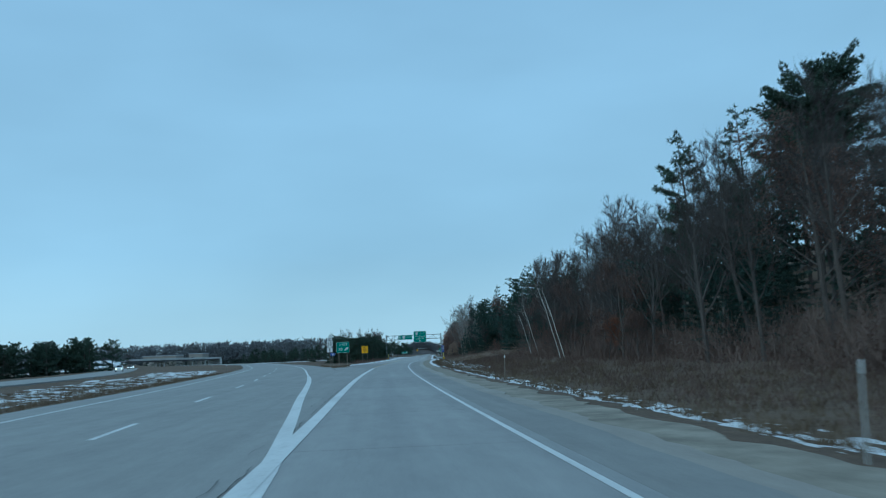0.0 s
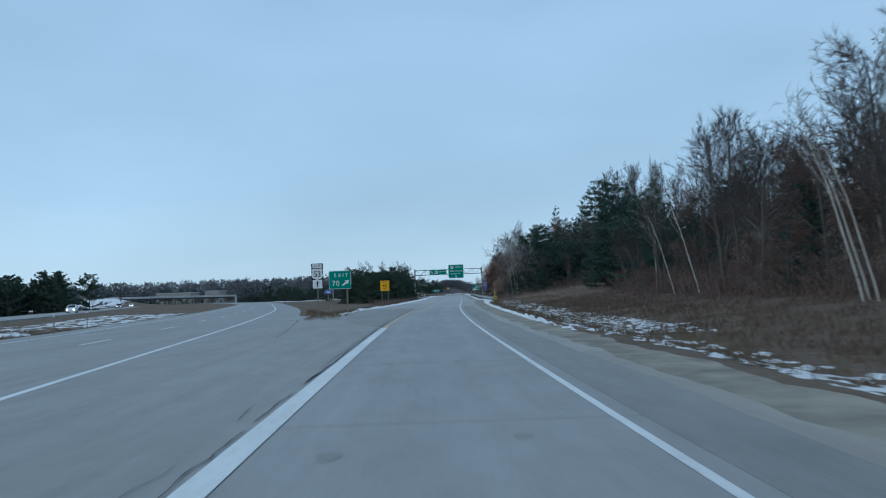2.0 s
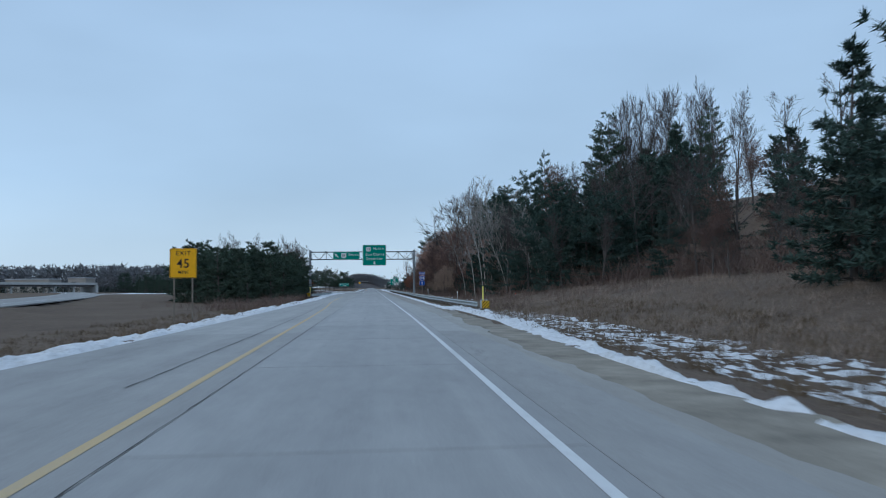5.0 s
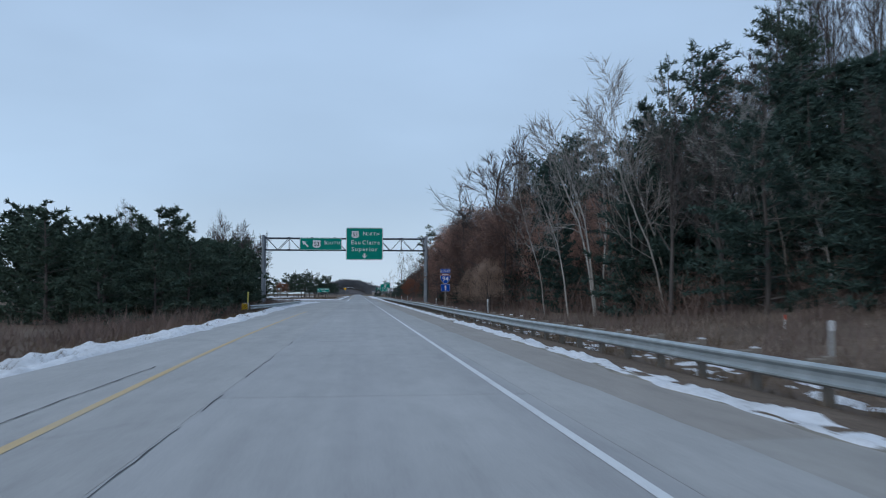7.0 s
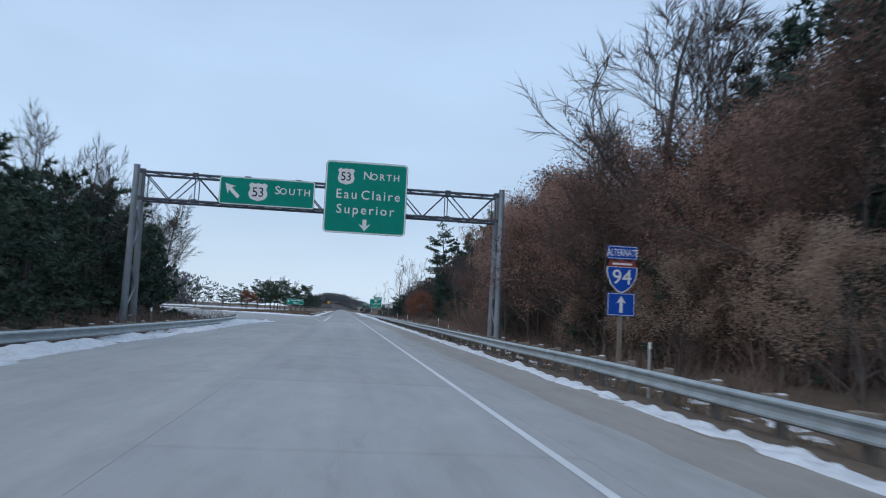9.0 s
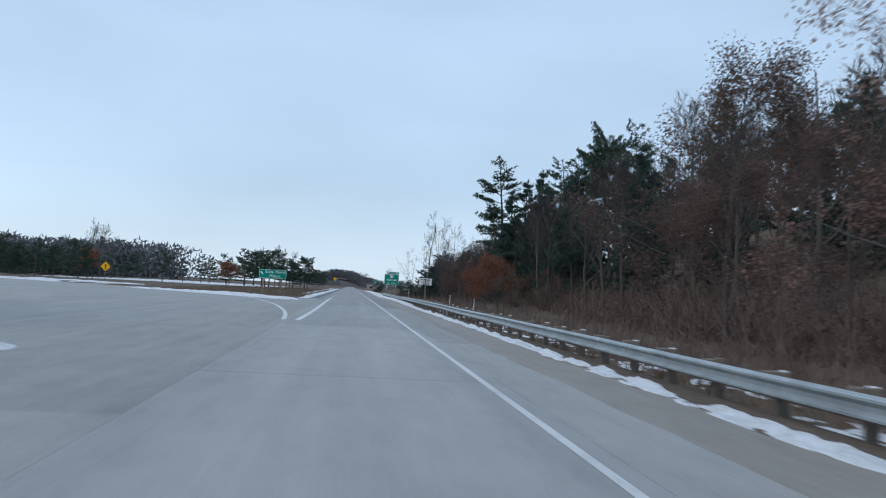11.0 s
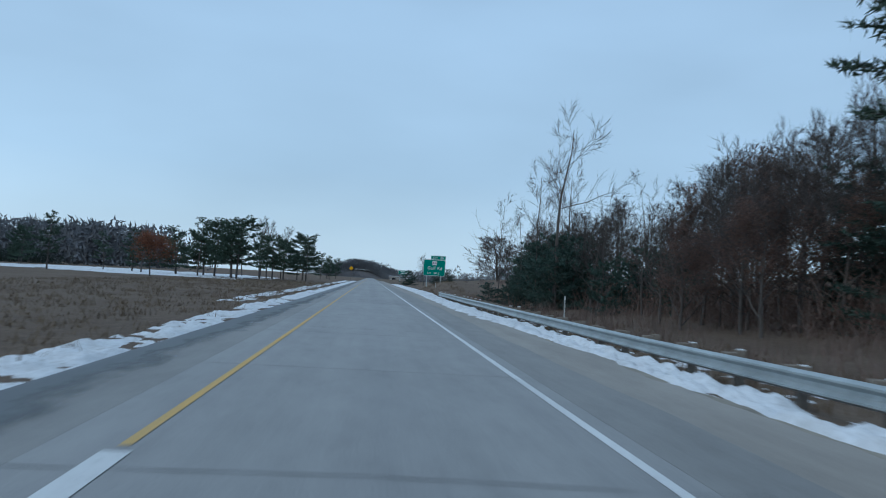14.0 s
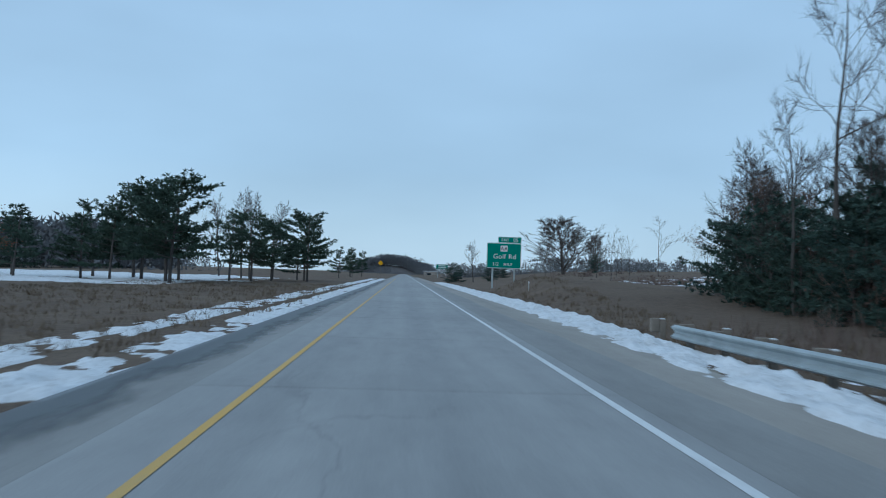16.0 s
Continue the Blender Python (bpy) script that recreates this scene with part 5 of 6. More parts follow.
def twig_blades(rng, fine, wid):
    """Twigs as thin pointed slivers, each from a foot to a tip."""
    a, b = np.array([p[0] for p, _ in fine]), np.array([p[-1] for p, _ in fine])
    s = np.cross(b - a, rng.normal(0, 1, a.shape))
    s *= wid / (np.linalg.norm(s, axis=1, keepdims=True) + 1e-9)
    v = np.stack([a - s, a + s, b], 1).reshape(-1, 3)
    return list(v), [(3 * i, 3 * i + 1, 3 * i + 2) for i in range(len(a))]


def tuft(rng, centres, ways, n, ln, wid):
    """Bunches of needle blades that spray outwards from each centre."""
    c, w = np.repeat(centres, n, 0), np.repeat(ways, n, 0)
    d = w * 0.75 + rng.normal(0, 0.62, c.shape)
    d /= np.linalg.norm(d, axis=1, keepdims=True) + 1e-9
    b = np.cross(d, rng.normal(0, 1, c.shape))
    b /= np.linalg.norm(b, axis=1, keepdims=True) + 1e-9
    s = rng.uniform(0.65, 1.25, (len(c), 1))
    c = c + rng.normal(0, ln * 0.12, c.shape)
    v = np.stack([c - b * wid * s, c + b * wid * s, c + d * ln * s], 1).reshape(-1, 3)
    return list(v), [(3 * i, 3 * i + 1, 3 * i + 2) for i in range(len(c))]


def pine_parts(rng, h, whorl, reach, low, shape, blades=9, ln=0.5, wid=0.085, lift=0.05, droop=0.0, gappy=0.0, lean=0.0, step=0.34, plates=0.0):
    """A conifer: trunk and limbs, and needle tufts along the limbs. shape(t): limb length from crown base (0) to tip (1)."""
    trunk = bent(rng, (0, 0, -0.3), (lean, 0, 1), h, 9, 0.018)
    wood = [(trunk, np.linspace(h * 0.014, 0.02, 10))]
    cs, ws = [], []
    z = low
    while z < 0.985:
        t = (z - low) / (1 - low)
        for i in range(rng.integers(4, 7)):
            if rng.uniform() < gappy:
                continue
            p, d = along(trunk, min(0.995, z + rng.uniform(-0.01, 0.01)))
            a = rng.uniform(0, 2 * math.pi)
            out = np.array([math.cos(a), math.sin(a), lift + 0.45 * t - droop * (1 - t)])
            out /= np.linalg.norm(out)
            length = reach * shape(t) * rng.uniform(0.6, 1.2)
            lm = bent(rng, p, out, length, 4, 0.09, 0.05)
            wood.append((lm[::2], np.linspace(max(0.015, h * 0.0042 * (1.1 - t)), 0.01, 3)))
            k = max(2, int(length / step))
            for j in range(k):
                f = 0.22 + 0.78 * (j + rng.uniform(0.2, 1)) / k
                q, dd = along(lm, min(0.999, f))
                if plates:
                    for s in (-1, 1):
                        away = np.array([dd[0] * 0.6 - s * dd[1] * 0.8, dd[1] * 0.6 + s * dd[0] * 0.8, 0.06])
                        reach2 = plates * length * (1.2 - f) * rng.uniform(0.6, 1.2)
                        for u in np.arange(0.25, reach2 + 0.2, step):
                            cs.append(q + away * u + rng.normal(0, 0.05, 3))
                            ws.append(away * 0.7 + np.array([0, 0, 0.4]))
                    continue
                for _ in range(2 if f > 0.4 else 1):
                    side = rng.normal(0, 1, 3) * np.array([1, 1, 0.35])
                    side /= np.linalg.norm(side)
                    cs.append(q + side * rng.uniform(0, 0.16) * length * (1.1 - 0.5 * f))
                    ws.append(dd * 0.6 + side * 0.5 + np.array([0, 0, 0.35]))
        z += whorl / h * rng.uniform(0.75, 1.25)
    cs.append(trunk[-1])
    ws.append(np.array([0, 0, 1.0]))
    return wood, tuft(rng, np.array(cs), np.array(ws), blades, ln, wid)


def tree(name, wood, crown, m_wood, m_crown, label, category):
    t = thing(name, pose(0, 0, -50), label, category)
    part("trunk", wood, m_wood, t)
    part("crown", crown, m_crown, t)
    return t


def bare_tree(seed, h, label, name="bare_tree", bark=None, leaf=None, leaf_n=3, leaf_size=0.13, crown_mat=None, twig_w=0.016, **kw):
    rng = np.random.default_rng(seed)
    big, mid, fine, tips = bare_lines(rng, h, **kw)
    wood = join(tubes(big[:1], 7), tubes(big[1:], 3, False))
    crown = join(tubes(mid, 3, False), twig_blades(rng, fine, twig_w))
    t = tree(name, wood, crown, bark or M_BARK, crown_mat or M_TWIG, label, "tree")
    if leaf:
        part("foliage", leaves(rng, tips[rng.uniform(size=len(tips)) < 0.8], leaf_n, leaf_size, 0.27), leaf, t, "withered leaves still hanging")
    return t


def pine_tree(seed, h, label, name="pine_tree", needles=None, **kw):
    wood, crown = pine_parts(np.random.default_rng(seed), h, **kw)
    return tree(name, join(tubes(wood[:1], 7), tubes(wood[1:], 3, False)), crown, M_BARK, needles or M_NEEDLE, label, "tree")


white = lambda t: (0.55 + 0.75 * t) * (1 - t) ** 0.75 + 0.12
cone = lambda t: (1 - t) ** 0.85 + 0.06
flat = lambda t: 0.45 + 0.75 * math.sin(min(1.0, t * 1.15) * 2.6) * (1 - 0.35 * t)
dome = lambda t: math.sqrt(max(0.0, 1 - (1.25 * t - 0.25) ** 2)) + 0.1

PINES = [
    pine_tree(11, 19, "tall tiered white pine with level limbs", whorl=1.0, reach=4.6, low=0.3, shape=white, gappy=0.12, lift=0.1, ln=0.38, step=0.4, blades=8, wid=0.05, plates=0.42),
    pine_tree(12, 21, "tall ragged white pine with gaps between its limbs", whorl=1.15, reach=4.8, low=0.33, shape=white, gappy=0.22, lift=0.12, ln=0.4, step=0.42, blades=8, wid=0.052, plates=0.4),
    pine_tree(13, 22, "broad flat-topped white pine with wide limbs", whorl=1.05, reach=5.8, low=0.4, shape=flat, gappy=0.1, lift=0.2, ln=0.38, step=0.4, blades=11, wid=0.055, plates=0.46),
]
SPRUCES = [
    pine_tree(21, 14, "dense dark conifer at the forest edge", "spruce_tree", M_NEEDLE_DARK, whorl=0.62, reach=3.7, low=0.04, shape=cone, droop=0.15, ln=0.42, blades=13, step=0.44, wid=0.05),
    pine_tree(22, 15, "dark full conifer with drooping lower limbs", "spruce_tree", M_NEEDLE_DARK, whorl=0.8, reach=4.0, low=0.06, shape=dome, droop=0.12, gappy=0.1, ln=0.42, blades=10, step=0.48, wid=0.05, plates=0.3),
]
RED_PINES = [
    pine_tree(31, 9.2, "young plantation pine with a bare lower trunk", "plantation_pine", whorl=0.78, reach=2.9, low=0.26, shape=dome, gappy=0.12, lift=0.12, ln=0.28, step=0.32, blades=9, wid=0.05, plates=0.38),
    pine_tree(32, 8.6, "bushy plantation pine with a dark rounded crown", "plantation_pine", whorl=0.72, reach=3.0, low=0.2, shape=cone, gappy=0.1, lift=0.12, ln=0.28, step=0.32, blades=9, wid=0.05, plates=0.38),
    pine_tree(33, 9.6, "ragged plantation pine with upswept limbs", "plantation_pine", whorl=0.88, reach=3.1, low=0.3, shape=white, gappy=0.2, lift=0.2, ln=0.28, step=0.32, blades=9, wid=0.05, plates=0.38),
]
BUSHY = [
    pine_tree(36, 9.0, "bushy pine with needles down to the ground", "bushy_pine", whorl=0.55, reach=3.2, low=0.05, shape=dome, gappy=0.08, lift=0.08, ln=0.32, step=0.34, blades=12, wid=0.055),
    pine_tree(37, 8.4, "thick young pine with a ragged crown", "bushy_pine", whorl=0.6, reach=3.0, low=0.06, shape=cone, gappy=0.1, lift=0.12, ln=0.32, step=0.33, blades=12, wid=0.055),
]
CEDAR = pine_tree(38, 6.5, "dark spreading cedar in the thicket", "cedar_tree", M_NEEDLE_DARK, whorl=0.42, reach=2.9, low=0.03, shape=dome, gappy=0.1, lift=0.05, ln=0.3, step=0.34, blades=12, wid=0.04)
BARE = [
    bare_tree(41, 16, "leafless grey hardwood with a dense twig crown", limbs=22, subs=8, twigs=15, low=0.24, twig_w=0.015),
    bare_tree(42, 18, "tall leafless hardwood with upright limbs", limbs=22, subs=8, twigs=15, low=0.32, spread=0.6, up=0.1, twig_w=0.015),
    bare_tree(43, 14, "leafless oak with crooked spreading limbs", limbs=20, subs=8, twigs=14, low=0.25, spread=0.95, fork=True, up=0.03, twig_w=0.015),
    bare_tree(44, 17, "slender leafless hardwood with fine twigs", limbs=20, subs=8, twigs=14, low=0.36, spread=0.65, up=0.08, twig_w=0.015),
]
BARE_DEEP = [
    bare_tree(45, 16, "leafless hardwood deep in the forest", limbs=11, subs=6, twigs=6, low=0.3, twig_w=0.034),
    bare_tree(46, 17, "tall leafless hardwood deep in the forest", limbs=11, subs=6, twigs=6, low=0.35, spread=0.6, twig_w=0.034),
]
SPRUCE_DEEP = pine_tree(23, 14, "dark conifer deep in the forest", "spruce_tree", M_NEEDLE_DARK, whorl=0.95, reach=3.8, low=0.08, shape=dome, droop=0.1, ln=0.8, blades=5, step=0.7, wid=0.2)
OAKS = [
    bare_tree(51, 11, "oak with withered red-brown leaves", "oak_tree", leaf=M_RED_LEAF, leaf_n=38, leaf_size=0.068, limbs=15, subs=6, twigs=4, low=0.1, spread=0.95),
    bare_tree(52, 9, "low oak thick with withered brown leaves", "oak_tree", leaf=M_RED_LEAF, leaf_n=38, leaf_size=0.068, limbs=14, subs=6, twigs=4, low=0.06, spread=1.0),
]
DULL_OAKS = [
    bare_tree(53, 11, "oak with dull brown withered leaves", "oak_tree", leaf=M_DULL_LEAF, leaf_n=34, leaf_size=0.07, limbs=14, subs=6, twigs=4, low=0.1, spread=0.95),
    bare_tree(54, 9, "low oak with dark withered leaves", "oak_tree", leaf=M_DULL_LEAF, leaf_n=34, leaf_size=0.07, limbs=13, subs=6, twigs=4, low=0.06, spread=1.0),
]
TAN_OAK = bare_tree(56, 8, "low oak with pale tan withered leaves", "oak_tree", leaf=M_TAN_LEAF, leaf_n=34, leaf_size=0.068, limbs=14, subs=6, twigs=4, low=0.06, spread=1.0)
RUSTY = [bare_tree(55, 6.2, "small oak with bright rust-coloured leaves", "oak_tree", leaf=M_RUST_LEAF, leaf_n=34, leaf_size=0.07, limbs=13, subs=6, twigs=4, low=0.22, spread=1.0)]
ASPENS = [
    bare_tree(61, 14, "slim pale-barked leafless aspen", "aspen_tree", M_PALE_BARK, limbs=13, subs=5, twigs=8, low=0.4, spread=0.6, r0=0.1, crown_mat=M_PALE_TWIG),
    bare_tree(62, 12, "leaning pale-barked leafless aspen", "aspen_tree", M_PALE_BARK, limbs=14, subs=5, twigs=8, low=0.36, spread=0.75, r0=0.072, lean=0.16, fork=True, up=0.1, crown_mat=M_PALE_TWIG),
    bare_tree(63, 12, "crooked pale aspen with a forked crown", "aspen_tree", M_PALE_BARK, limbs=12, subs=6, twigs=8, low=0.3, spread=0.85, r0=0.068, lean=0.1, fork=True, up=0.12, crown_mat=M_PALE_TWIG),
]
BIRCHES = [bare_tree(65, 10.5, "leaning white birch trunk at the forest edge", "birch_tree", M_BIRCH, limbs=7, subs=4, twigs=4, low=0.55, spread=0.5, r0=0.06, lean=-0.14, crown_mat=M_TWIG)]
COTTON = bare_tree(71, 13.5, "tall leafless cottonwood with long forked limbs", limbs=10, subs=8, twigs=9, low=0.5, spread=1.2, up=0.14, r0=0.16, fork=True, twig_w=0.011)
ROUND = bare_tree(72, 9.5, "wide rounded leafless tree on the skyline", limbs=44, subs=9, twigs=13, low=0.05, spread=0.95, up=0.1, twig_w=0.021, r0=0.17)
SAPLING = bare_tree(73, 8.5, "thin leafless sapling in the grass", limbs=8, subs=5, twigs=4, low=0.25, spread=0.6, r0=0.05, twig_w=0.011)

rnd = random.Random(8)
USED = set()


def plant(proto, x, y, h_scale=1.0, wide=1.0, turn=None, group=""):
    """Stand a copy of a tree on the ground; the first use moves the original itself."""
    m = pose(x, y, height(x, y) - 0.05, 0, 0, rnd.uniform(0, 360) if turn is None else turn)
    if proto not in USED:
        USED.add(proto)
        ob = proto
        ob.matrix_basis = m
    else:
        ob = copy_thing(proto, m)
    ob.scale = (wide * h_scale, wide * h_scale, h_scale)
    if group:
        ob["group"] = group
    return ob


def oak(k, y):
    return (OAKS if 236 < y < 300 and int(y * 7) % 5 < 3 else DULL_OAKS)[k]


def top_at(proto_h, x, y, top):
    """The scale that brings a tree's tip to that height."""
    return (top - height(x, y)) / proto_h


# single trees that stand out
for x, y, k, hh, top, wide in ((26.8, 74.3, 0, 19, 20.3, 0.95), (44.5, 85.0, 2, 22, 29.5, 1.15), (28.1, 64.5, 1, 21, 20.2, 0.8), (41.5, 81, 2, 22, 26.5, 1.0), (47, 88, 0, 19, 26.5, 1.1), (36, 72, 0, 19, 19.5, 1.0), (24.8, 72, 1, 21, 14.5, 0.9), (23.4, 240, 1, 21, 20.9, 0.6), (31.6, 240, 0, 19, 26.2, 0.95), (20.5, 261, 0, 19, 18.2, 1.1), (23.5, 259.5, 1, 21, 17.6, 1.1), (27, 261, 0, 19, 19.3, 1.2), (30, 257, 1, 21, 19.5, 1.1),
                               (27.7, 229, 0, 19, 21.5, 0.8), (43, 228, 1, 21, 25, 0.9), (17.0, 376.5, 0, 19, 18.4, 1.25), (20, 358.5, 0, 19, 16, 1.2),
                               (24, 366, 1, 21, 18.5, 0.9), (22, 350, 2, 22, 16.5, 0.8), (33, 352, 1, 21, 22, 0.9), (46.4, 238, 1, 21, 26, 0.9), (21, 340, 0, 19, 16, 0.9), (24, 330, 1, 21, 18, 0.9)):
    plant(PINES[k], x, y, top_at(hh, x, y, top), wide)
plant(COTTON, 10.5, 405.6, top_at(13.5, 10.5, 405, 13.2), 1.0, 200)
plant(COTTON, 13.3, 432, top_at(13.5, 13.3, 432, 8.6), 0.85, 80)
plant(COTTON, 14.7, 431.5, top_at(13.5, 14.7, 431.5, 13.4), 0.8, 140)
plant(COTTON, 17.6, 431, top_at(13.5, 17, 431, 14.0), 0.75, 300)
plant(COTTON, 14.6, 417, top_at(13.5, 14, 417, 9.8), 0.6, 10)
plant(BARE[2], 12.6, 265, top_at(14, 12.6, 265, 17.4), 1.25, 70)
plant(BARE[2], 14.4, 262, top_at(14, 14.4, 262, 16.2), 1.1, 150)
plant(BARE[2], 9.6, 264, top_at(14, 9.6, 264, 11.4), 0.8, 200)
plant(BARE[0], 16.5, 268, top_at(16, 16.5, 268, 18.6), 0.6)
plant(ROUND, 37.4, 595, 1.42, 2.05)
plant(ROUND, 56, 640, 1.2, 1.0)
plant(BARE[3], 12.0, 560, 0.45)
for x, y, s in ((16.0, 86.3, 0.86), (16.5, 86.8, 0.8), (16.3, 85.7, 0.74), (17.2, 112, 0.8), (17.0, 118, 0.7)):
    plant(BIRCHES[0], x, y, s, 1.0, rnd.uniform(-8, 8), "leaning birches")
for x, y, top in ((13.0, 235, 10.2), (13.5, 231, 12.4), (14.0, 232.4, 13.2), (14.7, 233, 11.6), (15.3, 230, 13.0), (16.8, 228, 12.4), (17.6, 229.5, 11.8), (15.6, 225.5, 11.0), (15.6, 212, 9.4), (15.9, 213.4, 9.8), (16.4, 211.5, 8.8), (16.3, 208, 6.6), (12.2, 238, 8.6)):
    x, y, top = (x - 1.7, y - 7.0, top + 0.8) if y > 220 else (x - 0.5, y - 1.0, top)
    plant(ASPENS[rnd.choice((1, 2))], x, y, top_at(12, x, y, top), 0.9, 180 + rnd.uniform(-40, 40), "pale aspens at the forest edge")
plant(ASPENS[0], 18, 128, 0.7, 0.9)


# height of the canopy at the edge by y
canopy = table([(-40, 13), (40, 13), (62, 12), (85, 12.5), (105, 13), (120, 11.5), (140, 9.5), (160, 8.8), (180, 8.8), (200, 10.2), (215, 12.5), (228, 13.5), (245, 13.5), (262, 12.5), (275, 10), (300, 10.5), (330, 13), (352, 13.5), (375, 11.5), (395, 8.5), (420, 6), (440, 5)])
y = -12.0
while y < 432:
    depth = 46 if y < 380 else 20
    for row in range(6):
        d = 1.0 + row * 4.6 + 0.25 * row * row + rnd.uniform(-1.6, 1.6)
        if d > depth or (row > 4 and rnd.random() < 0.6):
            continue
        x, yy = edge(y) + d, y + rnd.uniform(-2.4, 2.4)
        base = canopy(yy) * rnd.uniform(0.78, 1.08) * (0.75 if row == 0 else 1.0 + (0.03 * row if y > 225 or y < 120 else 0.0))
        r = rnd.random()
        oaky = 0.24 if 40 < yy < 100 else 0.97 if 236 < yy < 264 else 0.7 if 248 < yy < 318 else (0.05 if 335 < yy < 390 or yy < 195 else 0.14)
        if row < 3 and r < oaky:
            plant(oak(rnd.randrange(2), yy), x, yy, min(0.92 if 236 < yy < 264 else 1.3, base / 10 * 0.9), 1.05, None, "withered oaks in the forest")
        elif row > 3:
            if r < 0.4:
                plant(SPRUCE_DEEP, x, yy, base * 0.9 / 14, 1.1, None, "dark conifers in the forest")
            else:
                plant(BARE_DEEP[rnd.randrange(2)], x, yy, base / 16.5, 1.0, None, "leafless hardwoods in the forest")
        elif r < (0.08 if yy < 128 else 0.55 if yy < 195 else 0.36 if yy < 382 or row > 1 else 0.0) and (row > 0 or rnd.random() < 0.4):
            if rnd.random() < 0.85:
                plant(SPRUCES[rnd.randrange(2)], x, yy, base * 0.85 / 14, 1.0, None, "dark conifers in the forest")
            else:
                plant(PINES[rnd.randrange(2)], x, yy, base * 0.95 / 20, 1.0, None, "white pines in the forest")
        elif r < 0.95 or row == 0:
            k = rnd.randrange(4)
            plant(BARE[k], x, yy, base / (16, 18, 14, 17)[k], 0.95, None, "leafless hardwoods in the forest")
    y += 6.2
for x, y, s in ((20.5, 157, 0.95), (19.8, 163, 0.8), (22, 152, 0.8), (19.5, 66, 0.5), (20, 100, 0.5), (18, 232, 0.7), (15, 256, 0.55), (12, 283, 0.5), (16.5, 343, 0.6), (19, 372, 0.7), (22, 380, 0.75), (18, 365, 0.65), (17.5, 356, 0.7), (19, 214, 0.75), (22, 208, 0.7), (20.5, 203, 0.6), (17, 222, 0.7), (28, 196, 0.6), (22, 75, 0.55), (25, 82, 0.6), (21, 52, 0.5)):
    plant(SPRUCES[rnd.randrange(2)], x, y, s, 1.15, None, "dark conifers in the forest")
for x, y, top in ((19, 112, 13.2), (21, 118, 14), (18.5, 107, 12.6), (23, 124, 13.5), (21.7, 81.4, 14.8), (20, 90, 14.2), (24, 96, 15), (36, 240, 23), (40, 248, 24.5), (34, 246, 22), (46, 244, 25), (50, 232, 25), (42, 256, 24)):
    plant(BARE[rnd.randrange(2)], x, y, top_at(17, x, y, top), 0.9, None, "leafless hardwoods in the forest")
for x, y in ((9.8, 268), (10.3, 273), (9.9, 279), (10.6, 286), (11, 293), (10.2, 262), (12, 249), (11.5, 255), (13, 258)):
    plant(oak(rnd.randrange(2), y), x, y, rnd.uniform(0.6, 0.95), 1.05, None, "withered oaks in the forest")
for x, y, s in ((11.0, 409, 0.85), (13.0, 418, 0.8), (15.5, 421, 0.7), (13.2, 424, 0.6), (16.5, 428, 0.7), (11.8, 398, 0.5), (14.5, 400, 0.6), (16.0, 403, 0.65), (17.5, 399, 0.7), (15.4, 395.5, 0.6), (19, 404, 0.75)):
    plant(CEDAR, x, y, s, 1.1, None, "dark cedars in the thicket")

for x, y, s in ((23.5, 186, 0.45), (25.5, 190, 0.5), (27.5, 184, 0.5), (24.5, 195, 0.5), (30, 182, 0.5), (22, 180, 0.35), (27, 176, 0.45), (21, 245 + 205, 0.6), (24, 458, 0.7), (19.5, 446, 0.4)):
    plant(oak(rnd.randrange(2), y), x, y, s, 1.2, None, "withered oaks in the forest")
for x, y, s in ((21, 448, 0.5), (26, 455, 0.55), (23, 442, 0.5), (28, 446, 0.6)):
    plant(BARE[rnd.randrange(4)], x, y, s, 1.0, None, "leafless trees at the end of the thicket")

for x, y, top, wide in ((26, 60, 9, 1.3), (25.5, 70, 9, 1.3), (27, 84, 9, 1.3), (26, 98, 8.5, 1.3), (30, 66, 11.5, 1.3), (33, 76, 12.5, 1.3), (29, 52, 10, 1.3),
                       (16.7, 205, 10.2, 1.2), (19.8, 207, 10.4, 1.2), (22.6, 206, 10.4, 1.2), (14.2, 209, 8.6, 1.1), (18.9, 217, 13.4, 1.15), (23.9, 219, 14.0, 1.2), (21.5, 213, 12.4, 1.2), (16.4, 220, 15.0, 0.9), (26, 212, 12.8, 1.2), (29.4, 214, 15.6, 1.2), (33.4, 216, 20.0, 1.1), (35.5, 222, 20.5, 1.1), (13.9, 222, 12.4, 1.0),
                       (15.6, 263, 14.2, 1.1), (17.4, 260, 16.2, 1.1), (19.5, 266, 17.5, 1.1), (17, 254, 14.5, 1.1), (21, 258, 18, 1.1),
                       (15.6, 364.5, 12.6, 1.1), (17.2, 366, 14.4, 1.1), (18.6, 363, 13.4, 1.15), (16.6, 357, 12, 1.1), (21.5, 360, 15.5, 1.1), (19.2, 353, 13.2, 1.1), (17.4, 347, 12, 1.1), (20.6, 371, 16.6, 1.0)):
    k = rnd.randrange(2)
    plant(SPRUCES[k], x, y, top_at((14, 15)[k], x, y, top), wide, None, "dark conifers in the forest")
for x, y, top in ((35.5, 240, 27.1), (38, 241, 28), (40.5, 240, 28.8), (43, 242, 29.2), (45.8, 240, 29.2), (48.9, 241, 29.2), (51.3, 239, 28.5), (37, 246, 28), (42, 248, 29.5), (47, 247, 30)):
    k = rnd.choice((0, 1, 1, 3))
    plant(BARE[k], x, y, top_at((16, 18, 14, 17)[k], x, y, top), 0.62, None, "leafless hardwoods in the forest")
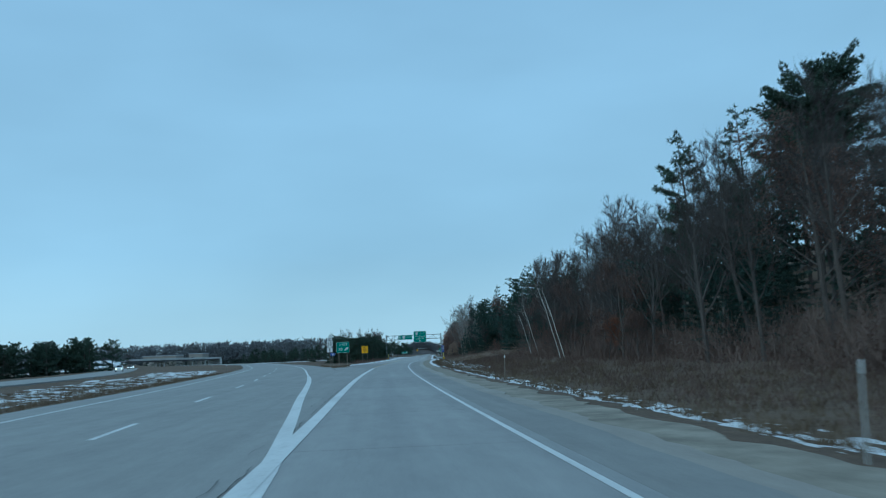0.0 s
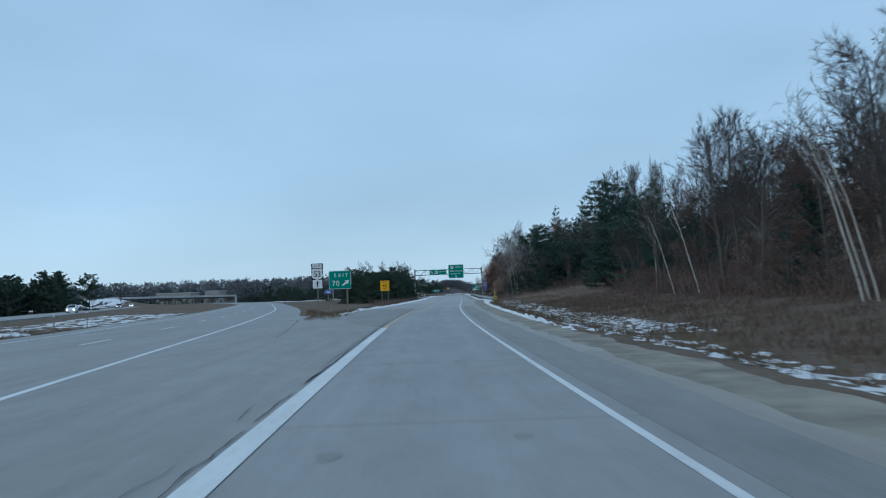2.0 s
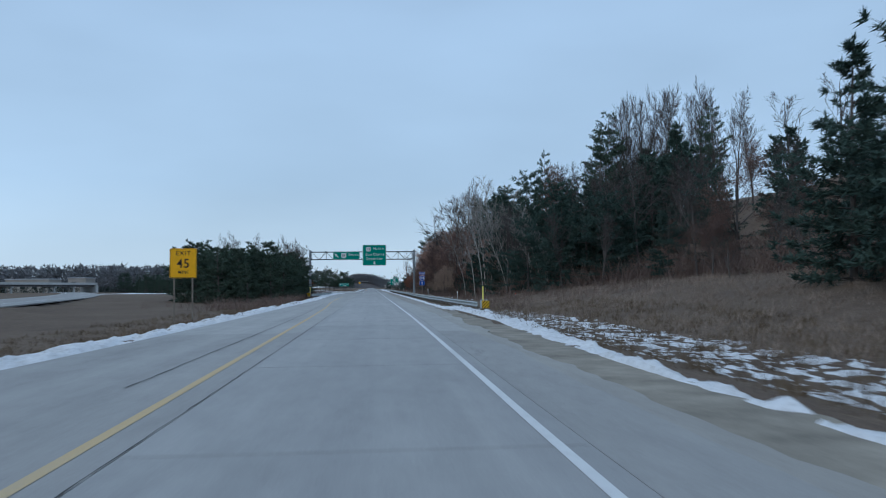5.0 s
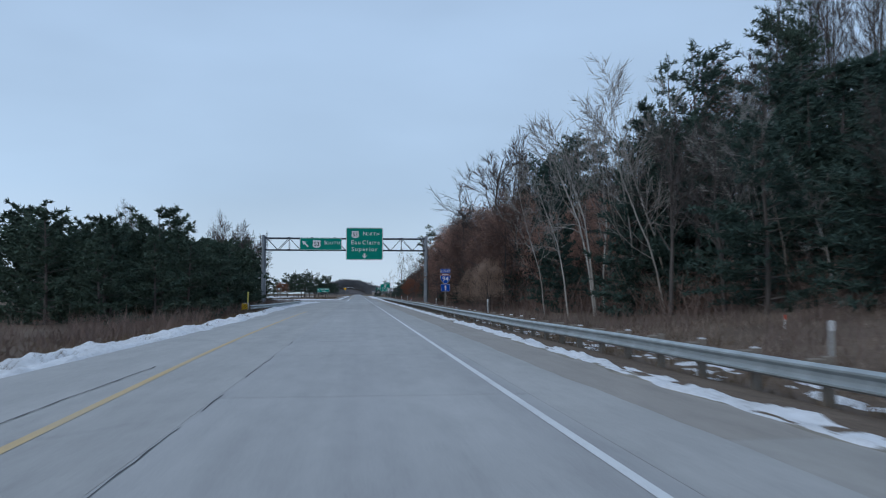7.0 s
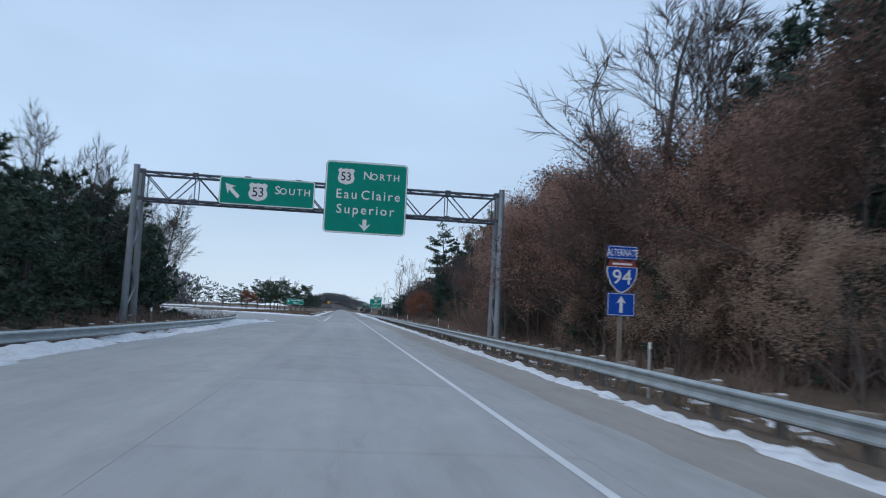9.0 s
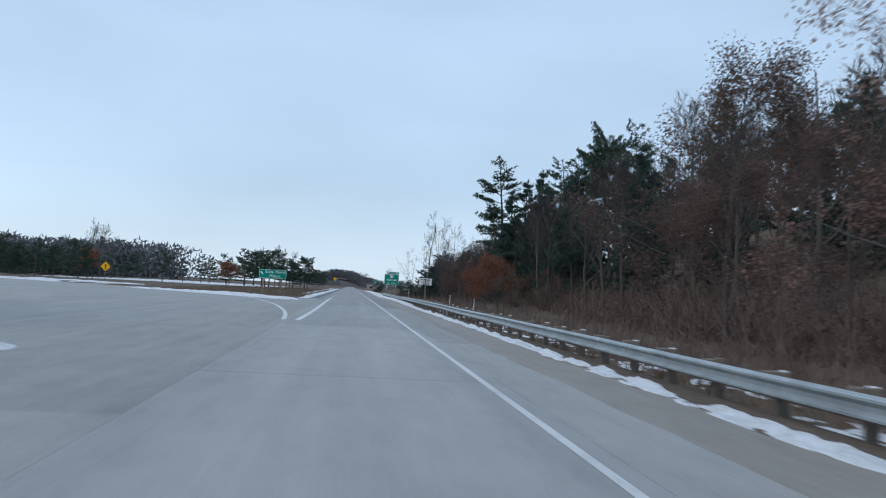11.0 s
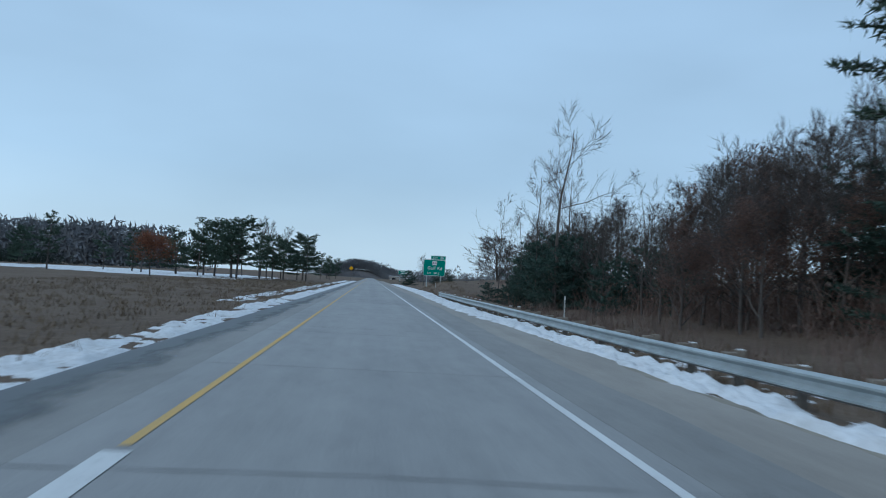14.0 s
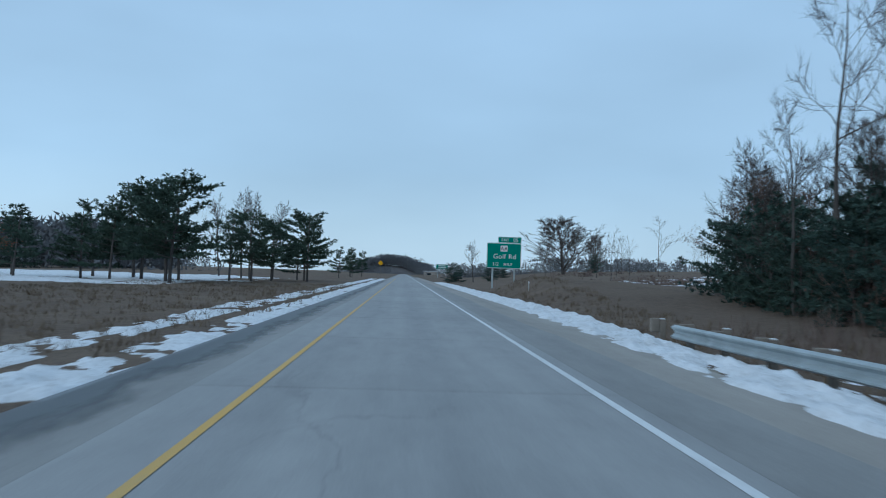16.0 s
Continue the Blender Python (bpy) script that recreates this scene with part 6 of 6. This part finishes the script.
for x, y, top in ((7.9, 276, 6.6), (8.8, 274, 7.9), (9.9, 276, 8.9), (10.9, 274, 9.8), (12.4, 277, 10.6), (11.6, 281, 9.8), (10.4, 285, 8.6), (13.8, 273, 11.6), (12.2, 268, 10.6), (9.6, 266, 8.4), (11.4, 262, 9.2), (13.6, 259, 10), (12.6, 253, 8.6), (10.8, 257, 7.8)):
    k = rnd.randrange(2)
    plant(oak(k, y), x, y, top_at((11, 9)[k], x, y, top), 1.05, None, "withered oaks in the forest")
for x, y, s in ((15.4, 430, 0.62), (16.2, 432, 0.85), (17.0, 430.5, 1.15), (17.4, 436, 0.95), (18.8, 434, 1.2), (18.2, 429.5, 1.25), (20.4, 440, 1.0), (6.6, 409.5, 0.36), (7.7, 407, 0.38), (8.8, 410, 0.42), (12.0, 406, 0.95), (13.2, 408.5, 1.0), (10.4, 404.5, 0.78),
                (14.5, 437.5, 0.45), (15.7, 441, 0.6), (13.5, 432, 0.45), (16.8, 444, 0.78), (13.1, 427.5, 0.55), (14.6, 434, 0.74), (12.3, 423, 0.5), (16.4, 446.5, 0.85), (15.2, 436.5, 0.9), (16.2, 440, 1.05), (12.6, 419, 0.6), (14.4, 429, 0.85)):
    plant(CEDAR, x, y, s * 0.8, 1.15, None, "dark cedars in the thicket")
for x, y, s in ((16.0, 438, 0.4), (17.2, 441, 0.55), (15.2, 434, 0.3), (18.4, 443, 0.6), (15.0, 392, 0.6), (16.6, 389, 0.75), (14.6, 386.5, 0.5), (17.6, 394, 0.7), (14.8, 352, 0.36), (13.6, 339, 0.36)):
    plant(oak(rnd.randrange(2), y), x, y, s, 1.1, None, "withered oaks in the forest")

for x, y, top, k in ((24, 405, 11.6, 0), (26.5, 408, 12.4, 2), (29, 410, 13.2, 0), (22, 410, 10.2, 2), (31, 414, 13.6, 3), (16.5, 444, 8.2, 2), (15.0, 440, 6.6, 2), (18.5, 446, 9.2, 0), (14.2, 436, 4.6, 2)):
    plant(BARE[k], x, y, top_at((16, 18, 14, 17)[k], x, y, top), 1.0, None, "leafless trees at the end of the thicket")
for x, y, top, k in ((12.4, 403, 5.8, 0), (14.0, 406, 6.4, 2), (15.6, 410, 7.2, 1), (13.2, 413, 6.0, 0), (14.8, 417, 6.8, 2), (16.6, 422, 8.0, 0), (14.2, 425, 6.4, 3), (17.8, 414, 8.4, 1), (18.8, 427, 9.0, 2), (16.4, 431, 7.6, 0)):
    plant(BARE[k], x, y, top_at((16, 18, 14, 17)[k], x, y, top), 1.15, None, "leafless trees at the end of the thicket")
for x, y, top in ((7.5, 411, 8.0), (9.9, 409, 8.6), (8.6, 414, 6.6), (15.4, 405, 6.2)):
    plant(SAPLING, x, y, top_at(8.5, x, y, top), 1.0, None, "thin leafless saplings")

for x, y, s in ((9.4, 263.5, 0.34), (10.4, 271, 0.3), (9.6, 281, 0.32), (10.8, 258, 0.36), (12.4, 249, 0.4), (11.4, 290, 0.34)):
    plant(SPRUCES[rnd.randrange(2)], x, y, s, 1.3, None, "dark conifers in the forest")

for x, y, top, k in ((11.4, 388, 4.8, 2), (13, 387, 6.4, 0), (15, 388, 7.6, 1), (12.4, 382, 6.2, 0), (14.2, 381, 7.2, 2), (16, 383, 8, 0), (18, 386, 9.2, 1), (20, 388, 10.2, 0), (17, 392, 8.4, 3), (21.5, 384, 10.5, 1), (13.6, 392, 6.0, 2)):
    plant(BARE[k], x, y, top_at((16, 18, 14, 17)[k], x, y, top), 1.1, None, "leafless hardwoods in the forest")
for x, y, top in ((11.2, 385, 4.2), (12.2, 380, 4.8), (13.6, 384, 5.4), (15.2, 380, 5.8), (16.6, 387, 6.2)):
    k = rnd.randrange(2)
    plant(oak(k, y), x, y, top_at((11, 9)[k], x, y, top), 1.2, None, "withered oaks in the forest")
for x, y, top in ((16.5, 378, 7), (18.4, 384, 7.6), (20.5, 379, 8.4), (22.4, 386, 8.6)):
    plant(SPRUCES[1], x, y, top_at(15, x, y, top), 1.3, None, "dark conifers in the forest")

for x, y, s in ((8.9, 253.5, 0.5), (9.8, 249, 0.55), (9.2, 258.5, 0.42), (10.4, 255, 0.6), (9.0, 244.5, 0.5), (8.6, 263, 0.34)):
    plant(TAN_OAK, x, y, s, 1.1, None, "pale withered oaks behind the guardrail")
plant(RUSTY[0], 16.3, 65, 0.52, 0.8)
for x, y, s in ((7.6, 342.5, 0.4), (8.6, 346, 0.46), (9.6, 339, 0.5), (8.8, 333, 0.36), (10.4, 350, 0.5)):
    plant(RUSTY[0] if 338 < y < 343 else DULL_OAKS[1], x, y, s * 1.45 if 338 < y < 343 else s, 1.0, None, "withered oaks behind the guardrail")
plant(DULL_OAKS[1], 10.4, 99.5, 0.3, 0.9, None, "withered oaks in the forest")
for x, y, s in ((16.8, 58, 0.3), (17.4, 71, 0.34), (17, 80, 0.3), (18.5, 62, 0.4), (16.9, 96, 0.36), (18, 104, 0.4), (17.6, 89, 0.4)):
    plant(oak(rnd.randrange(2), y), x, y, s, 1.3, None, "withered oaks in the forest")

# clump of pines beyond the inner shoulder
for i in range(26):
    y = 240 + 46 * rnd.random()
    x = -17 - (10 + 0.3 * (y - 240)) * rnd.random()
    plant(BUSHY[rnd.randrange(2)], x, y, rnd.uniform(0.7, 0.88), 1.2, None, "pines in the roadside clump")
for x, y in ((-14.8, 247), (-16.2, 239), (-19, 235), (-23, 235), (-25.5, 238), (-15.5, 256), (-15.8, 264), (-16.5, 271), (-17.5, 278), (-19, 285), (-21, 291), (-27, 243), (-23, 298), (-18, 293), (-15.6, 284), (-16.4, 290), (-15.8, 276), (-25, 237), (-20, 239)):
    plant(BUSHY[rnd.randrange(2)], x, y, rnd.uniform(0.74, 0.94), 1.3, None, "pines in the roadside clump")
for x, y, s in ((-14.2, 229, 0.6), (-13.2, 233.5, 0.55), (-14.6, 237, 0.64), (-13.3, 246.5, 0.6), (-13.6, 252, 0.62), (-17.4, 231, 0.66), (-20.5, 229, 0.7), (-13.4, 259, 0.58), (-16.5, 226, 0.55), (-13.9, 241, 0.6)):
    plant(BUSHY[rnd.randrange(2)], x, y, s * 1.1, 1.35, None, "pines in the roadside clump")
for x, y, s in ((-17.2, 297.5, 0.6), (-18.4, 301, 0.66), (-16.4, 293, 0.58), (-19.8, 303.5, 0.62)):
    plant(BARE[rnd.choice((0, 2))], x, y, s, 1.1, None, "thin leafless trees in the clump")
for x, y in ((-15.2, 281), (-16.4, 287), (-16.8, 295), (-17.9, 299)):
    plant(ASPENS[1], x, y, 0.6, 0.9, None, "thin leafless trees in the clump")
for x, y in ((-21, 262), (-27, 266), (-31, 270), (-15.2, 272), (-16, 279), (-17, 284), (-18, 296), (-20, 289), (-19, 281), (-16.5, 268), (-24, 258)):
    plant(BARE[rnd.choice((0, 3))], x, y, 0.56, 0.9, None, "thin leafless trees in the clump")

# plantation pines beyond the branch
for x, y, s in ((-28, 479, 1.0), (-22, 469, 0.95), (-20.8, 466, 0.98), (-14.7, 503, 0.98), (-13.6, 497, 0.85), (-25, 472, 0.95), (-31, 474, 0.8), (-35, 470, 0.75), (-38, 476, 0.72), (-24, 480, 0.9), (-18.5, 488, 0.85), (-17.2, 493, 0.8), (-20, 484, 0.75), (-33, 482, 0.85), (-27, 470, 0.8), (-16, 506, 0.7)):
    plant(RED_PINES[rnd.randrange(3)], x, y, s * 0.98, 1.35, None, "plantation pines")
for i in range(34):
    plant(RED_PINES[rnd.randrange(3)], -36 - 55 * rnd.random(), 410 + 75 * rnd.random(), rnd.uniform(0.62, 0.85), 1.1, None, "plantation pines")
for i in range(6):
    plant(RED_PINES[rnd.randrange(3)], -13 - 3 * rnd.random(), 560 + 14 * i, 0.75, 1.0, None, "plantation pines")
plant(RUSTY[0], -27.2, 446, 0.8, 1.45)
plant(RUSTY[0], -47, 424, 0.9, 1.0)
for x, y, s in ((-21, 500, 0.62), (-23, 505, 0.68), (-19, 505, 0.6), (-60, 470, 0.75), (-64, 475, 0.75), (-27, 510, 0.6)):
    plant(BARE[rnd.choice((0, 3))], x, y, s, 0.9, None, "leafless trees behind the plantation")

# trees beyond the median
for i in range(40):
    t = i / 39
    plant(BUSHY[rnd.randrange(2)], -112 - 56 * t + rnd.uniform(-3, 3), 284 + rnd.uniform(-10, 10) - 34 * t, rnd.uniform(1.15, 1.45), 1.3, None, "pines beyond the highway")
for x, y in ((-95, 470), (-99, 482), (-90, 484), (-118, 540), (-84, 492), (-92, 500), (-78, 505), (-72, 498), (-122, 550), (-86, 510), (-112, 545), (-104, 530), (-192, 442), (-128, 560)):
    plant(BUSHY[rnd.randrange(2)], x, y, rnd.uniform(0.7, 0.95), 1.3, None, "pines beyond the highway")
for x, y in ((-150, 330), (-156, 345), (-140, 352), (-128, 350)):
    plant(BARE[0], x, y, 0.42, 1.2)

# thicket beyond the rail end, and saplings
for x, y, s in ((11.5, 398, 0.9), (12.3, 411, 1.0), (13, 421, 0.9), (15, 428, 0.9), (16, 434, 0.8), (18, 437, 0.8), (12, 392, 0.9), (13.4, 386, 1.0), (19, 452, 0.7), (27, 470, 0.8), (33, 480, 0.8), (24, 500, 0.8), (40, 500, 0.9), (46, 520, 0.9)):
    plant(SAPLING, x, y, s, 1.1, None, "thin leafless saplings")
for i in range(16):
    plant(SAPLING, 24 + 60 * rnd.random(), 520 + 90 * rnd.random(), rnd.uniform(0.7, 1.2), 1.3, None, "thin leafless saplings")
for x, y, s in ((7.6, 560, 0.28), (9.4, 566, 0.24), (15, 556, 0.26), (21, 588, 0.3), (43, 586, 0.3)):
    plant(SPRUCES[1], x, y, s, 1.6, None, "low dark junipers")
for p in PINES + SPRUCES + RED_PINES + BARE + OAKS + DULL_OAKS + RUSTY + ASPENS + BIRCHES + BARE_DEEP + BUSHY + [SPRUCE_DEEP, TAN_OAK, CEDAR, COTTON, ROUND, SAPLING]:
    if p not in USED:
        plant(p, 60, 60)


log = thing("fallen_log", pose(23.0, 66.5, height(23.0, 66.5) + 0.1, 0, 0, -24), "fallen white birch log lying in the brush", "log")
part("trunk", tubes([([(-2.2, 0, 0.12), (-0.6, 0.1, 0.02), (1.0, -0.05, 0.05), (2.4, 0.1, 0.25)], [0.05, 0.085, 0.1, 0.11])], 8), M_BIRCH, log)
part("branch", tubes([([(-0.5, 0.1, 0.05), (-1.1, -0.2, 0.35), (-1.8, -0.3, 0.5)], [0.05, 0.035, 0.015])], 5), M_BIRCH, log)
part("branch", tubes([([(0.9, 0, 0.08), (0.4, 0.5, 0.3), (-0.3, 0.8, 0.34)], [0.05, 0.03, 0.012])], 5), M_BIRCH, log)


# ---- brush, grass and distant woods: stuff ----
def brush_mesh(name, mat, spots, label, stems=16, h=(0.8, 2.4), wid=0.02, fan=0.5, seed=3):
    """Thin stems with side twigs, fanned out from each spot."""
    rng = np.random.default_rng(seed)
    c = np.repeat(np.array(spots, float), stems, 0)
    n = len(c)
    c[:, :2] += rng.normal(0, 0.35, (n, 2))
    d = np.concatenate([rng.normal(0, fan, (n, 2)), np.ones((n, 1))], 1)
    d /= np.linalg.norm(d, axis=1, keepdims=True)
    ln = rng.uniform(h[0], h[1], (n, 1)) * c[:, 3:4]
    p = c[:, :3]
    side = np.stack([np.cos(a := rng.uniform(0, 6.28, n)), np.sin(a), 0 * a], 1) * wid
    v = [p - side, p + side, p + d * ln]
    t2 = d + rng.normal(0, 0.45, (n, 3))
    q = p + d * ln * rng.uniform(0.25, 0.6, (n, 1))
    v += [q - side * 0.6, q + side * 0.6, q + t2 * ln * 0.45]
    t3 = d + rng.normal(0, 0.5, (n, 3))
    q = p + d * ln * rng.uniform(0.45, 0.8, (n, 1))
    v += [q - side * 0.5, q + side * 0.5, q + t3 * ln * 0.35]
    v = np.stack(v, 1).reshape(-1, 3)
    ob = new(name, mesh_of(name, v, [(3 * i, 3 * i + 1, 3 * i + 2) for i in range(3 * n)], mat))
    return tagged(ob, label, "brush", kind="stuff")


spots = []
for i in range(2600):
    y = rnd.uniform(-30, 432)
    x = edge(y) - 0.5 + abs(rnd.gauss(0, 5.5))
    if y < 125 and rnd.random() < 0.25:
        continue
    spots.append((x, y, height(x, y) - 0.05, rnd.uniform(0.8, 1.8)))
brush_mesh("undergrowth", M_BRUSH, spots, "dense reddish-brown brush along the forest edge", 14, (0.7, 2.1), 0.024, 0.6)
spots = []
for i in range(1500):
    y = rnd.uniform(-30, 432)
    x = edge(y) - 0.3 + abs(rnd.gauss(0, 4.0))
    if y < 125 and rnd.random() < 0.25:
        continue
    spots.append((x, y, height(x, y), rnd.uniform(0.6, 1.5)))
rng = np.random.default_rng(77)
cl = np.repeat(np.array(spots), 75, 0)
off = rng.normal(0, 1, (len(cl), 3)) * np.array([0.75, 0.75, 0.6]) * cl[:, 3:4]
off[:, 2] = np.abs(off[:, 2]) * 1.5
lv, lf = leaves(rng, cl[:, :3] + off, 1, 0.075, 0.05)
tagged(new("leafy_brush", mesh_of("leafy_brush", lv, lf, M_DULL_LEAF)), "low brush with withered brown leaves at the forest foot", "brush", kind="stuff")
spots = []
tan_spots = []
for i in range(6200):
    y = rnd.uniform(-12, 212)
    a, b = right_line(y) + 6.0, edge(y) + 3.0
    x = b - (b - a) * rnd.random() ** 1.25
    if fbm(x, y, 3.0) > -0.3 + 0.5 * (1 - smooth((x - a) / 3)):
        (tan_spots if y > 150 + 12 * fbm(x, y, 9.0) else spots).append((x, y, height(x, y) - 0.03, rnd.uniform(0.5, 1.15)))
brush_mesh("dry_weeds", M_TAN_WEED, tan_spots, "tan dead grass on the open slope above the rail end", 18, (0.2, 0.5), 0.012, 0.7, 16)
brush_mesh("dry_weeds", M_DRY_WEED, spots, "red-brown dry weeds and tall dead grass on the verge", 14, (0.22, 0.62), 0.011, 0.6, 15)
spots = []
for i in range(900):
    y = rnd.uniform(180, 425)
    x = rnd.uniform(5.4, edge(y))
    spots.append((x, y, height(x, y) - 0.03, rnd.uniform(0.4, 0.9)))
brush_mesh("weeds", M_BRUSH, spots, "dry weeds and stalks behind the guardrail", 14, (0.5, 1.5), 0.014, 0.3, 5)
spots = []
for i in range(420):
    y = rnd.uniform(196, 292)
    x = ramp_left(y) - 2.6 - abs(rnd.gauss(0, 4))
    spots.append((x, y, height(x, y) - 0.03, rnd.uniform(0.6, 1.3)))
brush_mesh("undergrowth", M_BRUSH, spots, "brown brush under the pine clump", 16, (0.4, 1.1), 0.016, 0.45, 6)


def grass_mesh(name, spots, label, h, seed, blades=7, wid=0.012):
    rng = np.random.default_rng(seed)
    c = np.repeat(np.array(spots, float), blades, 0)
    n = len(c)
    c[:, :2] += rng.normal(0, 0.09, (n, 2))
    d = np.concatenate([rng.normal(0, 0.4, (n, 2)), np.ones((n, 1))], 1) * (rng.uniform(0.5, 1.2, (n, 1)) * h * c[:, 3:4])
    a = rng.uniform(0, 6.28, n)
    side = np.stack([np.cos(a), np.sin(a), 0 * a], 1) * wid
    v = np.stack([c[:, :3] - side, c[:, :3] + side, c[:, :3] + d], 1).reshape(-1, 3)
    ob = new(name, mesh_of(name, v, [(3 * i, 3 * i + 1, 3 * i + 2) for i in range(n)], M_GRASS))
    return tagged(ob, label, "grass", kind="stuff")


def strewn(count, y0, y1, left, right, lo=0.5, hi=1.3):
    out = []
    for _ in range(count):
        y = rnd.uniform(y0, y1)
        a, b = left(y), right(y)
        x = a + (b - a) * rnd.random()
        if fbm(x, y, 2.0) > -0.25:
            out.append((x, y, height(x, y) - 0.02, rnd.uniform(lo, hi)))
    return out


grass_mesh("dry_grass", strewn(9000, 4, 182, lambda y: right_line(y) + 3.4, lambda y: right_line(y) + 13), "tufts of tall dead grass on the verge", 0.28, 1)
grass_mesh("dry_grass", strewn(6000, 176, 470, lambda y: 4.2, lambda y: 9.5), "tufts of dead grass behind the guardrail", 0.26, 2)
grass_mesh("dry_grass", strewn(3500, 98, 240, lambda y: max(ramp_left(y) - 8.0, min(main_edge(y) + 3.4, ramp_left(y) - 0.6)), lambda y: ramp_left(y) - 0.5), "dead grass beside the inner shoulder", 0.24, 3)
grass_mesh("dry_grass", strewn(6000, 352, 480, lambda y: -24, lambda y: -6.2), "dead grass in the field by the branch", 0.22, 4)
grass_mesh("dry_grass", strewn(4500, 5, 120, lambda y: main_edge(y) - 22, lambda y: main_edge(y) - 9.4), "dead grass in the highway median", 0.26, 5)


def wood_band(name, pts, mat, h, depth, count, label, seed):
    """A far wood: many ragged crowns along a line of places, each a bundle of tapering spikes."""
    rng = np.random.default_rng(seed)
    pts = np.array(pts, float)
    t = rng.uniform(0, len(pts) - 1.001, count)
    i = t.astype(int)
    c = pts[i] + (pts[i + 1] - pts[i]) * (t - i)[:, None]
    c[:, 0] += rng.normal(0, depth, count)
    c[:, 1] += rng.normal(0, depth, count)
    k = 64
    cc = np.repeat(c, k, 0)
    hh = np.repeat(h * rng.uniform(0.7, 1.1, count), k)[:, None]
    n = len(cc)
    a, r = rng.uniform(0, 6.28, n), np.sqrt(rng.uniform(0, 1, n))
    q = rng.uniform(0, 1, n)
    o = np.stack([np.cos(a) * r * 0.42 * (1 - q * q * 0.7), np.sin(a) * r * 0.42 * (1 - q * q * 0.7), 0.08 + 0.82 * q], 1) * hh
    p = cc + o
    d = rng.normal(0, 1, (n, 3)) + np.array([0, 0, 0.8])
    d /= np.linalg.norm(d, axis=1, keepdims=True)
    s = np.cross(d, rng.normal(0, 1, (n, 3)))
    s *= 0.024 * hh / (np.linalg.norm(s, axis=1, keepdims=True) + 1e-9)
    v = np.stack([p - s, p + s, p + d * hh * 0.12], 1).reshape(-1, 3)
    ob = new(name, mesh_of(name, v, [(3 * j, 3 * j + 1, 3 * j + 2) for j in range(n)], mat))
    return tagged(ob, label, "wood", kind="stuff")


# the grey skyline bands carry the distance haze in their colour
wood_band("far_wood", [(-600, 560, -2), (-420, 640, -2), (-300, 700, -2), (-190, 730, -2), (-105, 720, -2)], M_HAZED_WOOD, 21, 14, 1100, "low wooded ridge on the skyline", 1)
wood_band("far_wood", [(-290, 590, -1.5), (-220, 612, -1.5), (-150, 625, -1.5), (-110, 640, -1.5)], M_FAR_PINE, 5.0, 4, 420, "dark brush and low trees behind the bridge", 6)
wood_band("far_wood", [(-62, 1120, 0), (-40, 1125, 0), (-14, 1128, 0)], M_HAZED_WOOD, 7, 4, 120, "low wood at the foot of the far hill", 7)
wood_band("far_wood", [(10, 1128, 0), (24, 1122, 0), (48, 1110, 0)], M_HAZED_WOOD, 7, 4, 110, "low wood at the foot of the far hill", 8)
wood_band("hedgerow", [(26, 545, 0.3), (48, 552, 0.8), (72, 560, 1.0), (110, 560, 1.0)], M_BRUSH, 2.6, 3, 200, "dark hedgerow across the field", 9)
wood_band("hedgerow", [(17, 470, 0.1), (24, 474, 0.3), (34, 480, 0.5), (60, 486, 0.5)], M_BRUSH, 1.6, 2, 150, "low dark scrub on the field", 10)
wood_band("far_wood", [(16, 650, 0), (30, 655, 0), (60, 660, 0), (90, 650, 0)], M_HAZED_WOOD, 5.0, 5, 240, "low bare trees beyond the field", 11)
wood_band("far_wood", [(-46, 1165, 0), (-32, 1175, 5), (-18, 1185, 9), (0, 1180, 7), (14, 1165, 1), (22, 1165, 0)], M_HAZED_WOOD, 11, 4, 700, "wooded hill at the end of the road", 3)
wood_band("far_wood", [(-400, 900, 0), (-250, 960, 0), (-160, 990, 0)], M_HAZED_WOOD, 11, 9, 360, "distant wood on the skyline", 4)
wood_band("far_wood", [(60, 760, 0), (120, 740, 0), (240, 700, 0), (420, 640, 0)], M_HAZED_WOOD, 11, 8, 420, "distant leafless wood on the skyline", 5)
hill = new("far_hill", mesh_of("far_hill", [(-15 + 40 * a * math.cos(t), 1200 + 60 * a * math.sin(t), 9 * (1 - a * a) - 0.4) for a in (0.05, 0.3, 0.55, 0.8, 1.0) for t in np.linspace(0, 2 * math.pi, 24, False)],
                                [(r * 24 + i, r * 24 + (i + 1) % 24, (r + 1) * 24 + (i + 1) % 24, (r + 1) * 24 + i) for r in range(4) for i in range(24)] + [tuple(range(23, -1, -1))], M_WOOD_FLOOR))
tagged(hill, "low wooded hill at the end of the road", "hill", kind="structure")
